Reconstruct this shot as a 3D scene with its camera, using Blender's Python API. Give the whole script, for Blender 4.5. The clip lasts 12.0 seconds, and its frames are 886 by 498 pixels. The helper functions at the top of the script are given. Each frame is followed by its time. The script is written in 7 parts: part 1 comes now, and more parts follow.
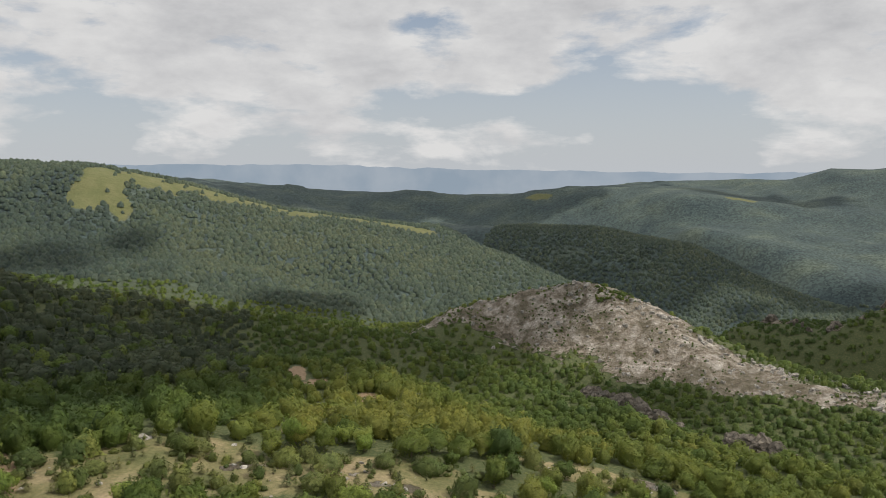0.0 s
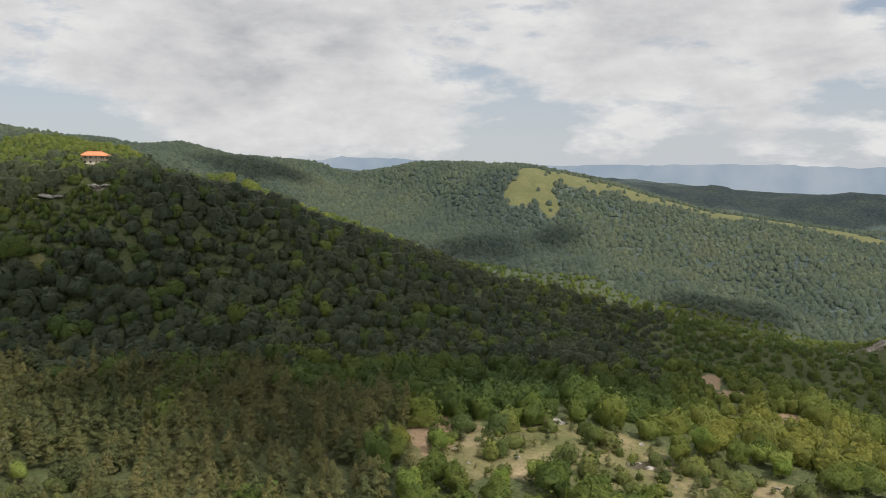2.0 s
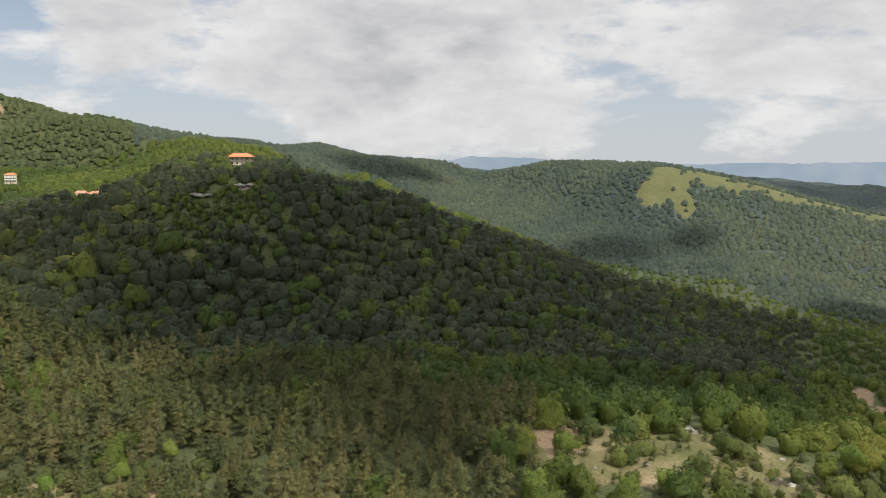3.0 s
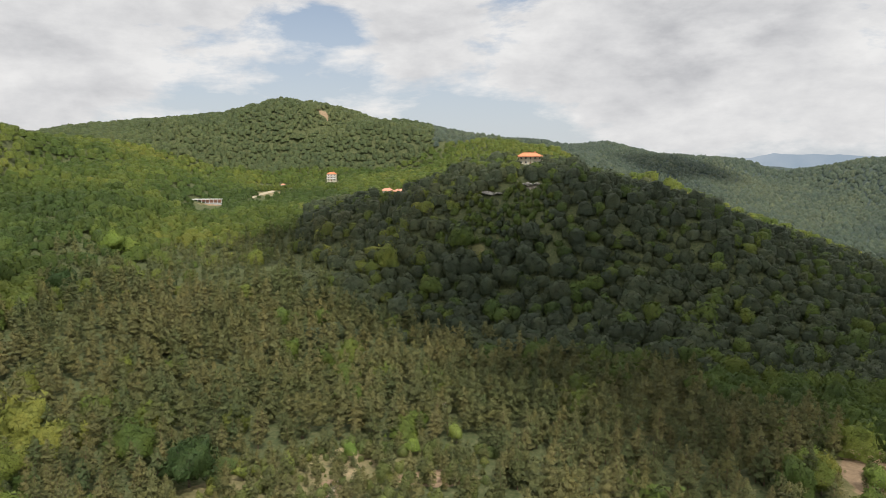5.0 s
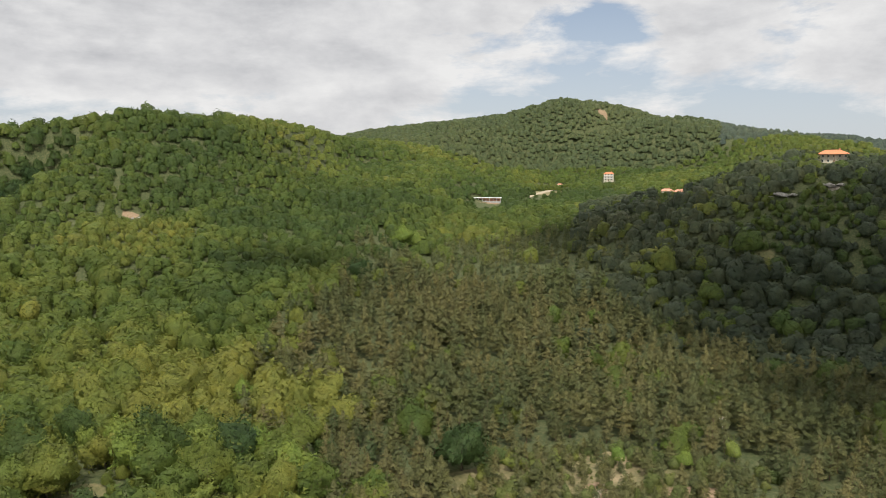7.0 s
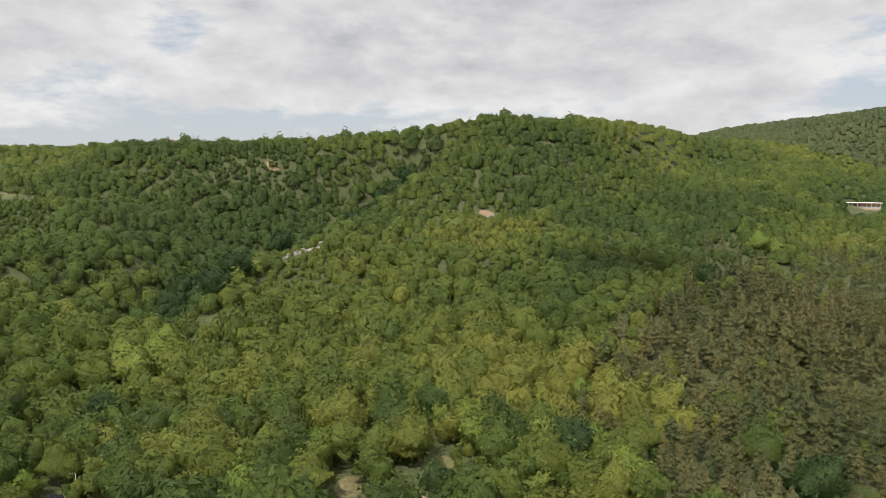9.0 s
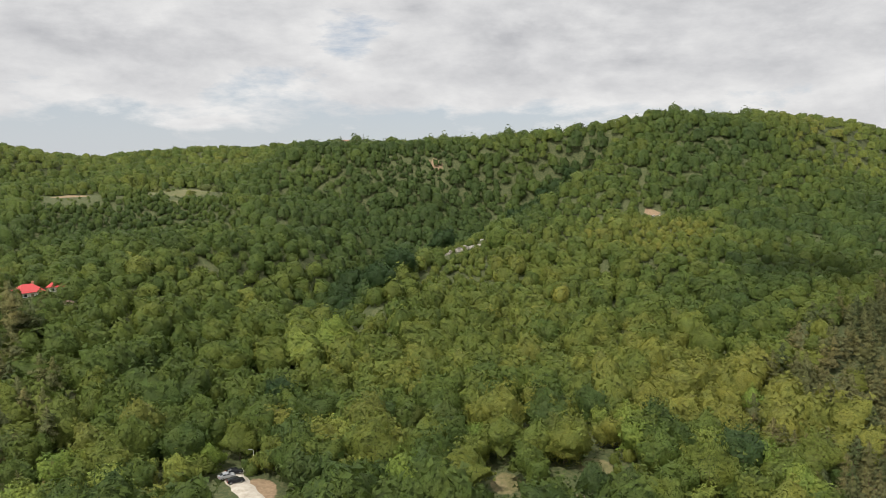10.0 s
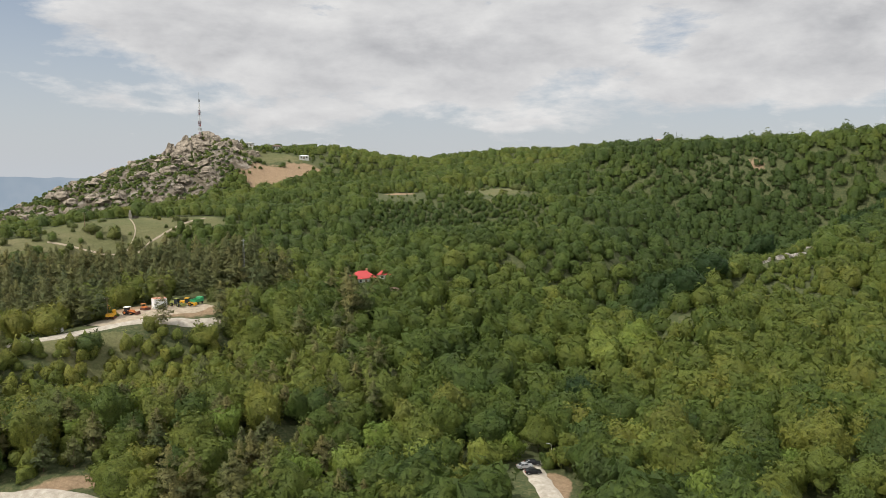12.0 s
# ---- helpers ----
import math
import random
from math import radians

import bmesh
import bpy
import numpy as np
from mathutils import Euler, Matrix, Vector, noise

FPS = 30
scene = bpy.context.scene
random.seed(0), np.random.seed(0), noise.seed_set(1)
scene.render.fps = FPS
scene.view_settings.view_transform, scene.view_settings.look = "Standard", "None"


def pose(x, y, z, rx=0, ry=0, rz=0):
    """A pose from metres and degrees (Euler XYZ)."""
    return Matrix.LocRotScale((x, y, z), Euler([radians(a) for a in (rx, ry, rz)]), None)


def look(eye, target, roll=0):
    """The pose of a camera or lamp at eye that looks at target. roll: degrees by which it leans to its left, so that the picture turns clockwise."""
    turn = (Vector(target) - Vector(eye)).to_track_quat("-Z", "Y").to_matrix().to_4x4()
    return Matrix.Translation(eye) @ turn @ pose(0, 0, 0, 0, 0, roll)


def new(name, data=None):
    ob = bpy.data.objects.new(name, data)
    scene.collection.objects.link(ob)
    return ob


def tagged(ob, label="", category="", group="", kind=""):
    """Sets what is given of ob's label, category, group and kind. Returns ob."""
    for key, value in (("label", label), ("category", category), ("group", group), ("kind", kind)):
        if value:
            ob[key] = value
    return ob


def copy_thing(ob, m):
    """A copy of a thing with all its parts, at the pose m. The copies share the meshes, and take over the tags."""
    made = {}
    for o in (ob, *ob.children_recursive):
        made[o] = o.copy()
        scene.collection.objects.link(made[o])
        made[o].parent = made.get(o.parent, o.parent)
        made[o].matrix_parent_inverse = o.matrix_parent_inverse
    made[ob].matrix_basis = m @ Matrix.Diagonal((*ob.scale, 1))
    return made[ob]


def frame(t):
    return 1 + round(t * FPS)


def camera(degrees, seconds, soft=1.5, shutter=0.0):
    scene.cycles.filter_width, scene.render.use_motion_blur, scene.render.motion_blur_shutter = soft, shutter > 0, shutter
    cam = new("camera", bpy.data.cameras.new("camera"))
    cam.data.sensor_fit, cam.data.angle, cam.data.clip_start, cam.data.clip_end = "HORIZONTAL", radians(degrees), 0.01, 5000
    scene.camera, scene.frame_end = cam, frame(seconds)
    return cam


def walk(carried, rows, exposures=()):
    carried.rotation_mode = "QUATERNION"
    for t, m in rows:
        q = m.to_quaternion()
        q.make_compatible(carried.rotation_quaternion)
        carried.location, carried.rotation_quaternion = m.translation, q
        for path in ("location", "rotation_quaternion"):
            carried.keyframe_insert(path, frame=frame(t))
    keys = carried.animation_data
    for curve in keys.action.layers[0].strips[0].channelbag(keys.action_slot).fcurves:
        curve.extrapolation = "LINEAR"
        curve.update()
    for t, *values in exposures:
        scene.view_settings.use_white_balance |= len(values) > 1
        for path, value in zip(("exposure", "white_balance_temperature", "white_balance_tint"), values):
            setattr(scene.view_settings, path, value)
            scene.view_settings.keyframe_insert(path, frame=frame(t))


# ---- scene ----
# ---------------------------------------------------------------- camera
cam = camera(60.35, 12.0, 0.6)
EYE = (0.0, 0.0, 80.0)
TURN = (  # seconds, heading, tilt, lean
    (0.0, 1.65, -5.48, 0.04),
    (0.5, 2.79, -5.47, 0.06),
    (1.0, 12.82, -5.44, -0.06),
    (1.5, 24.69, -5.45, -0.07),
    (2.0, 32.49, -5.48, -0.12),
    (2.5, 37.29, -5.50, -0.04),
    (3.0, 42.14, -5.53, 0.01),
    (5.0, 63.33, -5.59, 0.04),
    (5.5, 68.25, -5.62, 0.00),
    (6.0, 73.07, -5.60, 0.05),
    (6.5, 78.16, -5.59, 0.07),
    (7.0, 83.83, -5.60, 0.03),
    (7.5, 90.36, -5.56, 0.12),
    (9.5, 115.48, -5.57, -0.06),
    (10.0, 121.49, -5.64, 0.02),
    (10.5, 127.40, -5.63, 0.00),
    (11.0, 133.17, -5.64, -0.04),
    (11.5, 138.94, -5.62, -0.07),
    (12.0, 144.27, -5.64, -0.10),
)
walk(cam, [(t, pose(*EYE, 90 + p, r, a)) for t, a, p, r in TURN], ((0.0, -0.16), (2.5, 0.0), (5.5, 0.08), (9.5, 0.08), (12.0, -0.06)))

# ---------------------------------------------------------------- world and sun
SUN_BEARING, SUN_HEIGHT = -97.0, 54.0       # degrees left of the first heading, degrees up
scene.view_settings.exposure = 0.0


def bearing(a, d):
    """Plan position at a bearing (degrees to the left of +y) and a distance from the viewpoint."""
    return -d * math.sin(radians(a)), d * math.cos(radians(a))


def nodes_of(owner):
    owner.use_nodes = True
    tree = owner.node_tree
    tree.nodes.clear()

    def add(kind, **props):
        n = tree.nodes.new(kind)
        inputs = props.pop("ins", {})
        if "operation" in props:
            n.operation = props["operation"]
        if "attribute_name" in props:
            n.attribute_name = props["attribute_name"]
        if "data_type" in props:
            n.data_type, n.blend_type = props["data_type"], props["blend_type"]
        for k, v in inputs.items():
            if isinstance(v, bpy.types.NodeSocket):
                tree.links.new(v, n.inputs[k])
            else:
                n.inputs[k].default_value = v
        return n
    return tree, add


def ramp(add, fac, stops):
    n = add("ShaderNodeValToRGB", ins={"Fac": fac})
    e = n.color_ramp.elements
    while len(e) < len(stops):
        e.new(0.5)
    for el, (p, c) in zip(e, stops):
        el.position = p
        el.color = (*c, 1) if len(c) == 3 else c
    return n.outputs["Color"]


def mixc(add, fac, a, b, mode="MIX"):
    n = add("ShaderNodeMix", data_type="RGBA", blend_type=mode)
    for key, v in ((0, fac), (6, a), (7, b)):
        if isinstance(v, bpy.types.NodeSocket):
            n.id_data.links.new(v, n.inputs[key])
        else:
            n.inputs[key].default_value = v if key == 0 else (*v, 1)
    return n.outputs[2]


def build_world():
    w = bpy.data.worlds.new("sky")
    scene.world = w
    tree, add = nodes_of(w)

    def calc(op, a, b=0.0, c=0.0):
        return add("ShaderNodeMath", operation=op, ins={0: a, 1: b, 2: c}).outputs[0]

    sky = add("ShaderNodeTexSky")
    sky.sky_type, sky.sun_disc = "NISHITA", False
    sky.sun_elevation, sky.sun_rotation = radians(SUN_HEIGHT), radians(-SUN_BEARING)
    sky.altitude, sky.dust_density, sky.air_density = 900.0, 2.5, 1.0
    blue = add("ShaderNodeBackground", ins={"Color": sky.outputs[0], "Strength": 0.10})
    d = add("ShaderNodeTexCoord").outputs["Generated"]
    sep = add("ShaderNodeSeparateXYZ", ins={0: d})
    x, y, z = sep.outputs
    den = calc("ADD", calc("MAXIMUM", z, 0.0), 0.17)
    flat = add("ShaderNodeCombineXYZ", ins={0: calc("DIVIDE", x, den), 1: calc("DIVIDE", y, den), 2: 3.7}).outputs[0]

    def puffs(vec, scale, detail, rough, warp):
        return add("ShaderNodeTexNoise", ins={"Vector": vec, "Scale": scale, "Detail": detail, "Roughness": rough, "Distortion": warp}).outputs[0]

    broad = puffs(flat, 0.70, 3.0, 0.5, 0.3)
    heap = add("ShaderNodeVectorMath", operation="MULTIPLY", ins={0: d, 1: (1.0, 1.0, 2.9)}).outputs[0]
    billow = puffs(heap, 5.2, 11.0, 0.60, 0.15)
    body = calc("MULTIPLY_ADD", broad, 0.62, calc("MULTIPLY", billow, 1.0))
    # fewer clouds low down, and openings in the deck
    low = add("ShaderNodeMapRange", ins={"Value": z, "From Min": 0.02, "From Max": 0.15, "To Min": -0.10, "To Max": 0.13}).outputs[0]
    body = calc("ADD", body, low)
    for a, e, wide, depth in ((-13.0, 5.6, 0.986, 0.17), (2.7, 10.6, 0.998, 0.14), (29.0, 5.8, 0.992, 0.08), (60.0, 5.0, 0.993, 0.10), (72.0, 7.6, 0.9968, 0.115), (66.0, 6.5, 0.997, 0.03), (128.6, 11.8, 0.9965, 0.20), (173.0, 4.5, 0.985, 0.10), (146.0, 9.5, 0.995, -0.10), (100.0, 7.0, 0.97, -0.10), (45.0, 9.0, 0.985, -0.10)):
        v = (*bearing(a, math.cos(radians(e))), math.sin(radians(e)))
        dot = add("ShaderNodeVectorMath", operation="DOT_PRODUCT", ins={0: d, 1: v}).outputs["Value"]
        gap = add("ShaderNodeMapRange", ins={"Value": dot, "From Min": wide, "From Max": 1.0, "To Min": 0.0, "To Max": -depth}).outputs[0]
        body = calc("ADD", body, gap)
    cover_fac = ramp(add, body, [(0.735, (0, 0, 0)), (0.855, (1, 1, 1))])
    # tops catch the light, undersides are grey
    lift = add("ShaderNodeVectorMath", operation="ADD", ins={0: heap, 1: (0.0, 0.0, 0.045)}).outputs[0]
    relief = calc("SUBTRACT", billow, puffs(lift, 5.2, 11.0, 0.60, 0.15))
    thick = add("ShaderNodeMapRange", ins={"Value": body, "From Min": 0.79, "From Max": 1.10, "To Min": 0.10, "To Max": -0.14}).outputs[0]
    lit = calc("MULTIPLY_ADD", relief, 1.0, calc("ADD", thick, calc("MULTIPLY_ADD", puffs(add("ShaderNodeVectorMath", operation="MULTIPLY", ins={0: d, 1: (1.0, 1.0, 1.8)}).outputs[0], 10.0, 9.0, 0.6, 0.1), 0.75, 0.205)))
    shade = ramp(add, lit, [(0.24, (0.50, 0.505, 0.525)), (0.50, (0.67, 0.67, 0.68)), (0.76, (0.83, 0.825, 0.82))])
    high = add("ShaderNodeMapRange", ins={"Value": z, "From Min": 0.24, "From Max": 0.9, "To Min": 0.96, "To Max": 2.1}).outputs[0]
    cloud = add("ShaderNodeBackground", ins={"Color": shade, "Strength": high})
    veil = add("ShaderNodeBackground", ins={"Color": (0.59, 0.62, 0.66, 1), "Strength": 1.0})
    hz = ramp(add, z, [(0.0, (0.92, 0.92, 0.92)), (0.07, (0.72, 0.72, 0.72)), (0.2, (0.35, 0.35, 0.35))])
    m0 = add("ShaderNodeMixShader", ins={0: hz, 1: blue.outputs[0], 2: veil.outputs[0]})
    m1 = add("ShaderNodeMixShader", ins={0: cover_fac, 1: m0.outputs[0], 2: cloud.outputs[0]})
    add("ShaderNodeOutputWorld", ins={0: m1.outputs[0]})


build_world()
_s = bearing(SUN_BEARING, math.cos(radians(SUN_HEIGHT)))
TO_SUN = Vector((_s[0], _s[1], math.sin(radians(SUN_HEIGHT))))
lamp = bpy.data.lights.new("sun", "SUN")
lamp.energy, lamp.angle, lamp.color = 4.2, radians(0.9), (1.0, 0.94, 0.84)
new("sun", lamp).matrix_world = look(TO_SUN * 500, (0, 0, 0))


# ---------------------------------------------------------------- materials
def leaf_material(name, stops, glow=0.3, fine=1.5, motley=1.0, gaps=0.42, relief=0.6):
    """Foliage: each plant takes its own tone, leaf sprays vary a little, and small gaps open between the leaves."""
    m = bpy.data.materials.new(name)
    tree, add = nodes_of(m)
    tone = add("ShaderNodeAttribute", attribute_name="tone").outputs["Fac"]
    rnd = add("ShaderNodeObjectInfo").outputs["Random"]
    lone = add("ShaderNodeMath", operation="LESS_THAN", ins={0: tone, 1: 0.005})     # single trees carry no tone of their own
    f = add("ShaderNodeMath", operation="MULTIPLY_ADD", ins={0: lone.outputs[0], 1: rnd, 2: tone})
    base = ramp(add, f.outputs[0], stops)
    isl = add("ShaderNodeNewGeometry").outputs["Random Per Island"]
    lo, hi = 1 - 0.14 * motley, 1 + 0.16 * motley
    vary = ramp(add, isl, [(0.0, (lo, lo, lo)), (1.0, (hi, hi, hi - 0.04))])
    pos = add("ShaderNodeNewGeometry").outputs["Position"]
    grain = add("ShaderNodeTexNoise", ins={"Vector": pos, "Scale": fine, "Detail": 5.0, "Roughness": 0.68})
    patch = add("ShaderNodeTexNoise", ins={"Vector": pos, "Scale": 0.16, "Detail": 3.0, "Roughness": 0.6})
    g = ramp(add, grain.outputs[0], [(0.34, (0.55, 0.57, 0.55)), (0.5, (0.92, 0.92, 0.92)), (0.66, (1.34, 1.32, 1.22))])
    warm = ramp(add, patch.outputs[0], [(0.34, (0.90, 0.96, 1.02)), (0.5, (1.0, 1.0, 1.0)), (0.66, (1.10, 1.03, 0.92))])
    c1 = mixc(add, 1.0, base, vary, "MULTIPLY")
    c2 = mixc(add, 1.0, c1, warm, "MULTIPLY")
    col = mixc(add, 0.8 * motley, c2, g, "MULTIPLY")
    bmp = add("ShaderNodeBump", ins={"Strength": relief, "Distance": 0.45 / fine, "Height": grain.outputs[0]})
    bsdf = add("ShaderNodeBsdfPrincipled", ins={"Base Color": col, "Roughness": 0.6, "Specular IOR Level": 0.15, "Normal": bmp.outputs[0]})
    tr = add("ShaderNodeBsdfTranslucent", ins={"Color": col})
    mx = add("ShaderNodeMixShader", ins={0: glow, 1: bsdf.outputs[0], 2: tr.outputs[0]})
    if gaps:
        lace = add("ShaderNodeTexNoise", ins={"Vector": pos, "Scale": fine * 1.25, "Detail": 3.0, "Roughness": 0.7})
        hole = ramp(add, lace.outputs[0], [(gaps - 0.01, (1, 1, 1)), (gaps + 0.01, (0, 0, 0))])
        clear = add("ShaderNodeBsdfTransparent")
        mx = add("ShaderNodeMixShader", ins={0: hole, 1: mx.outputs[0], 2: clear.outputs[0]})
    add("ShaderNodeOutputMaterial", ins={0: mx.outputs[0]})
    return m


BROAD = [(0.0, (0.048, 0.077, 0.020)), (0.35, (0.075, 0.107, 0.022)), (0.62, (0.113, 0.138, 0.028)), (0.85, (0.163, 0.171, 0.036)), (1.0, (0.052, 0.081, 0.024))]
PINE = [(0.0, (0.076, 0.093, 0.036)), (0.4, (0.110, 0.114, 0.044)), (0.8, (0.150, 0.137, 0.056)), (1.0, (0.065, 0.092, 0.036))]
# Dull grey-green of the spur's oaks, with cloud shade and haze put in.
SHADED_OAK = [(0.0, (0.038, 0.051, 0.030)), (0.5, (0.059, 0.074, 0.039)), (0.85, (0.086, 0.095, 0.046)), (1.0, (0.042, 0.055, 0.031))]
LIME = [(0.0, (0.131, 0.189, 0.036)), (1.0, (0.186, 0.217, 0.049))]
SHRUB = [(0.0, (0.070, 0.100, 0.028)), (0.5, (0.112, 0.130, 0.042)), (0.85, (0.155, 0.178, 0.046)), (1.0, (0.086, 0.098, 0.038))]
DARKLEAF = [(0.0, (0.029, 0.056, 0.018)), (1.0, (0.041, 0.070, 0.022))]
# Broadleaf colours for the rounded far hill, with slight haze put in.
RIDGE = [(0.0, (0.057, 0.079, 0.036)), (0.5, (0.081, 0.104, 0.044)), (0.85, (0.107, 0.124, 0.053)), (1.0, (0.062, 0.083, 0.038))]
BLACKPINE = [(0.0, (0.080, 0.100, 0.040)), (0.5, (0.127, 0.131, 0.050)), (0.9, (0.174, 0.158, 0.062)), (1.0, (0.089, 0.108, 0.042))]
# Far woods: the blue of distance haze is mixed into these leaf colours.
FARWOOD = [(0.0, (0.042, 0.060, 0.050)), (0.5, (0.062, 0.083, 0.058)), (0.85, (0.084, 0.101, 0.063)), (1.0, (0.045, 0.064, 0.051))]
M_BROAD = leaf_material("broadleaf_foliage", BROAD, 0.3, 2.6, 1.0, 0.44)
M_HILL = leaf_material("hillside_foliage", BROAD, 0.3, 1.5, 1.0, 0.44)
M_SHADED_OAK = leaf_material("shade_toned_oak_foliage", SHADED_OAK, 0.25, 1.6, 1.0, 0.44)
M_PINE = leaf_material("pine_needles", PINE, 0.2, 2.6, 0.8, 0.49)
M_BLACKPINE = leaf_material("black_pine_needles", BLACKPINE, 0.2, 2.4, 0.8, 0.49)
M_LIME = leaf_material("yellow_green_foliage", LIME, 0.3, 2.6, 1.0, 0.44)
M_SHRUB = leaf_material("shrub_foliage", SHRUB, 0.3, 3.0, 1.0, 0.45)
M_FARWOOD = leaf_material("haze_tinted_foliage", FARWOOD, 0.2, 0.24, 1.0, 0.0, 1.0)
M_RIDGE = leaf_material("hazed_ridge_foliage", RIDGE, 0.3, 0.8, 0.9, 0.40)
M_DARK = leaf_material("dark_foliage", DARKLEAF, 0.3, 2.6, 1.0, 0.44)


def surface(name, dark, light, scale=1.0, rough=0.85, bump=0.3, metal=0.0, detail=6.0, joints=0.0):
    """A worn surface: two scales of variation and a fine relief."""
    m = bpy.data.materials.new(name)
    tree, add = nodes_of(m)
    pos = add("ShaderNodeNewGeometry").outputs["Position"]
    a = add("ShaderNodeTexNoise", ins={"Vector": pos, "Scale": scale, "Detail": detail, "Roughness": 0.6})
    b = add("ShaderNodeTexNoise", ins={"Vector": pos, "Scale": scale * 9, "Detail": 4.0, "Roughness": 0.65})
    f = add("ShaderNodeMath", operation="MULTIPLY_ADD", ins={0: b.outputs[0], 1: 0.5, 2: a.outputs[0]})
    col = ramp(add, f.outputs[0], [(0.55, dark), (0.95, light)])
    if joints:
        # slanting fissures part the rock into blocks
        bent = add("ShaderNodeVectorMath", operation="MULTIPLY_ADD", ins={0: a.outputs["Color"], 1: (5.0, 5.0, 5.0), 2: pos}).outputs[0]
        crack = add("ShaderNodeTexVoronoi", ins={"Vector": bent, "Scale": joints})
        crack.feature = "DISTANCE_TO_EDGE"
        open_ = ramp(add, crack.outputs["Distance"], [(0.0, (0.0, 0.0, 0.0)), (0.09, (1, 1, 1))])
        col = mixc(add, 0.75, col, mixc(add, open_, (0.35, 0.36, 0.33), (1, 1, 1)), "MULTIPLY")
        f = add("ShaderNodeMath", operation="ADD", ins={0: f.outputs[0], 1: open_})
    bm = add("ShaderNodeBump", ins={"Strength": bump, "Distance": 0.15 / scale, "Height": f.outputs[0]})
    p = add("ShaderNodeBsdfPrincipled", ins={"Base Color": col, "Roughness": rough, "Metallic": metal, "Specular IOR Level": 0.3, "Normal": bm.outputs[0]})
    add("ShaderNodeOutputMaterial", ins={0: p.outputs[0]})
    return m


M_BARK = surface("bark", (0.05, 0.04, 0.03), (0.16, 0.13, 0.10), 3.0)
M_PINEBARK = surface("pine_bark", (0.08, 0.05, 0.035), (0.20, 0.13, 0.09), 3.0)
M_DEADWOOD = surface("dead_wood", (0.25, 0.23, 0.20), (0.45, 0.42, 0.38), 3.0)
M_ROCK = surface("limestone", (0.13, 0.12, 0.105), (0.46, 0.43, 0.38), 0.35, 0.9, 0.8, joints=0.5)
M_CRAG = surface("granite", (0.15, 0.125, 0.095), (0.39, 0.335, 0.268), 0.25, 0.9, 0.8, joints=0.16)
M_DARKCRAG = surface("weathered_grey_rock", (0.05, 0.045, 0.038), (0.20, 0.17, 0.135), 0.3, 0.9, 0.9, joints=0.2)
M_GRAVEL = surface("pale_gravel", (0.27, 0.24, 0.195), (0.46, 0.42, 0.355), 0.6, 0.95, 0.3)


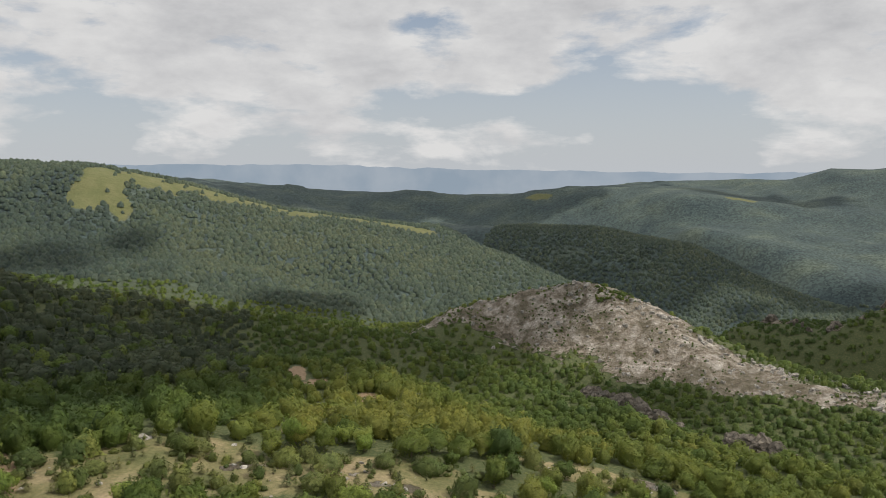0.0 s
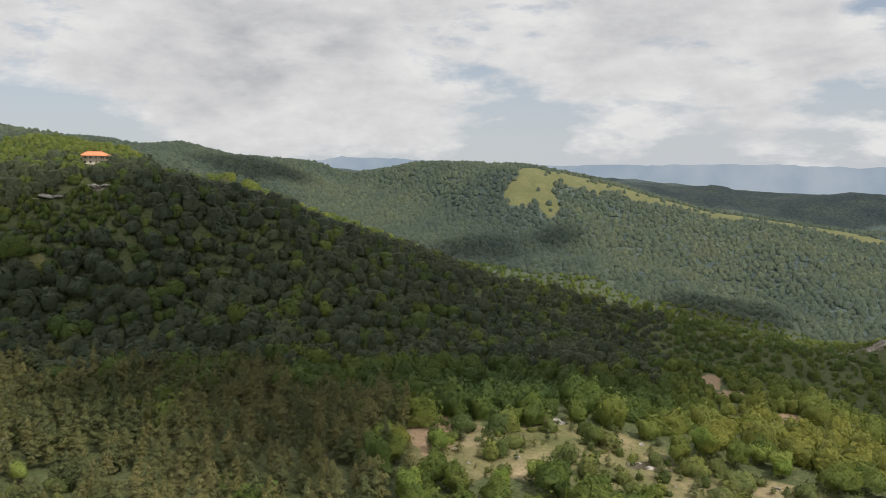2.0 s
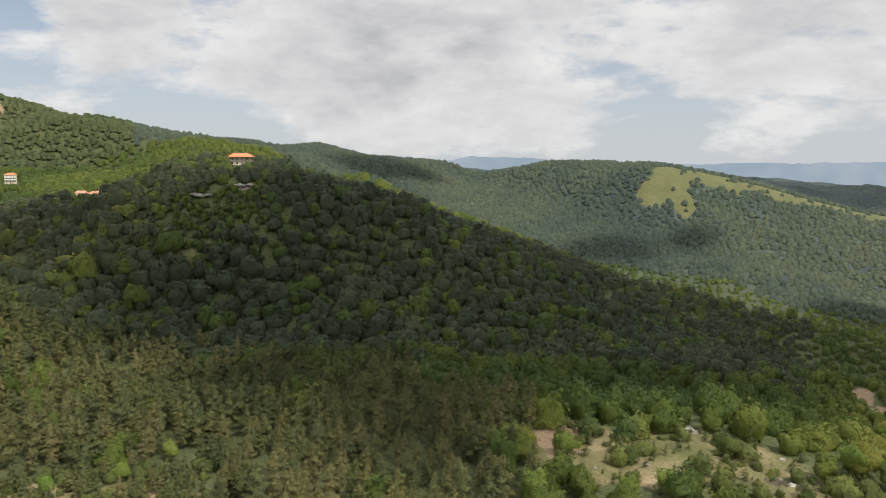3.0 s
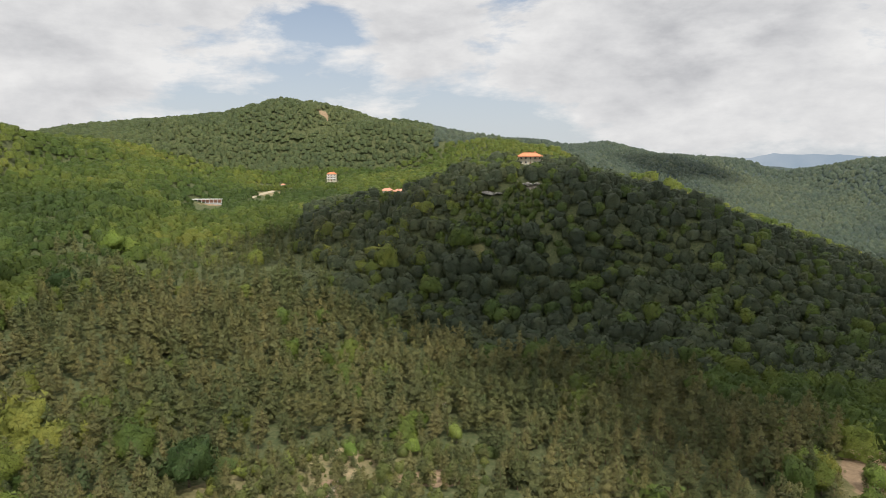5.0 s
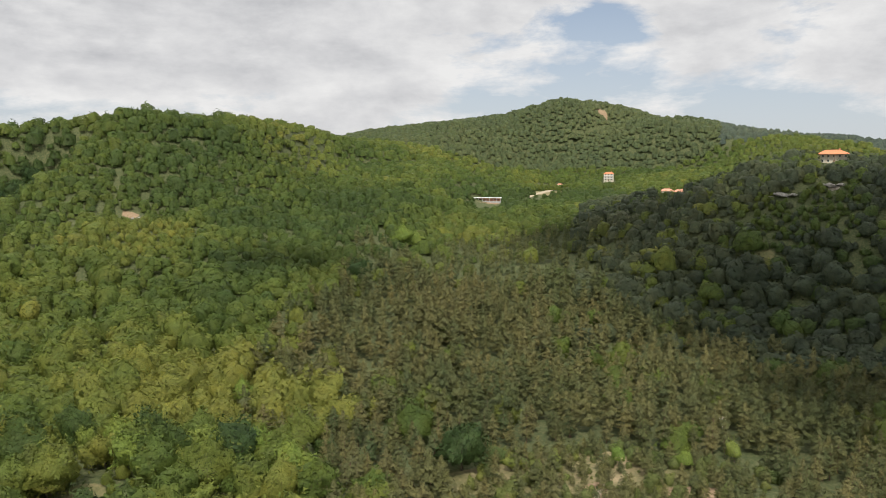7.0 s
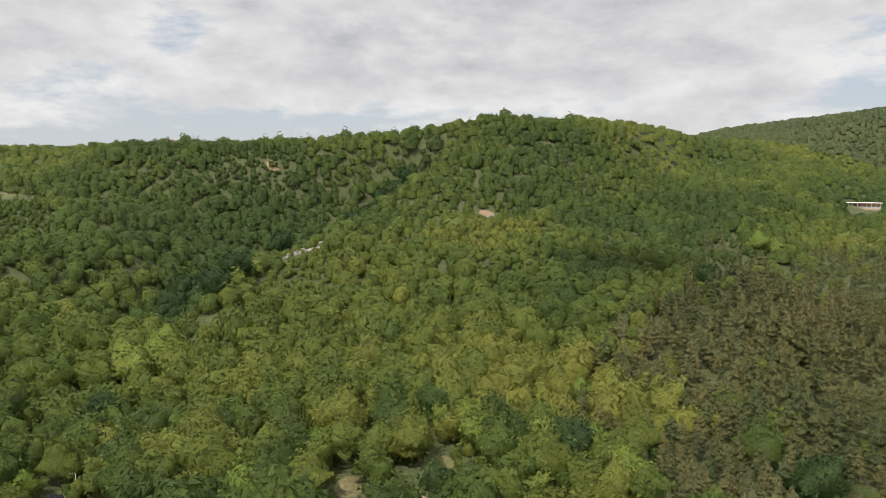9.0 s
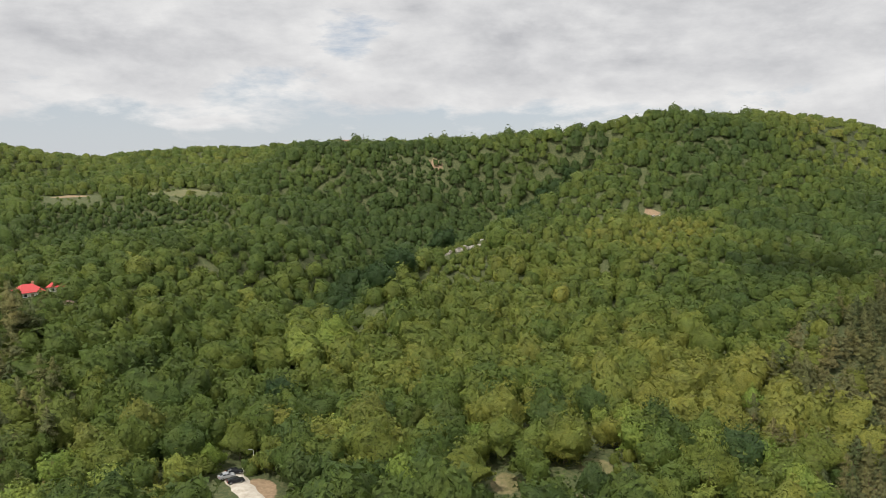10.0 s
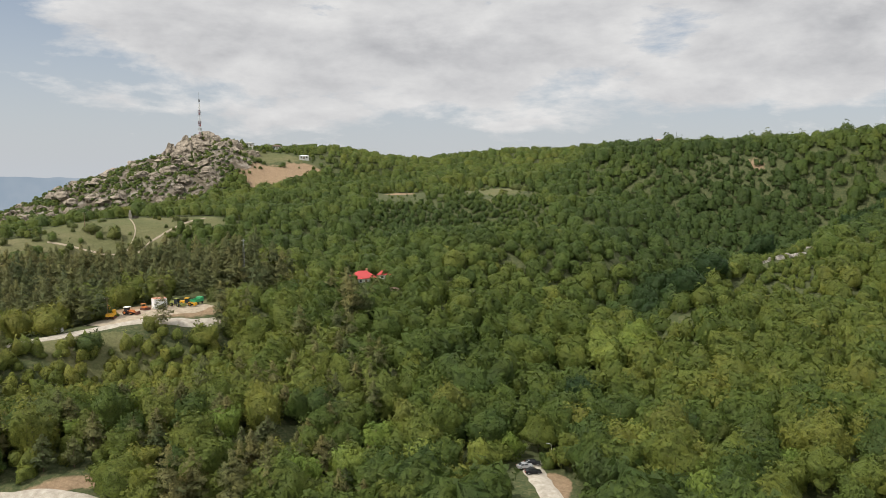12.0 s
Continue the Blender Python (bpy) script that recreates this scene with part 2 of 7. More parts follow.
def ground_material():
    m = bpy.data.materials.new("hillside_ground")
    tree, add = nodes_of(m)
    pos = add("ShaderNodeNewGeometry").outputs["Position"]

    def att(n):
        return add("ShaderNodeAttribute", attribute_name=n).outputs["Fac"]

    def noise_of(scale, detail=6.0, rough=0.6):
        return add("ShaderNodeTexNoise", ins={"Vector": pos, "Scale": scale, "Detail": detail, "Roughness": rough}).outputs[0]

    # wooded ground: canopies of far woods and the litter under near trees
    canopy = add("ShaderNodeTexVoronoi", ins={"Vector": pos, "Scale": 0.19, "Randomness": 1.0})
    n_big, n_mid, n_fine = noise_of(0.006), noise_of(0.05), noise_of(0.9, 5.0, 0.7)
    # Far canopy colour: the blue is distance haze painted in.
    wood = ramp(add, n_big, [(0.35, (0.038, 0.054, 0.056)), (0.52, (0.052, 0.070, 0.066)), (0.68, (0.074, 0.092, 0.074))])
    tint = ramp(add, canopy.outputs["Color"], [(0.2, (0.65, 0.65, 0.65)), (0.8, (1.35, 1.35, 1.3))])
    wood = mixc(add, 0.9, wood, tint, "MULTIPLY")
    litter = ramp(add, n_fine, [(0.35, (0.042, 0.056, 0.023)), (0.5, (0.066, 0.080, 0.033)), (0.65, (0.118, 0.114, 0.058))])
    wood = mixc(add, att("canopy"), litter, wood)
    grass = ramp(add, n_mid, [(0.30, (0.088, 0.096, 0.040)), (0.47, (0.150, 0.138, 0.068)), (0.64, (0.265, 0.212, 0.132))])
    tuft = ramp(add, n_fine, [(0.35, (0.6, 0.65, 0.55)), (0.65, (1.2, 1.15, 1.1))])
    grass = mixc(add, 0.8, grass, tuft, "MULTIPLY")
    upland = add("ShaderNodeMath", operation="MAXIMUM", ins={0: att("canopy"), 1: att("lush")})
    grass = mixc(add, mixc(add, 0.8, (0, 0, 0), upland.outputs[0], "MIX"), grass, mixc(add, 0.7, (0.104, 0.114, 0.052), tuft, "MULTIPLY"))     # the high and western meadows are greener
    strata = add("ShaderNodeTexNoise", ins={"Vector": pos, "Scale": 0.09, "Detail": 11.0, "Roughness": 0.72, "Distortion": 0.15}).outputs[0]
    rock = ramp(add, strata, [(0.36, (0.110, 0.094, 0.068)), (0.45, (0.215, 0.180, 0.136)), (0.56, (0.40, 0.355, 0.30)), (0.66, (0.60, 0.55, 0.49))])
    turf = ramp(add, noise_of(0.035, 7.0, 0.62), [(0.47, (0, 0, 0)), (0.60, (0.7, 0.7, 0.7))])
    rock = mixc(add, turf, rock, (0.125, 0.108, 0.068))     # dry turf between the outcrops
    soil = ramp(add, n_fine, [(0.3, (0.175, 0.120, 0.074)), (0.7, (0.31, 0.225, 0.143))])

    def edge(att_name, spread):
        s = add("ShaderNodeMath", operation="MULTIPLY_ADD", ins={0: noise_of(0.16, 7.0, 0.65), 1: spread, 2: att(att_name)})
        return ramp(add, s.outputs[0], [(0.5 + spread * 0.5 - 0.08, (0, 0, 0)), (0.5 + spread * 0.5 + 0.08, (1, 1, 1))])

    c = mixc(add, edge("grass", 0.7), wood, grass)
    c = mixc(add, edge("soil", 0.8), c, soil)
    rk = edge("rock", 1.1)
    c = mixc(add, rk, c, rock)
    h1 = add("ShaderNodeMath", operation="MULTIPLY", ins={0: canopy.outputs["Distance"], 1: -0.55})
    steep = add("ShaderNodeMath", operation="MULTIPLY_ADD", ins={0: rk, 1: 14.0, 2: 1.5})      # ledges show where the rock is bare
    h2 = add("ShaderNodeMath", operation="MULTIPLY_ADD", ins={0: strata, 1: steep.outputs[0], 2: h1.outputs[0]})
    bmp = add("ShaderNodeBump", ins={"Strength": 0.9, "Distance": 1.0, "Height": h2.outputs[0]})
    p = add("ShaderNodeBsdfPrincipled", ins={"Base Color": c, "Roughness": 0.92, "Specular IOR Level": 0.15, "Normal": bmp.outputs[0]})
    add("ShaderNodeOutputMaterial", ins={0: p.outputs[0]})
    return m


M_GROUND = ground_material()

# ---------------------------------------------------------------- lie of the land
# Ridge and valley lines, each a few survey points: bearing, distance, height.
RIDGES = dict(
    f1=((22.1, 3600, 77), (12.3, 3700, 18), (-0.3, 3800, -13), (-5.4, 3700, -13), (-9.1, 3400, 34), (-13.9, 3300, 40), (-17.0, 3000, 12)),
    f1b=((-14.7, 4000, 56), (-22.8, 3900, 62), (-25.2, 3900, 113), (-27.5, 3900, 107)),
    f2=((38.7, 1750, 82), (33.7, 1650, 106), (27.4, 1550, 98), (26.7, 1500, 99), (21.3, 1500, 73), (13.5, 1500, 16), (3.5, 1500, -19)),
    f2spur=((3.5, 1500, -19), (-0.3, 1400, -59), (-5.9, 1250, -100)),
    spurdark=((1.8, 1900, -53), (-3.3, 1950, -49), (-9.5, 1950, -49), (-15.6, 1900, -86), (-19.4, 1800, -137), (-24.9, 1650, -190)),
    f2c=((59.2, 1500, 145), (55.2, 1650, 137), (51.2, 1700, 146), (47.8, 1700, 119), (43.1, 1750, 108), (42.9, 1800, 108)),
    rightmid=((-17.4, 2600, -87), (-23.0, 2400, -118), (-28.7, 2200, -179)),
    d=((64.2, 560, 63), (60.9, 545, 82), (57.2, 530, 88), (53.9, 520, 82), (49.2, 525, 68), (43.7, 550, 48), (37.3, 565, 32), (28.1, 575, 0), (25.3, 580, -5), (17.7, 570, -21), (4.4, 545, -39), (-1.2, 490, -50), (-9.3, 430, -50), (-16.0, 360, -48), (-23.6, 330, -42), (-29.2, 310, -38)),
    rocky=((4.4, 760, -77), (-0.8, 745, -47), (-7.1, 730, -26), (-9.2, 720, -21), (-13.3, 690, -36), (-20.8, 640, -66), (-23.4, 620, -70), (-26.8, 620, -72), (-29.1, 610, -70)),
    rib=((-8.2, 725, -25), (-7.8, 690, -47), (-7.0, 650, -64), (-6.6, 620, -74)),
    rspur=((-15.7, 980, -150), (-19.2, 940, -128), (-21.8, 900, -80), (-26.0, 880, -79), (-28.8, 860, -54)),
    h1=((89.7, 1050, 122), (85.5, 1150, 147), (79.3, 1230, 170), (75.2, 1250, 195), (71.2, 1230, 182), (68.6, 1200, 159), (67.6, 1150, 153), (60.9, 1050, 130), (56.8, 950, 110)),
    lh=((91.4, 900, 114), (95.5, 780, 125), (98.4, 720, 127), (101.3, 670, 122), (105.7, 640, 124), (112.3, 640, 112), (119.0, 650, 104), (127.3, 660, 100), (130.9, 680, 100)),
    back=((130.9, 800, 104), (138.7, 850, 99), (138.6, 830, 101), (145.3, 870, 91), (149.9, 850, 96), (153.6, 800, 101)),
    m=((108.1, 600, 99), (110.6, 560, 76), (114.8, 490, 50), (119.1, 430, 39), (123.3, 390, 33), (126.7, 340, 23)),
    mast=((153.6, 770, 102), (158.5, 760, 102), (162.0, 750, 111), (163.1, 745, 100), (166.9, 730, 82), (171.1, 720, 62), (174.5, 700, 43)),
    meadow=((174.5, 450, 46), (171.2, 470, 51), (166.4, 490, 54), (161.3, 500, 54), (156.2, 520, 51)),
    strip=((50, 620, 74), (48.9, 640, 70), (46.1, 680, 57), (42.3, 700, 43), (38.2, 740, 19), (34, 770, -8)),
    g=((148.7, 560, 64), (139.4, 560, 68), (141.3, 540, 65), (134.1, 520, 59)),
    yard=((173.6, 270, 27), (168.0, 285, 28), (165.4, 300, 30), (162.3, 310, 29)),
)
VALLEYS = dict(
    foot=((-60, 150, -10), (-30, 160, -12), (-5, 170, -4), (20, 175, 2), (45, 160, 0), (90, 160, 0), (135, 160, 0), (178, 160, 0)),
    terrace=((-28, 215, -22), (-8, 205, -8), (6, 205, 0), (17, 213, 1), (24, 220, 4), (33, 215, 4)),
    bowl=((13, 335, -10), (30, 330, -6), (45, 300, -6), (60, 300, -6), (75, 300, -3), (90, 270, 0)),
    dale=((77, 350, 3), (82, 450, 20), (80, 640, 42), (77, 760, 54), (72, 880, 66), (68, 960, 76)),
    dale_south=((90, 300, 6), (93, 420, 27), (91, 600, 60), (89, 800, 84)),
    ravine=((150, 200, 0), (135, 210, 0), (131, 270, -2), (128.6, 370, 6), (125.8, 440, 12), (122.0, 487, 18), (117.5, 517, 26), (113, 575, 50), (111, 612, 72)),
    bank=((128.4, 345, 17), (125.3, 408, 28), (121.6, 455, 34), (118.4, 470, 38), (114.4, 525, 54)),
    orchard=((162, 230, 8), (150, 250, 8), (149, 345, 30), (143, 420, 44), (134, 440, 43)),
    scree_hollow=((-1.5, 700, -58), (-3, 655, -80), (-3.5, 615, -88)),
    cleft=((-9, 830, -112), (-14, 790, -135), (-19, 750, -142), (-25, 730, -140), (-31, 715, -145)),
    backslope=((158, 900, 70), (163, 850, 52), (168, 835, 30), (174, 800, 5)),
    belt=((177, 396, 31), (168, 396, 33), (160, 396, 35)),
    bench=((176, 236, 10), (168, 248, 11), (161, 256, 12)),
    knee=((104, 480, 50), (100, 400, 28), (106, 330, 15), (116, 290, 8)),
    saddle=((170, 600, 36), (162, 590, 52), (154, 600, 66), (146, 650, 70), (138, 690, 78)),
    gorge=((14, 760, -80), (4, 650, -92), (-5, 560, -96), (-12, 490, -94), (-20, 440, -90), (-30, 410, -92), (-45, 420, -100)),
    deep=((56, 780, 66), (48, 900, 20), (38, 900, -40), (28, 850, -85), (18, 850, -112), (8, 900, -125), (-4, 960, -190), (-16, 1100, -230), (-32, 1150, -230)),
    hollow=((39, 1620, 58), (36, 1300, 10), (33, 1060, -40)),
    combe=((2, 1700, -110), (-8, 1560, -190), (-20, 1400, -235)),
    basin=((20, 2400, -40), (0, 2900, -150), (-14, 2500, -200), (-25, 1950, -265), (-40, 1800, -270)),
    plain=((-60, 4800, -150), (-20, 4800, -120), (20, 4800, -60), (60, 4500, 40)),
    lowland=((178, 800, 0), (176, 1300, -80), (176, 2400, -150), (176, 4800, -190)),
    rear=((-120, 900, -60), (-170, 600, -40), (-120, 4500, -150), (-170, 4500, -190)),
    outback=((80, 2600, 90), (110, 2600, 60), (140, 2600, 40), (110, 4700, 30)),
)


def lattice(seed, n=256):
    return np.random.RandomState(seed).rand(n, n)


_LAT = lattice(5)


def vnoise(x, y, size, octaves=4, gain=0.5):
    """Smooth value noise in -1..1 over the plan."""
    total, amp, norm = 0.0, 1.0, 0.0
    fx, fy = np.asarray(x) / size, np.asarray(y) / size
    for o in range(octaves):
        u, v = fx * 2 ** o + 17.3 * o, fy * 2 ** o - 9.1 * o
        i, j = np.floor(u).astype(int), np.floor(v).astype(int)
        a, b = u - i, v - j
        a, b = a * a * (3 - 2 * a), b * b * (3 - 2 * b)
        g = lambda p, q: _LAT[(i + p) % 256, (j + q) % 256]
        total = total + amp * ((g(0, 0) * (1 - a) + g(1, 0) * a) * (1 - b) + (g(0, 1) * (1 - a) + g(1, 1) * a) * b)
        norm += amp
        amp *= gain
    return 2 * total / norm - 1


def line_field(points, x, y):
    """Squared distance to a survey line, and the line's height at its nearest place."""
    pts = [(*bearing(a, d), z) for a, d, z in points]
    best = np.full(x.shape, 1e18)
    high = np.zeros(x.shape)
    for (x0, y0, z0), (x1, y1, z1) in zip(pts, pts[1:]):
        dx, dy = x1 - x0, y1 - y0
        s = np.clip(((x - x0) * dx + (y - y0) * dy) / (dx * dx + dy * dy + 1e-9), 0, 1)
        d2 = (x - x0 - s * dx) ** 2 + (y - y0 - s * dy) ** 2
        near = d2 < best
        best = np.where(near, d2, best)
        high = np.where(near, z0 + s * (z1 - z0), high)
    return best, high


# patches of open ground: kind, bearing, distance, half width across, half depth along the bearing
OPEN = (
    ("grass", 23, 212, 30, 20), ("grass", 13, 199, 44, 13), ("grass", 31.5, 212, 16, 24), ("grass", 3, 191, 26, 8), ("grass", -12, 222, 34, 7), ("grass", 34, 240, 7, 12),
    ("soil", 12.7, 350, 4, 16), ("soil", 11.2, 330, 6, 8), ("soil", 7.2, 310, 7, 9), ("soil", 9.6, 286, 4, 6), ("soil", 13.2, 236, 3, 6), ("soil", 64.0, 197, 12, 7), ("soil", 71.8, 188, 4, 9), ("soil", 33.3, 222, 6, 20),
    ("grass", 25.6, 1385, 36, 60), ("grass", 26.6, 1340, 34, 40), ("grass", 24.6, 1310, 22, 30), ("grass", 22.5, 1420, 60, 48), ("grass", 18, 1442, 80, 44), ("grass", 13.5, 1455, 90, 40), ("grass", 9, 1462, 110, 36), ("grass", 4.5, 1465, 70, 30),
    ("grass", -27, 2300, 90, 12), ("grass", -15.5, 2750, 70, 16), ("grass", -17.2, 2800, 60, 14), ("grass", -22.5, 3300, 120, 24), ("grass", -26.5, 2650, 80, 16), ("grass", -5.5, 3250, 80, 18), ("grass", 3.5, 3350, 120, 20), ("grass", -19.6, 2950, 60, 14),
    ("grass", 167, 462, 30, 24), ("grass", 168, 438, 34, 20), ("grass", 162.5, 470, 20, 12), ("grass", 174.5, 437, 22, 12), ("grass", 170.5, 457, 18, 9), ("grass", 170, 742, 90, 36), ("grass", 177, 725, 60, 40), ("grass", 164, 768, 50, 22), ("grass", 167, 705, 85, 36), ("grass", -9, 690, 70, 50), ("soil", 157, 672, 30, 24), ("soil", 154.8, 690, 16, 14), ("grass", 157.5, 712, 34, 14),
    ("soil", 147.4, 574, 15, 15), ("grass", 140.2, 568, 24, 26), ("grass", 140.8, 518, 6, 7), ("soil", 122.0, 608, 7, 3), ("soil", 124.3, 609, 4, 2), ("soil", 106.1, 515, 6, 5), ("soil", 104.6, 458, 2, 4),
    ("grass", 109.7, 197, 5, 5), ("grass", 116.6, 188, 4, 5), ("soil", 164.5, 300, 24, 9), ("soil", 172.0, 193, 13, 2.5), ("grass", 168.5, 266, 28, 9), ("grass", 161.0, 312, 12, 11), ("soil", 135.7, 190, 4, 9),
    ("grass", 70, 197, 24, 9), ("grass", 68, 213, 28, 8), ("grass", 76, 206, 16, 8), ("grass", 80, 192, 14, 7), ("grass", 61, 420, 9, 5), ("grass", 76, 830, 18, 26), ("soil", 80.5, 746, 22, 8), ("soil", 72.2, 1165, 6, 16), ("grass", 42, 650, 60, 12), ("grass", 47, 630, 60, 12),
)
STONY = (  # bearing, distance, half width, half depth, how bare
    (-5, 712, 62, 52, 0.66), (-9, 690, 55, 68, 0.8), (-13, 650, 42, 62, 0.8), (-17, 618, 38, 42, 0.8), (-21, 592, 36, 36, 0.75), (-25, 580, 34, 26, 0.62), (-28.5, 575, 26, 22, 0.5), (1, 738, 50, 30, 0.6),
    (-22, 893, 14, 22, 0.6), (-29, 862, 36, 16, 0.5), (-26, 840, 12, 12, 0.5),
    (162, 733, 30, 34, 0.85), (166, 708, 48, 36, 0.8), (170, 700, 52, 30, 0.8), (174.5, 685, 46, 30, 0.85), (159.8, 735, 26, 18, 0.6), (164, 690, 40, 14, 0.7), (164, 668, 50, 24, 0.7), (160.6, 690, 34, 20, 0.7), (170, 668, 50, 22, 0.7),
    (59.6, 464, 11, 3, 0.8), (56.8, 471, 7, 3, 0.8), (16.8, 209, 9, 4, 0.55), (23.8, 233, 5, 3, 0.6), (5.4, 192, 9, 4, 0.5), (-14.5, 227, 8, 4, 0.6), (10, 199, 9, 4, 0.5),
)


def patch_field(x, y, spec):
    a, d, across, along = spec
    cx, cy = bearing(a, d)
    ux, uy = bearing(a, 1.0)
    u = (x - cx) * ux + (y - cy) * uy
    v = (x - cx) * uy - (y - cy) * ux
    return np.sqrt((u / along) ** 2 + (v / across) ** 2)


def cover(x, y):
    """How grassy, bare and stony the plan is at x, y (0..1 each)."""
    w = 0.35 * vnoise(x, y, 26, 4)
    out = {"grass": np.zeros(x.shape), "soil": np.zeros(x.shape), "rock": np.zeros(x.shape)}
    for kind, *spec in OPEN:
        out[kind] = np.maximum(out[kind], np.clip((1.35 + w - patch_field(x, y, spec)) / 0.7, 0, 1))
    for *spec, bare in STONY:
        out["rock"] = np.maximum(out["rock"], bare * np.clip((1.3 + w - patch_field(x, y, spec)) / 0.6, 0, 1))
    return out


def land(x, y):
    """Height of the ground."""
    num, den = np.zeros(x.shape), np.zeros(x.shape)
    near = np.full(x.shape, 1e18)
    for pts in list(RIDGES.values()) + list(VALLEYS.values()):
        d2, z = line_field(pts, x, y)
        w = 1.0 / (d2 + 16.0) ** 1.35
        num += w * z
        den += w
        near = np.minimum(near, d2)
    near = np.sqrt(near)
    h = num / den
    rough = np.minimum(near, 260.0)
    h = h + rough * (0.10 * vnoise(x, y, 190, 3) + 0.05 * vnoise(x + 900, y, 60, 3)) + np.clip(near / 120, 0, 1) * np.clip(np.hypot(x, y) / 1000 - 0.7, 0, 1) * 16 * vnoise(x, y + 500, 260, 2)
    h = h + np.clip(near / 15, 0.15, 1) * 0.9 * vnoise(x, y, 14, 3)
    # fins and ledges where it is stony
    rock = np.zeros(x.shape)
    for *spec, bare in STONY[:20]:
        rock = np.maximum(rock, np.clip(1.3 - patch_field(x, y, spec), 0, 1))
    ridge = 1 - np.abs(vnoise(x * 0.8 + y * 0.6, (y * 0.8 - x * 0.6) * 0.45, 24, 4, 0.55))
    return h + rock * (ridge - 0.62) * 17.0


# polar grid of the ground, finest where the view sweeps
ANG = np.radians(np.concatenate([np.arange(-36, 181, 0.4), np.arange(181, 324, 3.0)]))
RAD = np.concatenate([[2.0, 30.0, 70.0, 110.0], 140 * 1.02 ** np.arange(0, 181)])
RAD = RAD[RAD < 4950]
_A, _R = np.meshgrid(ANG, RAD, indexing="ij")
GX, GY = -_R * np.sin(_A), _R * np.cos(_A)
GZ = land(GX, GY)


def height(x, y):
    """Ground height, read off the grid."""
    x, y = np.asarray(x, float), np.asarray(y, float)
    a = np.arctan2(-x, y)
    a = np.where(a < ANG[0], a + 2 * math.pi, a)
    r = np.clip(np.hypot(x, y), RAD[0], RAD[-1] - 1)
    i = np.clip(np.searchsorted(ANG, a) - 1, 0, len(ANG) - 2)
    j = np.clip(np.searchsorted(RAD, r) - 1, 0, len(RAD) - 2)
    s = np.clip((a - ANG[i]) / (ANG[i + 1] - ANG[i]), 0, 1)
    t = (r - RAD[j]) / (RAD[j + 1] - RAD[j])
    return (GZ[i, j] * (1 - s) + GZ[i + 1, j] * s) * (1 - t) + (GZ[i, j + 1] * (1 - s) + GZ[i + 1, j + 1] * s) * t


def mesh_from(name, verts, faces, material, smooth=False, attrs=None, normals=None):
    """A mesh from arrays; faces is (n, 3) or (n, 4)."""
    me = bpy.data.meshes.new(name)
    verts, faces = np.asarray(verts, np.float32), np.asarray(faces, np.int32)
    k = faces.shape[1]
    me.vertices.add(len(verts))
    me.vertices.foreach_set("co", verts.ravel())
    me.loops.add(faces.size)
    me.loops.foreach_set("vertex_index", faces.ravel())
    me.polygons.add(len(faces))
    me.polygons.foreach_set("loop_start", np.arange(0, faces.size, k, dtype=np.int32))
    me.polygons.foreach_set("use_smooth", np.full(len(faces), smooth))
    for key, values in (attrs or {}).items():
        me.attributes.new(key, "FLOAT", "POINT").data.foreach_set("value", np.asarray(values, np.float32))
    me.materials.append(material)
    me.update(calc_edges=True)
    if normals is not None:
        me.normals_split_custom_set_from_vertices(normals.astype(np.float32))
    return me


def build_ground():
    na, nr = GX.shape
    idx = np.arange(na * nr).reshape(na, nr)
    nxt = np.roll(idx, -1, axis=0)
    f = np.stack([idx[:, :-1], idx[:, 1:], nxt[:, 1:], nxt[:, :-1]], -1).reshape(-1, 4)
    inner = idx[:, 0]
    cap = [(inner[i], inner[i + 1], inner[na - 2 - i], inner[na - 1 - i]) for i in range((na - 1) // 2)]     # closes the middle of the rings
    f = np.concatenate([f, np.array(cap)[:, ::-1]])
    v = np.stack([GX, GY, GZ], -1).reshape(-1, 3)
    c = cover(v[:, 0], v[:, 1])
    side = np.degrees(np.arctan2(-v[:, 0], v[:, 1]))
    c["canopy"] = np.clip((np.hypot(v[:, 0], v[:, 1]) - np.where((side > 62) & (side < 100), 1400, 930)) / 150, 0, 1)   # unbroken far woods, haze-blue from this distance on
    c["lush"] = np.where(side > 120, 0.9, 0.0)
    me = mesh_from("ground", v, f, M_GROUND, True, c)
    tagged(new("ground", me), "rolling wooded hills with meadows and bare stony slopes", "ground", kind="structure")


build_ground()


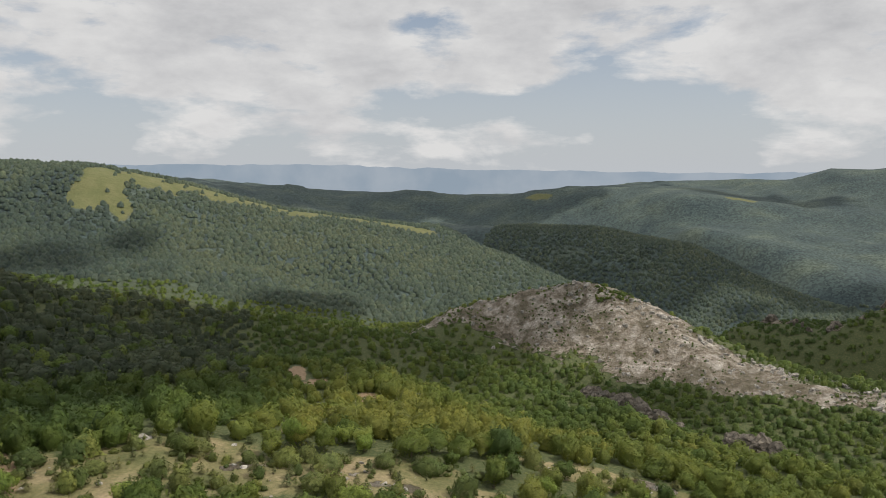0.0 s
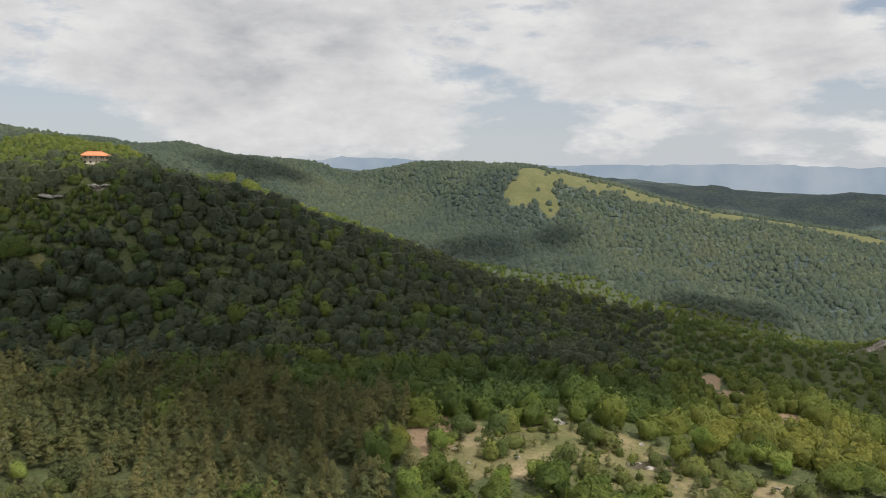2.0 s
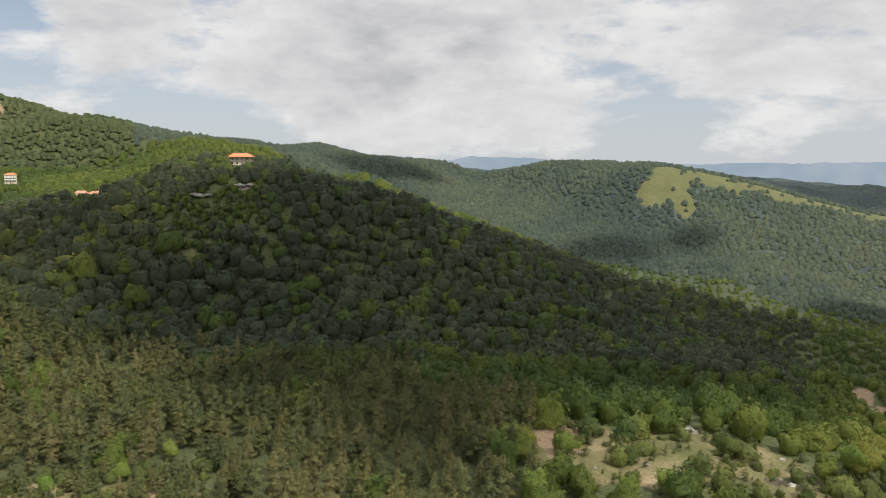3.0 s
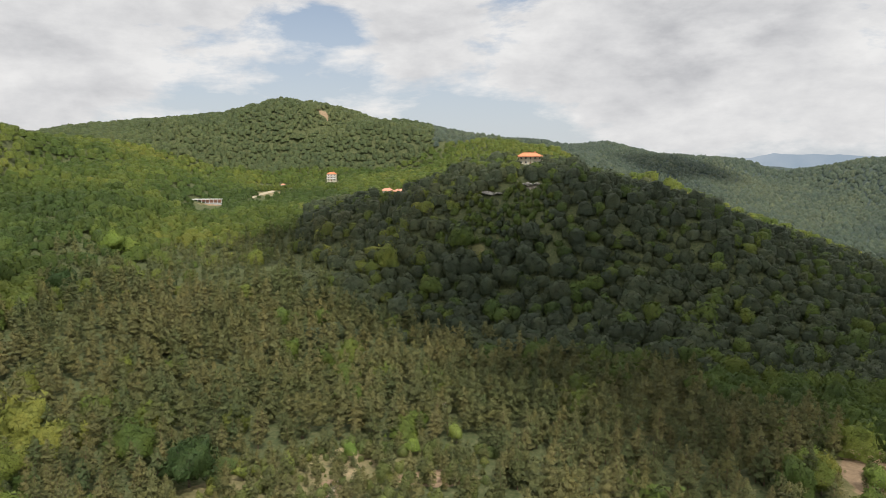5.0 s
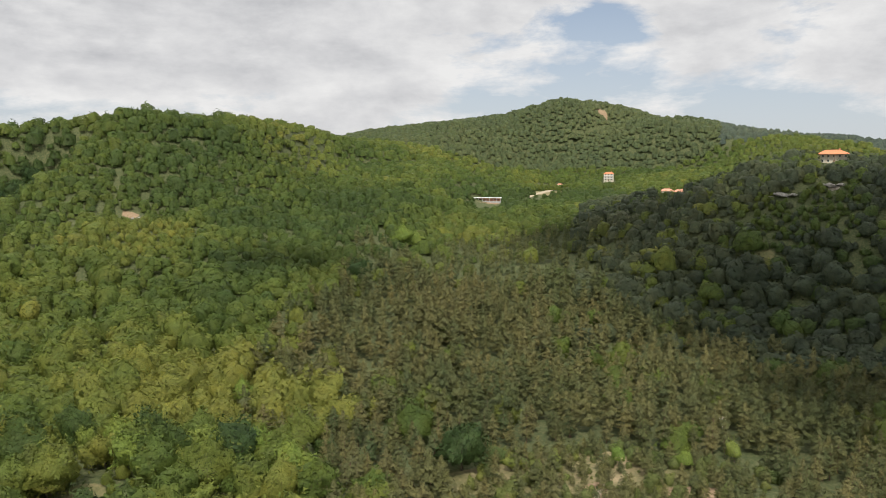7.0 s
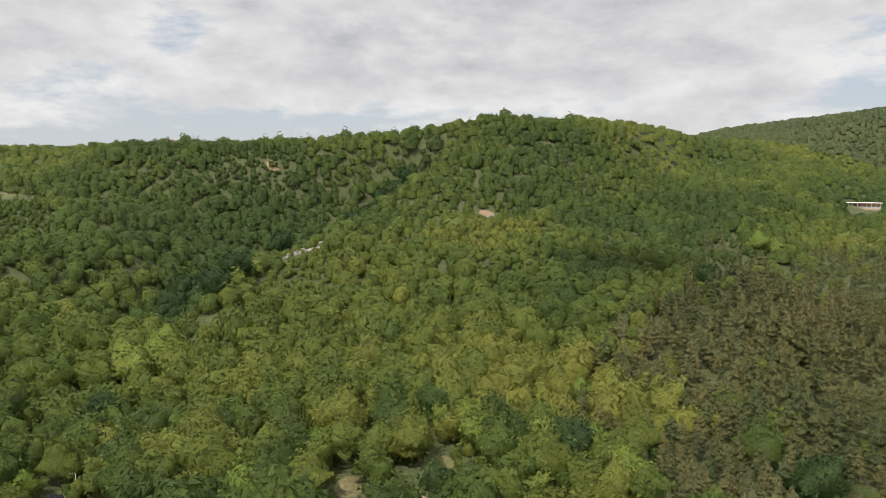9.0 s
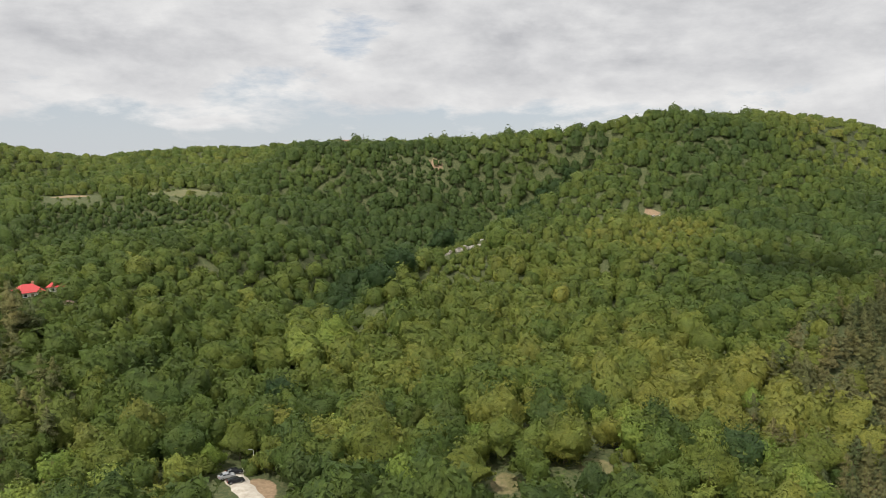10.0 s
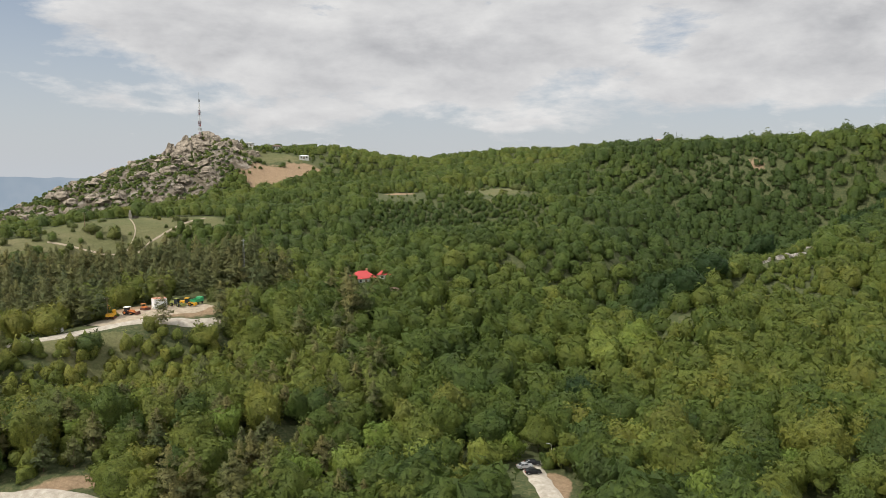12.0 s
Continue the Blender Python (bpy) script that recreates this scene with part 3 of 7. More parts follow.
def build_far_range():
    """The ranges at the edge of sight, glowing in a painted haze blue."""
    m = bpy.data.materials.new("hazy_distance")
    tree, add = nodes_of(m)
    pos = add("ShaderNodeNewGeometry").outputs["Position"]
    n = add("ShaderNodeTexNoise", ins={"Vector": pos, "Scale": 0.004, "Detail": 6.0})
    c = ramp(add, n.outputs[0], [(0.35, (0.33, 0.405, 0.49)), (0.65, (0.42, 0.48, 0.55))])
    # Emission carries the haze colour; the hills themselves are no light source.
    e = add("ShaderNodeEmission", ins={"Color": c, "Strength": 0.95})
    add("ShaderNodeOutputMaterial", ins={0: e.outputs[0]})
    a = np.radians(np.arange(-60, 200, 0.25))
    deg = np.degrees(a)
    tops = np.interp(deg, (-60, -30, -14.6, -7.4, 1, 11, 20, 27, 31, 34, 37, 40, 43, 47, 60, 150, 172, 200), (90, 95, 100, 110, 121, 152, 150, 145, 150, 178, 192, 200, 165, 130, 60, 0, 56, 60))
    r = 4880.0
    tops = tops + 10 * vnoise(deg * 30, deg * 0, 40, 5) + 4 * vnoise(deg * 30, deg * 0 + 90, 12, 3)
    rows = []
    for k, (dr, dz) in enumerate(((0, -500), (0, -60), (8, 0), (40, -300))):
        rr = r + dr
        rows.append(np.stack([-rr * np.sin(a), rr * np.cos(a), tops + dz], -1))
    v = np.concatenate(rows)
    n_a = len(a)
    f = [(k * n_a + i, k * n_a + i + 1, (k + 1) * n_a + i + 1, (k + 1) * n_a + i) for k in range(3) for i in range(n_a - 1)]
    tagged(new("backdrop", mesh_from("backdrop", v, f, m, True)), "mountain range at the horizon painted in pale haze blue", "mountains", kind="structure")


build_far_range()


# ---------------------------------------------------------------- plants
def part(name, data, parent, label=""):
    """Links a mesh as one part under a thing or a part."""
    ob = new(name, data)
    ob.parent = parent
    return tagged(ob, label)


def thing(name, label, category, group="", kind="", data=None):
    return tagged(new(name, data), label, category, group, kind)


def unit(v):
    return v / np.maximum(np.linalg.norm(v, axis=-1, keepdims=True), 1e-9)


def facing(q, nrm):
    """Winds triangles so that they face the way they are shaded."""
    g = np.cross(q[:, 1] - q[:, 0], q[:, 2] - q[:, 0])
    back = (g * nrm).sum(1) < 0
    q[back] = q[back][:, [0, 2, 1]]
    return q


def sprays(rng, centre, out, shade, size):
    """Small pointed leaf sprays that lean outwards and up, one triangle each."""
    n = len(centre)
    flat = unit(shade + 0.42 * rng.normal(size=(n, 3)))
    axis = rng.normal(size=(n, 3)) + [0, 0, 0.2]
    axis = unit(axis - flat * (axis * flat).sum(1, keepdims=True))
    wide = np.cross(flat, axis)
    s = np.reshape(size, (-1, 1)) * rng.uniform(0.6, 1.4, (n, 1))
    w = s * rng.uniform(0.4, 0.75, (n, 1))
    lift = flat * s * 0.28
    q = np.stack([centre + axis * s * 1.1 + lift, centre - axis * s * 0.6 + wide * w, centre - axis * s * 0.6 - wide * w], 1)
    nrm = unit(0.9 * shade + 0.6 * flat)
    q = facing(q, nrm)
    return q.reshape(-1, 3), np.arange(3 * n).reshape(n, 3), np.repeat(nrm, 3, axis=0)


def tri_faces(f):
    return np.concatenate([f[:, [0, 1, 2]], f[:, [0, 2, 3]]])


def cube_ball(cuts=2):
    """A round lump of quads."""
    g = np.linspace(-1, 1, cuts + 1)
    vs, fs = [], []
    for ax in range(3):
        for sg in (-1, 1):
            base = len(vs)
            for a in g:
                for b in g:
                    p = [0, 0, 0]
                    p[ax], p[(ax + 1) % 3], p[(ax + 2) % 3] = sg, a, b * sg
                    vs.append(p)
            m = cuts + 1
            for i in range(cuts):
                for j in range(cuts):
                    k = base + i * m + j
                    fs.append((k, k + m, k + m + 1, k + 1))
    keys, back = np.unique(np.round(np.array(vs, float), 6), axis=0, return_inverse=True)
    return unit(keys), back.reshape(-1)[np.array(fs)]


def stub():
    """A five-sided lump with a blunt top."""
    vs = [(r * math.cos((k + off) * math.pi / 2.5), r * math.sin((k + off) * math.pi / 2.5), z) for r, z, off in ((1.0, -0.4, 0.0), (0.66, 0.6, 0.5)) for k in range(5)]
    return np.array(vs + [(0, 0, 0.85)]), np.array([(k, (k + 1) % 5, 5 + (k + 1) % 5, 5 + k) for k in range(5)] + [(5, 6, 7, 10), (7, 8, 9, 10), (8, 9, 5, 10)])


STUB = stub()


def join(pieces):
    """Joins (vertices, faces) or (vertices, faces, normals) pieces."""
    off = np.cumsum([0] + [len(p[0]) for p in pieces])
    out = [np.concatenate([p[0] for p in pieces]), np.concatenate([p[1] + k for p, k in zip(pieces, off)])]
    if len(pieces[0]) == 3:
        out.append(np.concatenate([p[2] for p in pieces]))
    return tuple(out)


def crown_shape(rng, radius, tall, lobes, sides, rings, leaves, leaf, base=-0.3, swell=0.46, lean=0.18):
    """A crown: one lumpy canopy of several rounded boughs, set with leaf sprays; it rises from base * tall to tall."""
    mid, low = tall * (base + 0.42 * (1 - base)), tall * 0.42 * (1 - base)
    high = tall - mid
    knobs = unit(rng.normal(size=(lobes, 3)) + [0, 0, 0.55])
    gain = rng.uniform(0.6, 1.25, lobes) * swell
    sharp = rng.uniform(9.0, 20.0, lobes)

    def reach(d):
        bump = (gain * np.clip(d @ knobs.T, 0, 1) ** sharp).max(axis=1)
        return 0.68 + bump

    def place(d, k=1.0):
        return d * np.stack([np.full(len(d), radius), np.full(len(d), radius), np.where(d[:, 2] > 0, high, low)], 1) * (reach(d) * k)[:, None] + [0, 0, mid]

    dirs = []
    for j in range(rings):
        t = -0.45 + 1.27 * j / (rings - 1)
        for k in range(sides):
            a, e = 2 * math.pi * (k + 0.5 * (j % 2) + rng.uniform(-0.22, 0.22)) / sides, t + rng.uniform(-0.1, 0.1)
            dirs.append((math.cos(a) * math.cos(e), math.sin(a) * math.cos(e), math.sin(e)))
    dirs = unit(np.array(dirs + [(rng.uniform(-0.15, 0.15), rng.uniform(-0.15, 0.15), 1.0)]))
    v = place(dirs, 0.90)
    fs, top = [], sides * rings
    for j in range(rings - 1):
        for k in range(sides):
            a, b = j * sides + k, j * sides + (k + 1) % sides
            c, e = a + sides, b + sides
            fs += [(a, b, e), (a, e, c)] if j % 2 else [(a, b, c), (b, e, c)]
    fs += [((rings - 1) * sides + k, (rings - 1) * sides + (k + 1) % sides, top) for k in range(sides)]
    fs = np.array(fs)
    fn = np.cross(v[fs[:, 1]] - v[fs[:, 0]], v[fs[:, 2]] - v[fs[:, 0]])
    vn = np.zeros(v.shape)
    for k in range(3):
        np.add.at(vn, fs[:, k], fn)
    pieces = [(v, fs, unit(unit(vn) + 0.25 * dirs + [0, 0, lean]))]
    if leaves:
        d = unit(rng.normal(size=(leaves, 3)) + [0, 0, 0.45])
        e = 0.03
        slope = np.stack([reach(unit(d + e * ax)) - reach(unit(d - e * ax)) for ax in np.eye(3)], 1) / (2 * e)
        shade = unit(d - 0.8 * slope / reach(d)[:, None] + [0, 0, lean])
        pieces.append(sprays(rng, place(d, rng.uniform(0.84, 1.04 if leaves > 50 else 0.98, leaves)), d, shade, leaf))
    return join(pieces)


def tube(points, radii, sides=6):
    """A tapered limb along points."""
    pts = [Vector(p) for p in points]
    vs, fs = [], []
    for i, p in enumerate(pts):
        t = (pts[min(i + 1, len(pts) - 1)] - pts[max(i - 1, 0)]).normalized()
        a = t.orthogonal().normalized()
        b = t.cross(a)
        for k in range(sides):
            w = 2 * math.pi * k / sides
            vs.append(tuple(p + (a * math.cos(w) + b * math.sin(w)) * radii[i]))
    for i in range(len(pts) - 1):
        for k in range(sides):
            k2 = (k + 1) % sides
            fs.append((i * sides + k, i * sides + k2, (i + 1) * sides + k2, (i + 1) * sides + k))
    return np.array(vs, float), np.array(fs)


def trunk_shape(rng, tall, thick, limbs, spread):
    lean = rng.normal(size=2) * 0.03 * tall
    stem = [(0, 0, -0.6), (lean[0] * 0.4, lean[1] * 0.4, tall * 0.35), (lean[0], lean[1], tall * 0.8)]
    out = [tube(stem, (thick, thick * 0.75, thick * 0.2))]
    for k in range(limbs):
        a = 2 * math.pi * (k + rng.rand() * 0.6) / limbs
        z0 = tall * rng.uniform(0.25, 0.5)
        end = (math.cos(a) * spread, math.sin(a) * spread, z0 + tall * rng.uniform(0.15, 0.35))
        mid = (end[0] * 0.5, end[1] * 0.5, (z0 + end[2]) / 2 + 0.2)
        out.append(tube([(0, 0, z0), mid, end], (thick * 0.45, thick * 0.3, thick * 0.1), 5))
    return join(out)


def pine_crown(rng, tall, radius, tiers, boughs, leaf=1.0, fine=True):
    """A pine crown: tiers of drooping boughs fanned round the stem, closing to a blunt tip, over a slim dark core."""
    pieces = []
    for t, r in ((0.22, 0.50), (0.52, 0.46), (0.80, 0.24)):
        pieces.append((STUB[0] * [radius * r, radius * r, tall * 0.17] + [0, 0, tall * t], tri_faces(STUB[1]), unit(STUB[0] + [0, 0, 0.5])))
    vs, ns = [], []
    for j in range(tiers):
        for k in range(boughs):
            t = min(0.98, max(0.0, (j + rng.uniform(-0.3, 1.3)) / tiers))
            girth = radius * (1.0 - t ** 2.2) ** 0.7 * (0.70 + 0.30 * min(1.0, t * 4))
            a = 2 * math.pi * (k + 0.5 * (j % 2)) / boughs + rng.uniform(-0.5, 0.5)
            r = max(girth, 0.2 * radius) * rng.uniform(0.65, 1.15)
            z = tall * (0.18 + 0.76 * t)
            out, side = np.array([math.cos(a), math.sin(a), 0.0]), np.array([-math.sin(a), math.cos(a), 0.0])
            up = np.array([0, 0, 1.0])
            w = r * rng.uniform(0.28, 0.46) * leaf
            fall = r * rng.uniform(-0.25, 0.75)
            root, tip = out * r * 0.10 + up * (z + 0.5 * fall), out * r + up * (z - 0.5 * fall)
            ridge = out * r * 0.62 + up * (z + 0.10 * fall)
            l, q = ridge + side * w - up * 0.35 * w, ridge - side * w - up * 0.35 * w
            shade = unit(0.85 * out + [0, 0, 0.8])
            for tri, lean in (((root, l, ridge), 0.35), ((ridge, l, tip), 0.30), ((root, ridge, q), -0.35), ((ridge, tip, q), -0.30)):
                vs += list(tri)
                ns += [unit(shade + side * lean)] * 3
            if fine:
                for _ in range(4):
                    c = root + (tip - root) * rng.uniform(0.35, 1.0) + side * rng.uniform(-0.8, 0.8) * w + up * rng.uniform(0, 0.12) * r
                    ax = unit(0.5 * out + side * rng.uniform(-1.0, 1.0) + up * rng.uniform(0.0, 0.9)) * r * 0.26
                    b = unit(np.cross(shade + 0.4 * rng.normal(size=3), ax)) * r * 0.12
                    vs += [c + ax, c - ax * 0.4 + b, c - ax * 0.4 - b]
                    ns += [unit(shade + 0.3 * rng.normal(size=3))] * 3
    tris = facing(np.array(vs).reshape(-1, 3, 3), np.array(ns)[::3])
    pieces.append((tris.reshape(-1, 3), np.arange(len(vs)).reshape(-1, 3), np.array(ns)))
    return join(pieces)


def bough_shape(rng, tall, radius, count):
    out = [tube([(0, 0, -0.6), (0.05, 0, tall * 0.5), (0, 0, tall * 0.96)], (0.17, 0.12, 0.03))]
    for k in range(count):
        t = 0.25 + 0.65 * k / count
        a = k * 2.4 + rng.rand()
        r = radius * (1 - ((t - 0.25) / 0.73) ** 1.7) * 0.8
        z = tall * t
        out.append(tube([(0, 0, z), (math.cos(a) * r, math.sin(a) * r, z - 0.1 * r)], (0.05, 0.015), 4))
    return join(out)


def leafy(name, shape, material):
    return mesh_from(name, shape[0], shape[1], material, True, None, shape[2])


def make_broad(seed, radius, tall, material, label, lobes=16, leaves=700, leaf=0.52):
    rng = np.random.RandomState(seed)
    t = thing("broadleaf_tree", label, "tree", "woodland trees")
    part("trunk", mesh_from("trunk", *trunk_shape(rng, tall, 0.035 * radius + 0.1, 5, radius * 0.6), M_BARK), t)
    part("crown", leafy("crown", crown_shape(rng, radius, tall, lobes, 11, 5, leaves, leaf, 0.05, 0.62), material), t)
    return t


def make_pine(seed, radius, tall, needles, label, group):
    rng = np.random.RandomState(seed)
    t = thing("pine_tree", label, "tree", group)
    part("trunk", mesh_from("trunk", *bough_shape(rng, tall, radius, 14), M_PINEBARK), t)
    part("crown", leafy("crown", pine_crown(rng, tall, radius, 9, 7), needles), t)
    return t


def make_shrub(seed, radius, tall, leaves=190):
    rng = np.random.RandomState(seed)
    shape = crown_shape(rng, radius, tall, 6, 8, 3, leaves, 0.2, -0.3, 0.55)
    return thing("shrub", "low green shrub on the dry grassy clearing", "shrub", "clearing shrubs", data=leafy("shrub", shape, M_SHRUB))


def polar(x, y):
    a = np.degrees(np.arctan2(-x, y))
    return np.where(a < -90, a + 360, a), np.hypot(x, y)


def pine_chance(x, y):
    """How far the wood is a pine plantation at x, y."""
    a, r = polar(x, y)
    w = vnoise(x, y, 40, 3)
    a2 = a + 6 * w + 3.5 * vnoise(x + 70, y, 9, 1)
    main = (a2 > 37) & (a2 < np.interp(r, (180, 260, 340, 420, 520), (94, 96, 95, 90, 84))) & (r < np.interp(a2, (36, 45, 60, 70, 74, 84), (275, 315, 345, 380, 560, 520)) + 25 * w)
    main &= ~((a > 59) & (a < 82) & (r < 221 + 10 * w))
    belt = (a2 > 157) & (r > 316 + 10 * w) & (r < 404)
    mixed = (a > 149) & (r > 165) & (r < 330) & (w > -0.15)
    return np.where(main, 0.93, 0.0) + np.where(belt, 0.85, 0.0) + np.where(mixed & ~belt, 0.5, 0.0)


def planting(spacing, r0, r1, a0, a1, seed, jitter=0.62, wild=False):
    """Jittered planting places in a sector of the plan."""
    rng = np.random.RandomState(seed)
    k = np.arange(-r1, r1 + spacing, spacing)
    x, y = np.meshgrid(k, k)
    x, y = x + (np.arange(len(k)) % 2)[:, None] * spacing / 2, y
    x = (x + rng.uniform(-jitter, jitter, x.shape) * spacing).ravel()
    y = (y + rng.uniform(-jitter, jitter, y.shape) * spacing).ravel()
    a, r = polar(x, y)
    ok = (r >= r0) & (r < r1) & (a > a0) & (a < a1)
    x, y = x[ok], y[ok]
    if wild:
        return x, y
    c = cover(x, y)
    bare = np.maximum(np.maximum(c["grass"], c["soil"]), c["rock"])
    keep = rng.rand(len(x)) > np.clip((bare - 0.25) * 2.2, 0, 0.97)
    return x[keep], y[keep]


KEEP_CLEAR = [  # bearing, distance, radius kept free of trees
    (172, 272, 4), (170, 276, 4), (168, 281, 4), (166, 284, 4), (164, 286, 4), (162.5, 287, 4), (166.6, 470, 7), (166.5, 456, 6), (166.4, 444, 5), (137.4, 192, 7), (137.2, 185, 6), (77, 765, 13), (76.2, 795, 12), (75.4, 830, 12), (66.9, 600, 10), (71.6, 808, 9), (80.5, 698, 12), (63.5, 470, 4), (71.6, 836, 9), (71.6, 822, 8), (80.5, 730, 14), (80.4, 712, 11), (81.5, 722, 8),
    (66.9, 624, 10), (66.9, 612, 8), (77.2, 778, 9), (76.4, 808, 8), (120.3, 450, 6), (118.6, 441, 6), (121.8, 450, 5), (119.4, 446, 5), (156.6, 700, 8), (154.5, 700, 7), (158.3, 722, 7),
    (136.9, 182, 8), (136.6, 174, 8), (136.2, 166, 8), (137.0, 188, 6), (136.0, 158, 8), (135.6, 177, 6), (137.2, 190, 5), (124.5, 205, 4), (59.6, 460, 4), (56.7, 466, 4), (106, 502, 6), (146, 572, 8), (147.4, 560, 8), (148.8, 572, 8), (145.8, 560, 7), (146.7, 566, 7), (148.1, 566, 7), (149.1, 560, 7), (147.4, 550, 7), (146.3, 552, 6), (148.5, 552, 6), (140.4, 566, 8), (139.4, 570, 7), (140.4, 556, 7), (139, 562, 6), (141, 572, 8), (139.6, 580, 8), (138.2, 588, 6), (141.6, 560, 6), (128.6, 780, 17), (127.6, 776, 10), (129.7, 776, 10), (116.8, 187, 5), (116.8, 180, 4), (109.9, 193, 6), (110, 184, 5), (111.2, 190, 4), (105.8, 190, 4), (105.8, 183, 4), (13.4, 370, 5), (13, 350, 5), (7.3, 302, 5),
    (136.3, 184, 5), (136.8, 191, 5), (137.4, 198, 6), (137.9, 205, 5), (138.2, 211, 3), (124.5, 214, 4), (150.2, 352, 7), (150.3, 341, 4), (148.5, 344, 4), (148.4, 352, 6), (56.9, 514, 12), (56.4, 520, 12), (57, 507, 8), (56.9, 498, 7), (12.8, 358, 5), (12.6, 346, 5), (12.2, 337, 5), (11.2, 329, 6), (147.4, 580, 10), (146.2, 580, 9), (148.6, 582, 9), (147.4, 566, 8), (106.1, 513, 10), (120.3, 414, 4), (119.4, 418, 4), (121.2, 409, 4), (118.6, 466, 6), (119.5, 462, 6), (120.4, 458, 6), (121.2, 455, 6), (7.2, 311, 7), (7.2, 301, 6), (9.6, 284, 5), 
    (66.9, 742, 13), (66.2, 738, 9), (67.4, 738, 9), (66.8, 725, 9), (71.6, 930, 12), (71.6, 914, 9), (71.6, 900, 8), (80.5, 744, 11), (79.6, 742, 7), (81.4, 742, 7), (77, 796, 9), (75.8, 830, 9), (74.8, 870, 9), (75.1, 900, 7),
    (173, 271, 6), (171, 274, 5), (169, 280, 7), (167, 286, 8), (165, 292, 9), (163, 297, 9), (162.2, 288, 6), (162.5, 306, 9), (164.8, 302, 9), (161.9, 735, 14), (156.8, 715, 8), (154.5, 712, 8), (158.2, 735, 7),
    (166.5, 482, 8), (159.0, 357, 5), (169.5, 460, 3), (174.4, 188, 7), (172, 185, 6), (177, 190, 7), (169.5, 182, 6), (174.8, 193, 5), (172, 190, 5), (177.5, 196, 5), (174, 178, 6), (171, 176, 6), (178, 180, 6), (168, 172, 6), (175, 167, 8), (171, 165, 8), (178, 168, 8), (168, 160, 6), (120.3, 462, 6), (118.5, 452, 6), (122, 462, 6), (155.3, 350, 4), (148.0, 330, 3), (133, 560, 8),
    (-10.4, 553, 10), (-12.2, 535, 10), (-13.8, 520, 10), (-15.4, 503, 9), (-20, 480, 9), (-21.6, 474, 9), (-23.2, 466, 8), (-11.4, 540, 9), (-13.0, 526, 9), (-14.6, 510, 9),
    (63.2, 250, 3), (63.2, 244, 3), (82.4, 199, 5), (99.3, 199, 5), (95.2, 189, 6), (103.5, 199, 4), (129.8, 320, 7), (132.3, 303, 7), (86.6, 485, 7), (139, 208, 4), (141.2, 199, 4), (62.0, 226, 4), (66.5, 209, 4), (69.8, 200, 5), (73.2, 208, 4), (165.5, 470, 3), (164, 465, 3), (166.3, 465, 3),
]


LOW = (  # young growth below viewpoints and roads: bearing, from, to, half width
    (71.6, 765, 925, 11), (66.9, 520, 742, 14), (76.4, 720, 790, 20), (75.6, 790, 945, 26), (80.5, 680, 742, 20), (157.0, 670, 738, 40), (150.5, 330, 352, 5), (148.4, 338, 354, 3),
    (120.0, 402, 475, 15), (105, 425, 522, 24), (147.4, 450, 592, 22), (140.4, 455, 600, 34), (128.6, 690, 790, 24), (116.8, 165, 186, 6), (120.2, 360, 425, 17), (137.0, 172, 210, 9), (124.5, 200, 216, 5), (163, 236, 280, 14), (166, 236, 278, 14), (169, 234, 274, 14), (172, 230, 270, 14), (162, 690, 740, 30), (166.8, 405, 482, 36),
    (12.3, 300, 395, 14), (7.3, 285, 318, 8), (59.6, 422, 466, 16), (56.7, 430, 472, 12), (123.5, 585, 620, 30), (109, 180, 204, 8))
SCRUB = ((147.4, 520, 590, 18), (140.2, 525, 600, 24))  # waist-high bushes on the terrace


def low_growth(x, y):
    k = np.ones(np.shape(x))
    for a, d0, d1, half in LOW:
        ux, uy = bearing(a, 1.0)
        u, v = x * ux + y * uy, x * uy - y * ux
        k = np.where((u > d0) & (u < d1) & (np.abs(v) < half), 0.45, k)
    for a, d0, d1, half in SCRUB:
        ux, uy = bearing(a, 1.0)
        u, v = x * ux + y * uy, x * uy - y * ux
        k = np.where((u > d0) & (u < d1) & (np.abs(v) < half), 0.24, k)
    return k


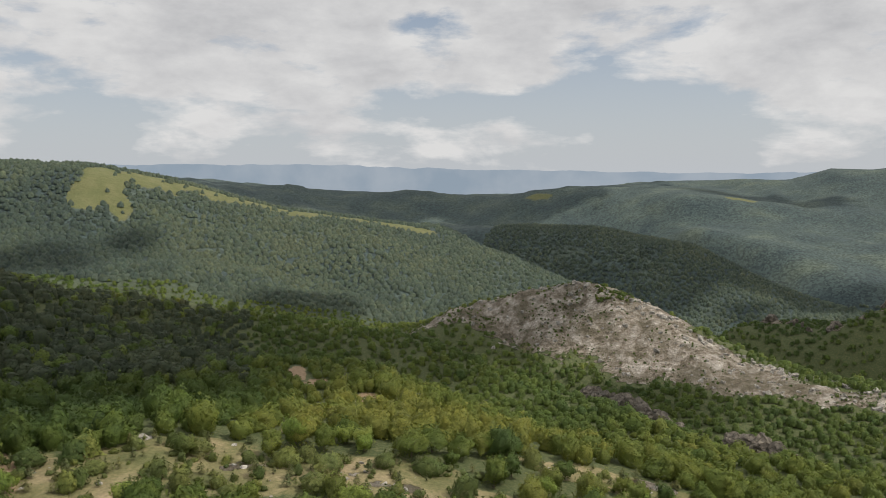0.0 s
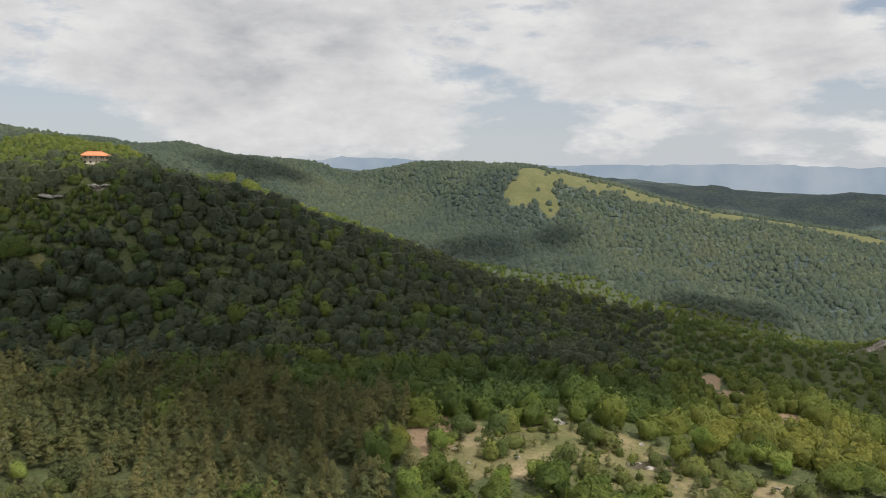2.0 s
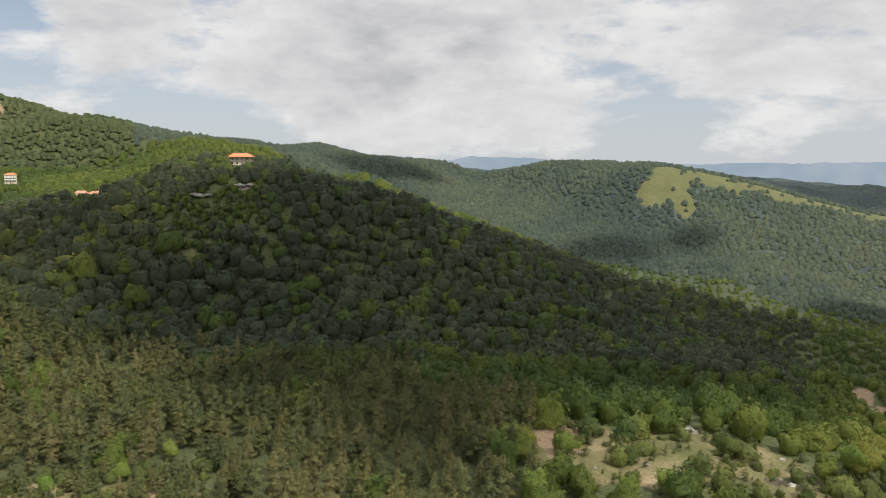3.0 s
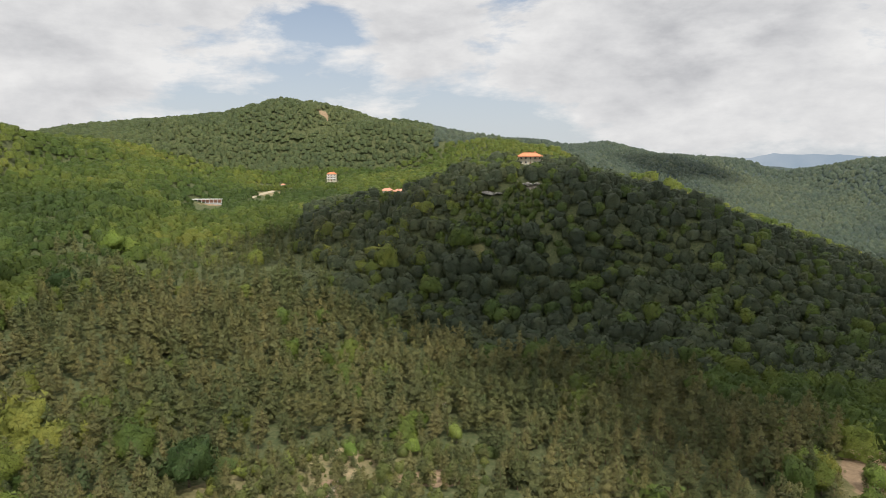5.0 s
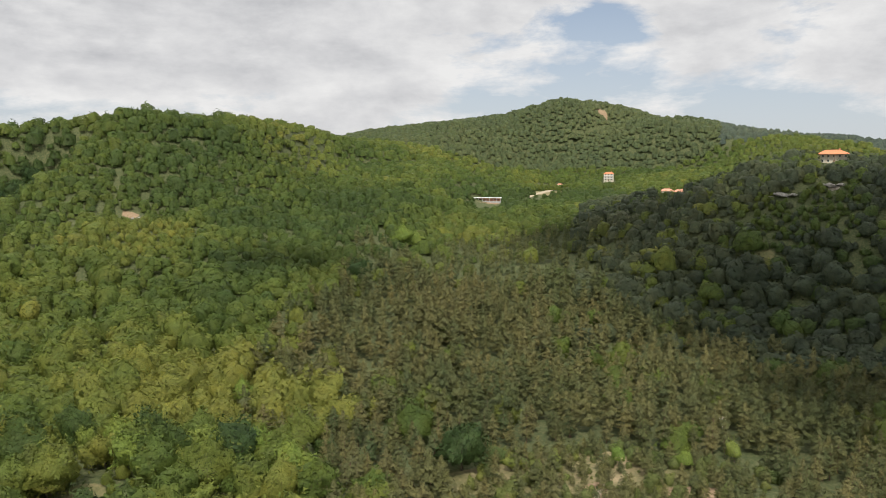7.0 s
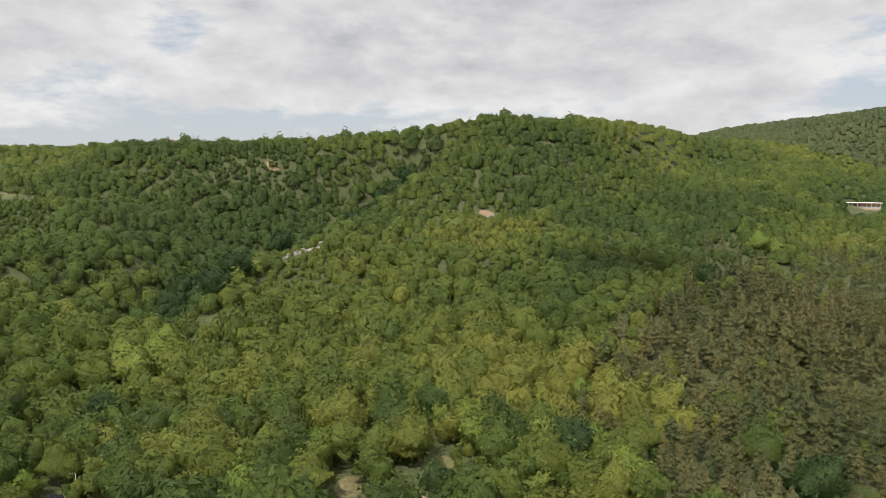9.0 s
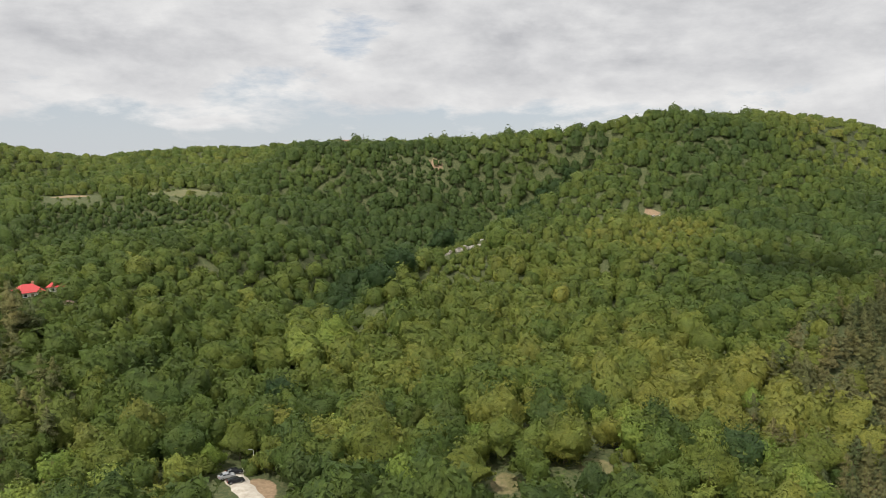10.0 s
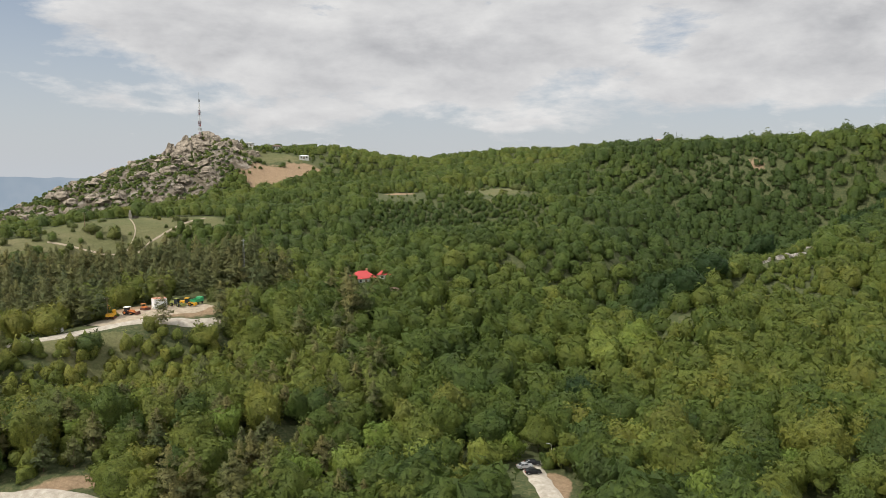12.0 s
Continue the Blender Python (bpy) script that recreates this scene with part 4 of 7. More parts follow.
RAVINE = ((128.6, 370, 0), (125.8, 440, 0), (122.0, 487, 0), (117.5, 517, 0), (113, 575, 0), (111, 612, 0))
TONE_SHIFTS = (  # lighter or darker leaf, some with cloud shade put in: bearing, distance, half width, half depth, shift
    (12, 225, 70, 45, 0.14), (45, 450, 140, 140, -0.16), (94, 300, 90, 120, 0.12), (98, 430, 90, 90, 0.10), (88, 215, 60, 40, 0.15), (108, 240, 60, 60, 0.08), (145, 260, 90, 90, -0.06),
    (110, 400, 80, 70, 0.12), (118, 350, 45, 45, 0.1), (105, 335, 45, 45, -0.12), (100.5, 395, 45, 50, -0.3), (105.5, 460, 36, 45, 0.22), (20, 430, 90, 110, -0.16), (128, 290, 35, 35, 0.1), (94, 450, 60, 70, -0.3), (124, 570, 60, 70, -0.3), (140, 470, 60, 50, -0.12), (128, 500, 60, 90, -0.32), (150, 430, 60, 60, -0.22), (98, 560, 60, 80, -0.3),
    (-24, 880, 190, 130, -0.3), (-4, 560, 90, 50, -0.2), (-16, 470, 90, 50, -0.12), (24, 275, 50, 42, -0.3), (15, 262, 26, 34, -0.2), (98, 235, 40, 60, 0.2), (106, 260, 40, 60, 0.18), (88, 330, 30, 40, 0.15), (136, 250, 50, 40, -0.15), (146, 330, 60, 50, -0.15), (120, 230, 30, 30, -0.1), (90, 640, 60, 90, -0.25), (88, 520, 50, 90, -0.25), (76, 720, 90, 110, -0.3), (84, 820, 110, 120, -0.25), (62, 560, 30, 40, 0.2), (6, 270, 50, 50, 0.22), (-8, 300, 60, 40, 0.15), (30, 1250, 120, 160, -0.15), (15, 1200, 140, 130, 0.1))


def stand_tone(x, y):
    t = np.zeros(np.shape(x))
    for a, d, across, along, k in TONE_SHIFTS:
        q = patch_field(x, y, (a, d, across, along)) + 0.3 * vnoise(x, y, 40, 3)
        t = t + k * np.clip((1.3 - q) / 0.6, 0, 1)
    # Along the ravine the leaf tone drops, with the gully's shade put into it.
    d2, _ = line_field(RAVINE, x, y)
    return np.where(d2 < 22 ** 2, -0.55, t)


def free(x, y):
    ok = np.ones(len(x), bool)
    for a, d, rad in KEEP_CLEAR:
        cx, cy = bearing(a, d)
        ok &= (x - cx) ** 2 + (y - cy) ** 2 > rad * rad
    return ok


def grove(name, label, group_places, template, material, seed):
    """Many plants in one mesh: a few shapes, turned and scaled from place to place."""
    rng = np.random.RandomState(seed)
    x, y, size, tone = group_places
    z = height(x, y)
    vs, fs, ts, ns, off = [], [], [], [], 0
    pick = rng.randint(0, len(template), len(x))
    turn = rng.uniform(0, 2 * math.pi, len(x))
    tall = rng.uniform(0.8, 1.22, len(x))
    for k, (tv, tf, tn) in enumerate(template):
        i = np.nonzero(pick == k)[0]
        if not len(i):
            continue
        c, s = np.cos(turn[i])[:, None], np.sin(turn[i])[:, None]
        slim = rng.uniform(0.82, 1.22, len(i))[:, None]
        px = (tv[:, 0] * slim * c - tv[:, 1] * s) * size[i][:, None] + x[i][:, None]
        py = (tv[:, 0] * slim * s + tv[:, 1] * c) * size[i][:, None] + y[i][:, None]
        pz = tv[None, :, 2] * (size[i] * tall[i])[:, None] + z[i][:, None]
        v = np.stack([px, py, pz], -1)
        f = tf[None] + (np.arange(len(i)) * len(tv))[:, None, None] + off
        vs.append(v.reshape(-1, 3))
        fs.append(f.reshape(-1, tf.shape[1]))
        ts.append(np.repeat(tone[i], len(tv)))
        ns.append(np.stack([tn[:, 0] * c - tn[:, 1] * s, tn[:, 0] * s + tn[:, 1] * c, np.repeat(tn[None, :, 2], len(i), 0)], -1).reshape(-1, 3))
        off += len(i) * len(tv)
    me = mesh_from(name, np.concatenate(vs), np.concatenate(fs), material, True, {"tone": np.concatenate(ts)}, np.concatenate(ns))
    return thing(name, label, "trees", kind="stuff", data=me)


def dome(rng, sides):
    """A far tree: a small lumpy crown with a blunt top."""
    vs = []
    for k, (rad, z) in enumerate(((0.95, -0.15), (0.70, 0.75))):
        for s in range(sides):
            a, q = 2 * math.pi * (s + 0.5 * k + rng.uniform(-0.2, 0.2)) / sides, rad * rng.uniform(0.8, 1.2)
            vs.append((math.cos(a) * q, math.sin(a) * q, z + rng.uniform(-0.12, 0.12)))
    vs.append((rng.uniform(-0.2, 0.2), rng.uniform(-0.2, 0.2), 1.3))
    fs = []
    for s in range(sides):
        a, b = s, (s + 1) % sides
        fs += [(a, b, a + sides), (b, b + sides, a + sides), (a + sides, b + sides, 2 * sides)]
    v = np.array(vs)
    return v, np.array(fs), unit(unit(v) + [0, 0, 0.8])


def size_of(x, y):
    """The stand is lower on the dry spur and taller in the damp dale."""
    a, r = polar(x, y)
    return np.interp(a, (-30, 2, 20, 34, 44, 70, 95, 120, 150, 180), (0.64, 0.66, 0.70, 0.80, 1.0, 1.05, 1.0, 1.06, 1.0, 0.9)) * (1 + 0.15 * vnoise(x, y, 45, 2)) * np.where(cover(np.asarray(x, float), np.asarray(y, float))["rock"] > 0.25, 0.36, 1.0) * low_growth(np.asarray(x, float), np.asarray(y, float))


def tones(rng, x, y):
    return np.clip(0.44 + 0.34 * vnoise(x, y, 70, 3) + 0.22 * vnoise(x, y, 260, 2) + rng.normal(size=len(x)) * 0.10 + stand_tone(x, y), 0.02, 0.86)


def build_woods():
    rng = np.random.RandomState(21)
    # near wood ------------------------------------------------------------
    x, y = planting(8.0, 148, 335, -33, 180, 1)
    na, nr = polar(x, y)
    ok = free(x, y) & ~((na > 59) & (na < 83) & (nr < 222))
    x, y = x[ok], y[ok]
    pc = pine_chance(x, y)
    pine = rng.rand(len(x)) < np.where(pc > 0.8, pc, 0.35 * pc)
    r = np.hypot(x, y)
    bx, by = x[~pine], y[~pine]
    o = np.argsort(np.hypot(bx, by))
    o = np.concatenate([o[np.hypot(bx, by)[o] >= 176], o[np.hypot(bx, by)[o] < 176]])
    first, rest = o[:300], o[300:]
    kinds = [make_broad(1, 5.4, 10.5, M_BROAD, "round green broadleaf tree in mixed woodland"),
             make_broad(2, 4.6, 9.5, M_BROAD, "round green broadleaf tree in mixed woodland", 13),
             make_broad(3, 6.4, 12.0, M_BROAD, "broad dark green tree in mixed woodland", 20),
             make_broad(4, 5.2, 10.0, M_LIME, "bright yellow-green broadleaf tree in mixed woodland", 10),
             make_broad(5, 5.0, 11.8, M_BROAD, "tall green broadleaf tree in mixed woodland", 11)]
    used = set()
    for i in first:
        k = (0, 1, 2, 4, 0, 1, 2, 4, 3)[rng.randint(9)]
        s = rng.uniform(0.75, 1.2) * float(size_of(bx[i], by[i]))
        m = pose(bx[i], by[i], float(height(bx[i], by[i])) - 0.2, 0, 0, rng.uniform(0, 360)) @ Matrix.Diagonal((s, s, s * rng.uniform(0.85, 1.15), 1))
        if k not in used:
            kinds[k].matrix_basis = m
            used.add(k)
        else:
            src = kinds[k]
            keep = src.matrix_basis.copy()
            src.matrix_basis = Matrix()
            copy_thing(src, m)
            src.matrix_basis = keep
    shapes = [crown_shape(np.random.RandomState(40 + k), 1.12, 1.8, 14, 9, 4, 225, 0.15, -0.3, 0.56) for k in range(9)]
    places = bx[rest], by[rest], rng.uniform(3.6, 7.2, len(rest)) * size_of(bx[rest], by[rest]), tones(rng, bx[rest], by[rest])
    grove("near_woodland", "dense green broadleaf woodland", places, shapes, M_BROAD, 3)
    px, py = x[pine], y[pine]
    # the plantation stands closer
    x2, y2 = planting(5.4, 158, 420, 34, 180, 2)
    ok = free(x2, y2) & (rng.rand(len(x2)) < pine_chance(x2, y2) - 0.1) & (vnoise(x2 + 300, y2, 17, 2) < 0.62)
    x2, y2 = x2[ok], y2[ok]
    o = np.argsort(np.hypot(x2, y2))
    o = np.concatenate([o[np.hypot(x2, y2)[o] >= 178], o[np.hypot(x2, y2)[o] < 178]])
    first, rest = o[:300], o[300:]
    olive = (M_PINE, "slim olive-green pine tree in a dense plantation", "plantation pines")
    black = (M_BLACKPINE, "dark green pine tree among broadleaf trees", "mixed wood pines")
    pines = [make_pine(11, 2.9, 11.0, *olive), make_pine(12, 2.7, 12.0, *olive), make_pine(13, 3.1, 10.5, *olive), make_pine(14, 3.5, 11.0, *black), make_pine(15, 3.2, 12.0, *black)]
    used = set()
    for i in first:
        k = rng.randint(3) if polar(x2[i], y2[i])[0] < 125 else 3 + rng.randint(2)
        s = rng.uniform(0.75, 1.2) * float(low_growth(x2[i], y2[i]))
        m = pose(x2[i], y2[i], float(height(x2[i], y2[i])) - 0.2, 0, 0, rng.uniform(0, 360)) @ Matrix.Scale(s, 4)
        if k not in used:
            pines[k].matrix_basis = m
            used.add(k)
        else:
            src = pines[k]
            keep = src.matrix_basis.copy()
            src.matrix_basis = Matrix()
            copy_thing(src, m)
            src.matrix_basis = keep
    tall = [pine_crown(np.random.RandomState(60 + k), 3.6, 1.0, 7, 5, 1.1) for k in range(6)]
    west = polar(x2[rest], y2[rest])[0] >= 125
    for sel, name, label, mat, thick, seed in ((rest[~west], "pine_plantation", "dense plantation of olive-brown pines", M_PINE, 1.0, 4), (rest[west], "pine_belt", "belt of dark green pines behind the yard", M_BLACKPINE, 1.15, 14)):
        px, py = x2[sel], y2[sel]
        size = rng.uniform(2.6, 4.1, len(sel)) * low_growth(px, py) * (1 + 0.3 * vnoise(px, py, 24, 2)) * thick
        tone = np.clip(0.38 + 0.5 * vnoise(px, py, 50, 3) + rng.normal(size=len(sel)) * 0.2, 0.02, 0.95)
        grove(name, label, (px, py, size, tone), tall, mat, seed)
    # middle wood ------------------------------------------------------------
    x, y = planting(6.4, 335, 720, -33, 180, 5)
    pa, pr = polar(x, y)
    ok = (pr < np.interp(pa, (-33, 0, 8, 50, 62, 90, 98), (640, 620, 585, 585, 640, 660, 720))) & free(x, y) & (rng.rand(len(x)) > pine_chance(x, y) * (np.hypot(x, y) < 420))
    x, y = x[ok], y[ok]
    pc = rng.rand(len(x)) < pine_chance(x, y)
    x3, y3 = planting(9.0, 340, 580, 18, 76, 15)
    ok = free(x3, y3) & (rng.rand(len(x3)) > pine_chance(x3, y3))
    x4, y4 = planting(8.4, 345, 650, -33, 3, 16)
    k4 = free(x4, y4)
    x5, y5 = planting(9.0, 525, 690, 97, 128, 18, 0.45, True)
    k5 = free(x5, y5) & (low_growth(x5, y5) == 1)
    x3, y3, ok = np.concatenate([x3, x4, x5]), np.concatenate([y3, y4, y5]), np.concatenate([ok, k4, k5])
    x, y, pc = np.concatenate([x, x3[ok]]), np.concatenate([y, y3[ok]]), np.concatenate([pc, np.zeros(int(ok.sum()), bool)])
    fine = [crown_shape(np.random.RandomState(80 + k), 1.15, 1.75, 9, 7, 3, 70, 0.18, -0.3, 0.36, 0.3) for k in range(9)]
    coarse = [crown_shape(np.random.RandomState(95 + k), 1.18, 1.65, 6, 6, 2, 34, 0.17, -0.3, 0.27, 0.45) for k in range(9)]
    pa, pr = polar(x, y)
    # most trees on the cloud-shaded spur take the shade-toned leaf
    oak = (pa > 16) & (pa < 74) & (rng.rand(len(x)) < 0.8)
    size = rng.uniform(3.3, 6.0, len(x)) * size_of(x, y)
    size = size * np.where(rng.rand(len(x)) < 0.14, 1.38, 1.0) * np.where(rng.rand(len(x)) < 0.2, 0.72, 1.0)
    tone = tones(rng, x, y)
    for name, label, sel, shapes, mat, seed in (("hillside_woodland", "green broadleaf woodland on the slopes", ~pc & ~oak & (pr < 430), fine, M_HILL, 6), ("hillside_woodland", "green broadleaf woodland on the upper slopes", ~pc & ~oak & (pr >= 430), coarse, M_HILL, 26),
                                                ("oak_woodland", "oak wood on the spur in a dull, shade-toned grey-green", ~pc & oak & (pr < 440), fine, M_SHADED_OAK, 36), ("oak_woodland", "oak wood below the hilltop in a dull, shade-toned grey-green", ~pc & oak & (pr >= 440), coarse, M_SHADED_OAK, 46)):
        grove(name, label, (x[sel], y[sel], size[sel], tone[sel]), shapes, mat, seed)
    n = int(pc.sum())
    if n:
        tall = [pine_crown(np.random.RandomState(90 + k), 3.4, 1.0, 5, 5, 1.2, False) for k in range(4)]
        grove("hillside_pines", "dark pines standing on the slope", (x[pc], y[pc], rng.uniform(2.3, 3.2, n), rng.uniform(0.02, 0.5, n)), tall, M_BLACKPINE, 7)
    # far woods --------------------------------------------------------------
    x, y = planting(7.4, 585, 1010, -33, 179, 8)
    pa, pr = polar(x, y)
    ok = (pr >= np.interp(pa, (-33, 0, 4, 10, 28, 34, 55, 62, 90, 98), (640, 620, 600, 730, 730, 600, 600, 640, 660, 720))) & ((pa < 97) | (pa > 129) | (pr < 760)) & free(x, y)
    x, y = x[ok], y[ok]
    d5 = [crown_shape(np.random.RandomState(110 + k), 1.2, 1.5, 5, 5, 2, 12, 0.16, -0.3, 0.25, 0.7) for k in range(9)]
    grove("ridge_woodland", "green woodland along the ridges", (x, y, rng.uniform(3.6, 6.8, len(x)) * np.maximum(size_of(x, y), 0.45) * np.where(polar(x, y)[0] > 97, 0.95, 1.0), tones(rng, x, y)), d5, M_HILL, 9)
    xs, ys = [], []
    for spec in ((7.8, 1010, 1850, -2, 64, 12), (9.4, 1010, 2050, -33, -2, 14)):
        a, b = planting(*spec)
        xs.append(a)
        ys.append(b)
    d4 = [dome(np.random.RandomState(120 + k), 5) for k in range(8)]
    x, y = planting(6.6, 1010, 1330, 64, 96, 13)
    grove("ridge_woodland", "green woodland on the rounded far hill", (x, y, rng.uniform(3.8, 6.8, len(x)), tones(rng, x, y)), d5, M_RIDGE, 19)
    x, y = np.concatenate(xs), np.concatenate(ys)
    pa, pr = polar(x, y)
    ok = pr < np.interp(pa, (-33, -3, 0, 28, 36, 60, 66, 96), (2100, 2100, 1540, 1540, 1720, 1850, 1330, 1330))   # beyond the crests the ground itself carries the wood
    x, y = x[ok], y[ok]
    grove("far_woodland", "green woodland on distant hills with haze tinted into its colour", (x, y, rng.uniform(3.4, 6.2, len(x)), tones(rng, x, y)), d4, M_FARWOOD, 10)


def build_undergrowth():
    """Dense young trees and bushes where the wood has been kept low."""
    rng = np.random.RandomState(61)
    x, y = planting(4.3, 165, 905, 0, 180, 62)
    k = (low_growth(x, y) < 1) & (low_growth(x, y) > 0.3) & free(x, y)
    x, y = x[k], y[k]
    shapes = [crown_shape(np.random.RandomState(64 + k), 1.1, 2.0, 8, 7, 3, 50, 0.2) for k in range(6)]
    grove("young_woodland", "dense young trees and bushes", (x, y, rng.uniform(1.5, 3.0, len(x)), tones(rng, x, y)), shapes, M_BROAD, 63)
    x, y = planting(3.2, 172, 230, 58, 86, 65, 0.6, True)
    k = (rng.rand(len(x)) < 0.86 + 0.3 * vnoise(x, y, 14, 2)) & free(x, y) & (pine_chance(x, y) < 0.5)
    x, y = x[k], y[k]
    conifer = rng.rand(len(x)) < 0.55
    small = [pine_crown(np.random.RandomState(160 + k), 3.2, 1.0, 6, 5, 1.1) for k in range(5)]
    px, py, bx, by = x[conifer], y[conifer], x[~conifer], y[~conifer]
    grove("young_pines", "young olive pines before the plantation", (px, py, rng.uniform(0.9, 2.5, len(px)) ** 1.05, rng.uniform(0.1, 0.75, len(px))), small, M_PINE, 69)
    grove("young_woodland", "young trees and bushes before the plantation", (bx, by, rng.uniform(0.5, 2.6, len(bx)), tones(rng, bx, by)), shapes, M_SHRUB, 66)
    x, y = planting(4.2, 197, 236, 164, 181, 73, 0.6, True)
    k = free(x, y)
    x, y = x[k], y[k]
    grove("young_woodland", "dense young trees above the forest road", (x, y, rng.uniform(1.6, 3.4, len(x)), tones(rng, x, y)), shapes, M_BROAD, 74)
    x, y = planting(3.6, 236, 273, 160, 177, 67, 0.45, True)
    ya, yr = polar(x, y)
    k = free(x, y) & (yr < np.interp(ya, (160, 165, 170, 173, 177), (277, 273, 268, 264, 260)))
    x, y = x[k], y[k]
    grove("young_woodland", "dense young trees below the gravel track", (x, y, rng.uniform(1.5, 2.9, len(x)), tones(rng, x, y)), shapes, M_BROAD, 68)


def build_feature_trees():
    """Single trees that stand out by their colour or size."""
    dark = make_broad(6, 6.0, 11.0, M_DARK, "large dark green tree at the edge of the pines", 13, 800)
    lime = make_broad(7, 5.0, 9.5, M_LIME, "bright yellow-green broadleaf tree standing out of the wood", 11)
    fresh = make_broad(8, 3.2, 7.5, M_LIME, "slim fresh green young tree at the plantation edge", 8, 360, 0.3)
    spots = {dark: ((82.4, 199, 1.25), (99.3, 199, 1.3), (87.2, 262, 0.95), (101.5, 196, 0.8), (134.2, 262, 1.1), (124.6, 372, 1.5), (126.0, 350, 1.4), (121.5, 445, 1.5), (90, 400, 1.2)),
             lime: ((95.2, 190, 1.25), (96.6, 186, 0.9), (103.5, 199, 0.85), (129.4, 322, 1.9), (130.4, 316, 1.7), (132.6, 306, 1.8), (131.8, 300, 1.5), (86.9, 482, 1.5), (85.8, 490, 1.2), (139.0, 208, 0.9), (141.2, 199, 1.0), (32.6, 205, 0.75), (106, 245, 0.9), (99, 258, 0.9), (107.5, 230, 0.8)),
             fresh: ((62.3, 226, 0.9), (65.8, 214, 0.8), (70.4, 210, 0.8), (78.5, 200, 0.8), (27.9, 204, 0.5), (36.2, 262, 0.9), (37.0, 250, 0.8), (112, 214, 0.9), (119, 252, 1.1), (105, 286, 1.1))}
    rng = np.random.RandomState(55)
    # tall dark trees fill the ravine; their colour also stands in for its shade
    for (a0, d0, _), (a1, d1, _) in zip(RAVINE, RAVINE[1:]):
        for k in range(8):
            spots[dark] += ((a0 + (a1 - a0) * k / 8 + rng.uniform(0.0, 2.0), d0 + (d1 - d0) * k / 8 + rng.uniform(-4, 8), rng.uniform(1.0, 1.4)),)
    for src, places in spots.items():
        src.matrix_basis = Matrix()
        for a, d, s in places[1:]:
            x, y = bearing(a, d)
            copy_thing(src, pose(x, y, float(height(x, y)) - 0.2, 0, 0, rng.uniform(0, 360)) @ Matrix.Scale(s, 4))
        a, d, s = places[0]
        x, y = bearing(a, d)
        src.matrix_basis = pose(x, y, float(height(x, y)) - 0.2) @ Matrix.Scale(s, 4)


def build_scrub():
    """Dark scrub scattered over the bare stony hills."""
    rng = np.random.RandomState(91)
    xs, ys, ss = [], [], []
    for a, d, across, along, bare in STONY[:20]:
        n = int(across * along * (0.22 if a > 100 else (0.13 if a > -7 else 0.04)))
        cx, cy = bearing(a, d)
        ux, uy = bearing(a, 1.0)
        for _ in range(n):
            q, w = rng.rand() ** 0.5 * 1.1, rng.uniform(0, 2 * math.pi)
            u, v = q * math.cos(w) * along, q * math.sin(w) * across
            xs.append(cx + u * ux + v * uy)
            ys.append(cy + u * uy - v * ux)
            ss.append(rng.uniform(0.5, 1.7) * (1.7 if a > 100 else 1.0))
    for _ in range(80):
        x, y = bearing(rng.uniform(-12.6, -9.8), rng.uniform(690, 712))
        xs.append(x)
        ys.append(y)
        ss.append(rng.uniform(1.4, 2.6))
    x, y, s = np.array(xs), np.array(ys), np.array(ss)
    keep = (vnoise(x, y, 22, 3) > -0.1) | (s > 1.8)
    x, y, s = x[keep], y[keep], s[keep]
    shapes = [crown_shape(np.random.RandomState(140 + k), 1.2, 1.3, 5, 6, 2, 16, 0.24, -0.3, 0.28) for k in range(5)]
    grove("hill_scrub", "dark green scrub on bare stony hills", (x, y, s, rng.uniform(0.05, 0.6, len(x))), shapes, M_HILL, 17)


def build_clearing_shrubs():
    rng = np.random.RandomState(31)
    bushes = [make_shrub(41, 1.3, 1.9), make_shrub(42, 1.0, 2.2), make_shrub(43, 1.6, 1.7)]
    spots = []
    for kind, a, d, across, along in OPEN:
        if kind == "grass" and d < 620:
            n = int(across * along / (15 if d < 250 else 28))
            for _ in range(n):
                q, w = rng.uniform(0, 1) ** 0.5 * 1.15, rng.uniform(0, 2 * math.pi)
                cx, cy = bearing(a, d)
                ux, uy = bearing(a, 1.0)
                u, v = q * math.cos(w) * along, q * math.sin(w) * across
                spots.append((cx + u * ux + v * uy, cy + u * uy - v * ux))
    rng.shuffle(spots)
    spots = spots[:296]
    x, y = planting(4.2, 182, 250, -16, 36, 71, 0.6, True)
    c = cover(x, y)
    k = (c["grass"] > 0.15) & (rng.rand(len(x)) < 0.42 + 0.3 * vnoise(x, y, 12, 2)) & free(x, y)
    x, y = x[k], y[k]
    spiky = [pine_crown(np.random.RandomState(170 + k), 2.6, 1.0, 5, 5, 1.2) for k in range(4)]
    grove("junipers", "dark olive junipers and thorny bushes on dry grass", (x, y, rng.uniform(0.4, 1.5, len(x)) ** 1.3, rng.uniform(0.1, 0.7, len(x))), spiky, M_BLACKPINE, 72)
    used = set()
    for sx, sy in spots:
        if not free(np.array([sx]), np.array([sy]))[0]:
            continue
        k = rng.randint(3)
        s = rng.uniform(0.45, 1.35) ** 1.4 * (2.6 if rng.rand() < 0.35 else 1.3)
        m = pose(sx, sy, float(height(sx, sy)) - 0.1, 0, 0, rng.uniform(0, 360)) @ Matrix.Scale(s, 4)
        if k not in used:
            bushes[k].matrix_basis = m
            used.add(k)
        else:
            src = bushes[k]
            keep = src.matrix_basis.copy()
            src.matrix_basis = Matrix()
            copy_thing(src, m)
            src.matrix_basis = keep


build_woods()
build_undergrowth()
build_feature_trees()
build_scrub()
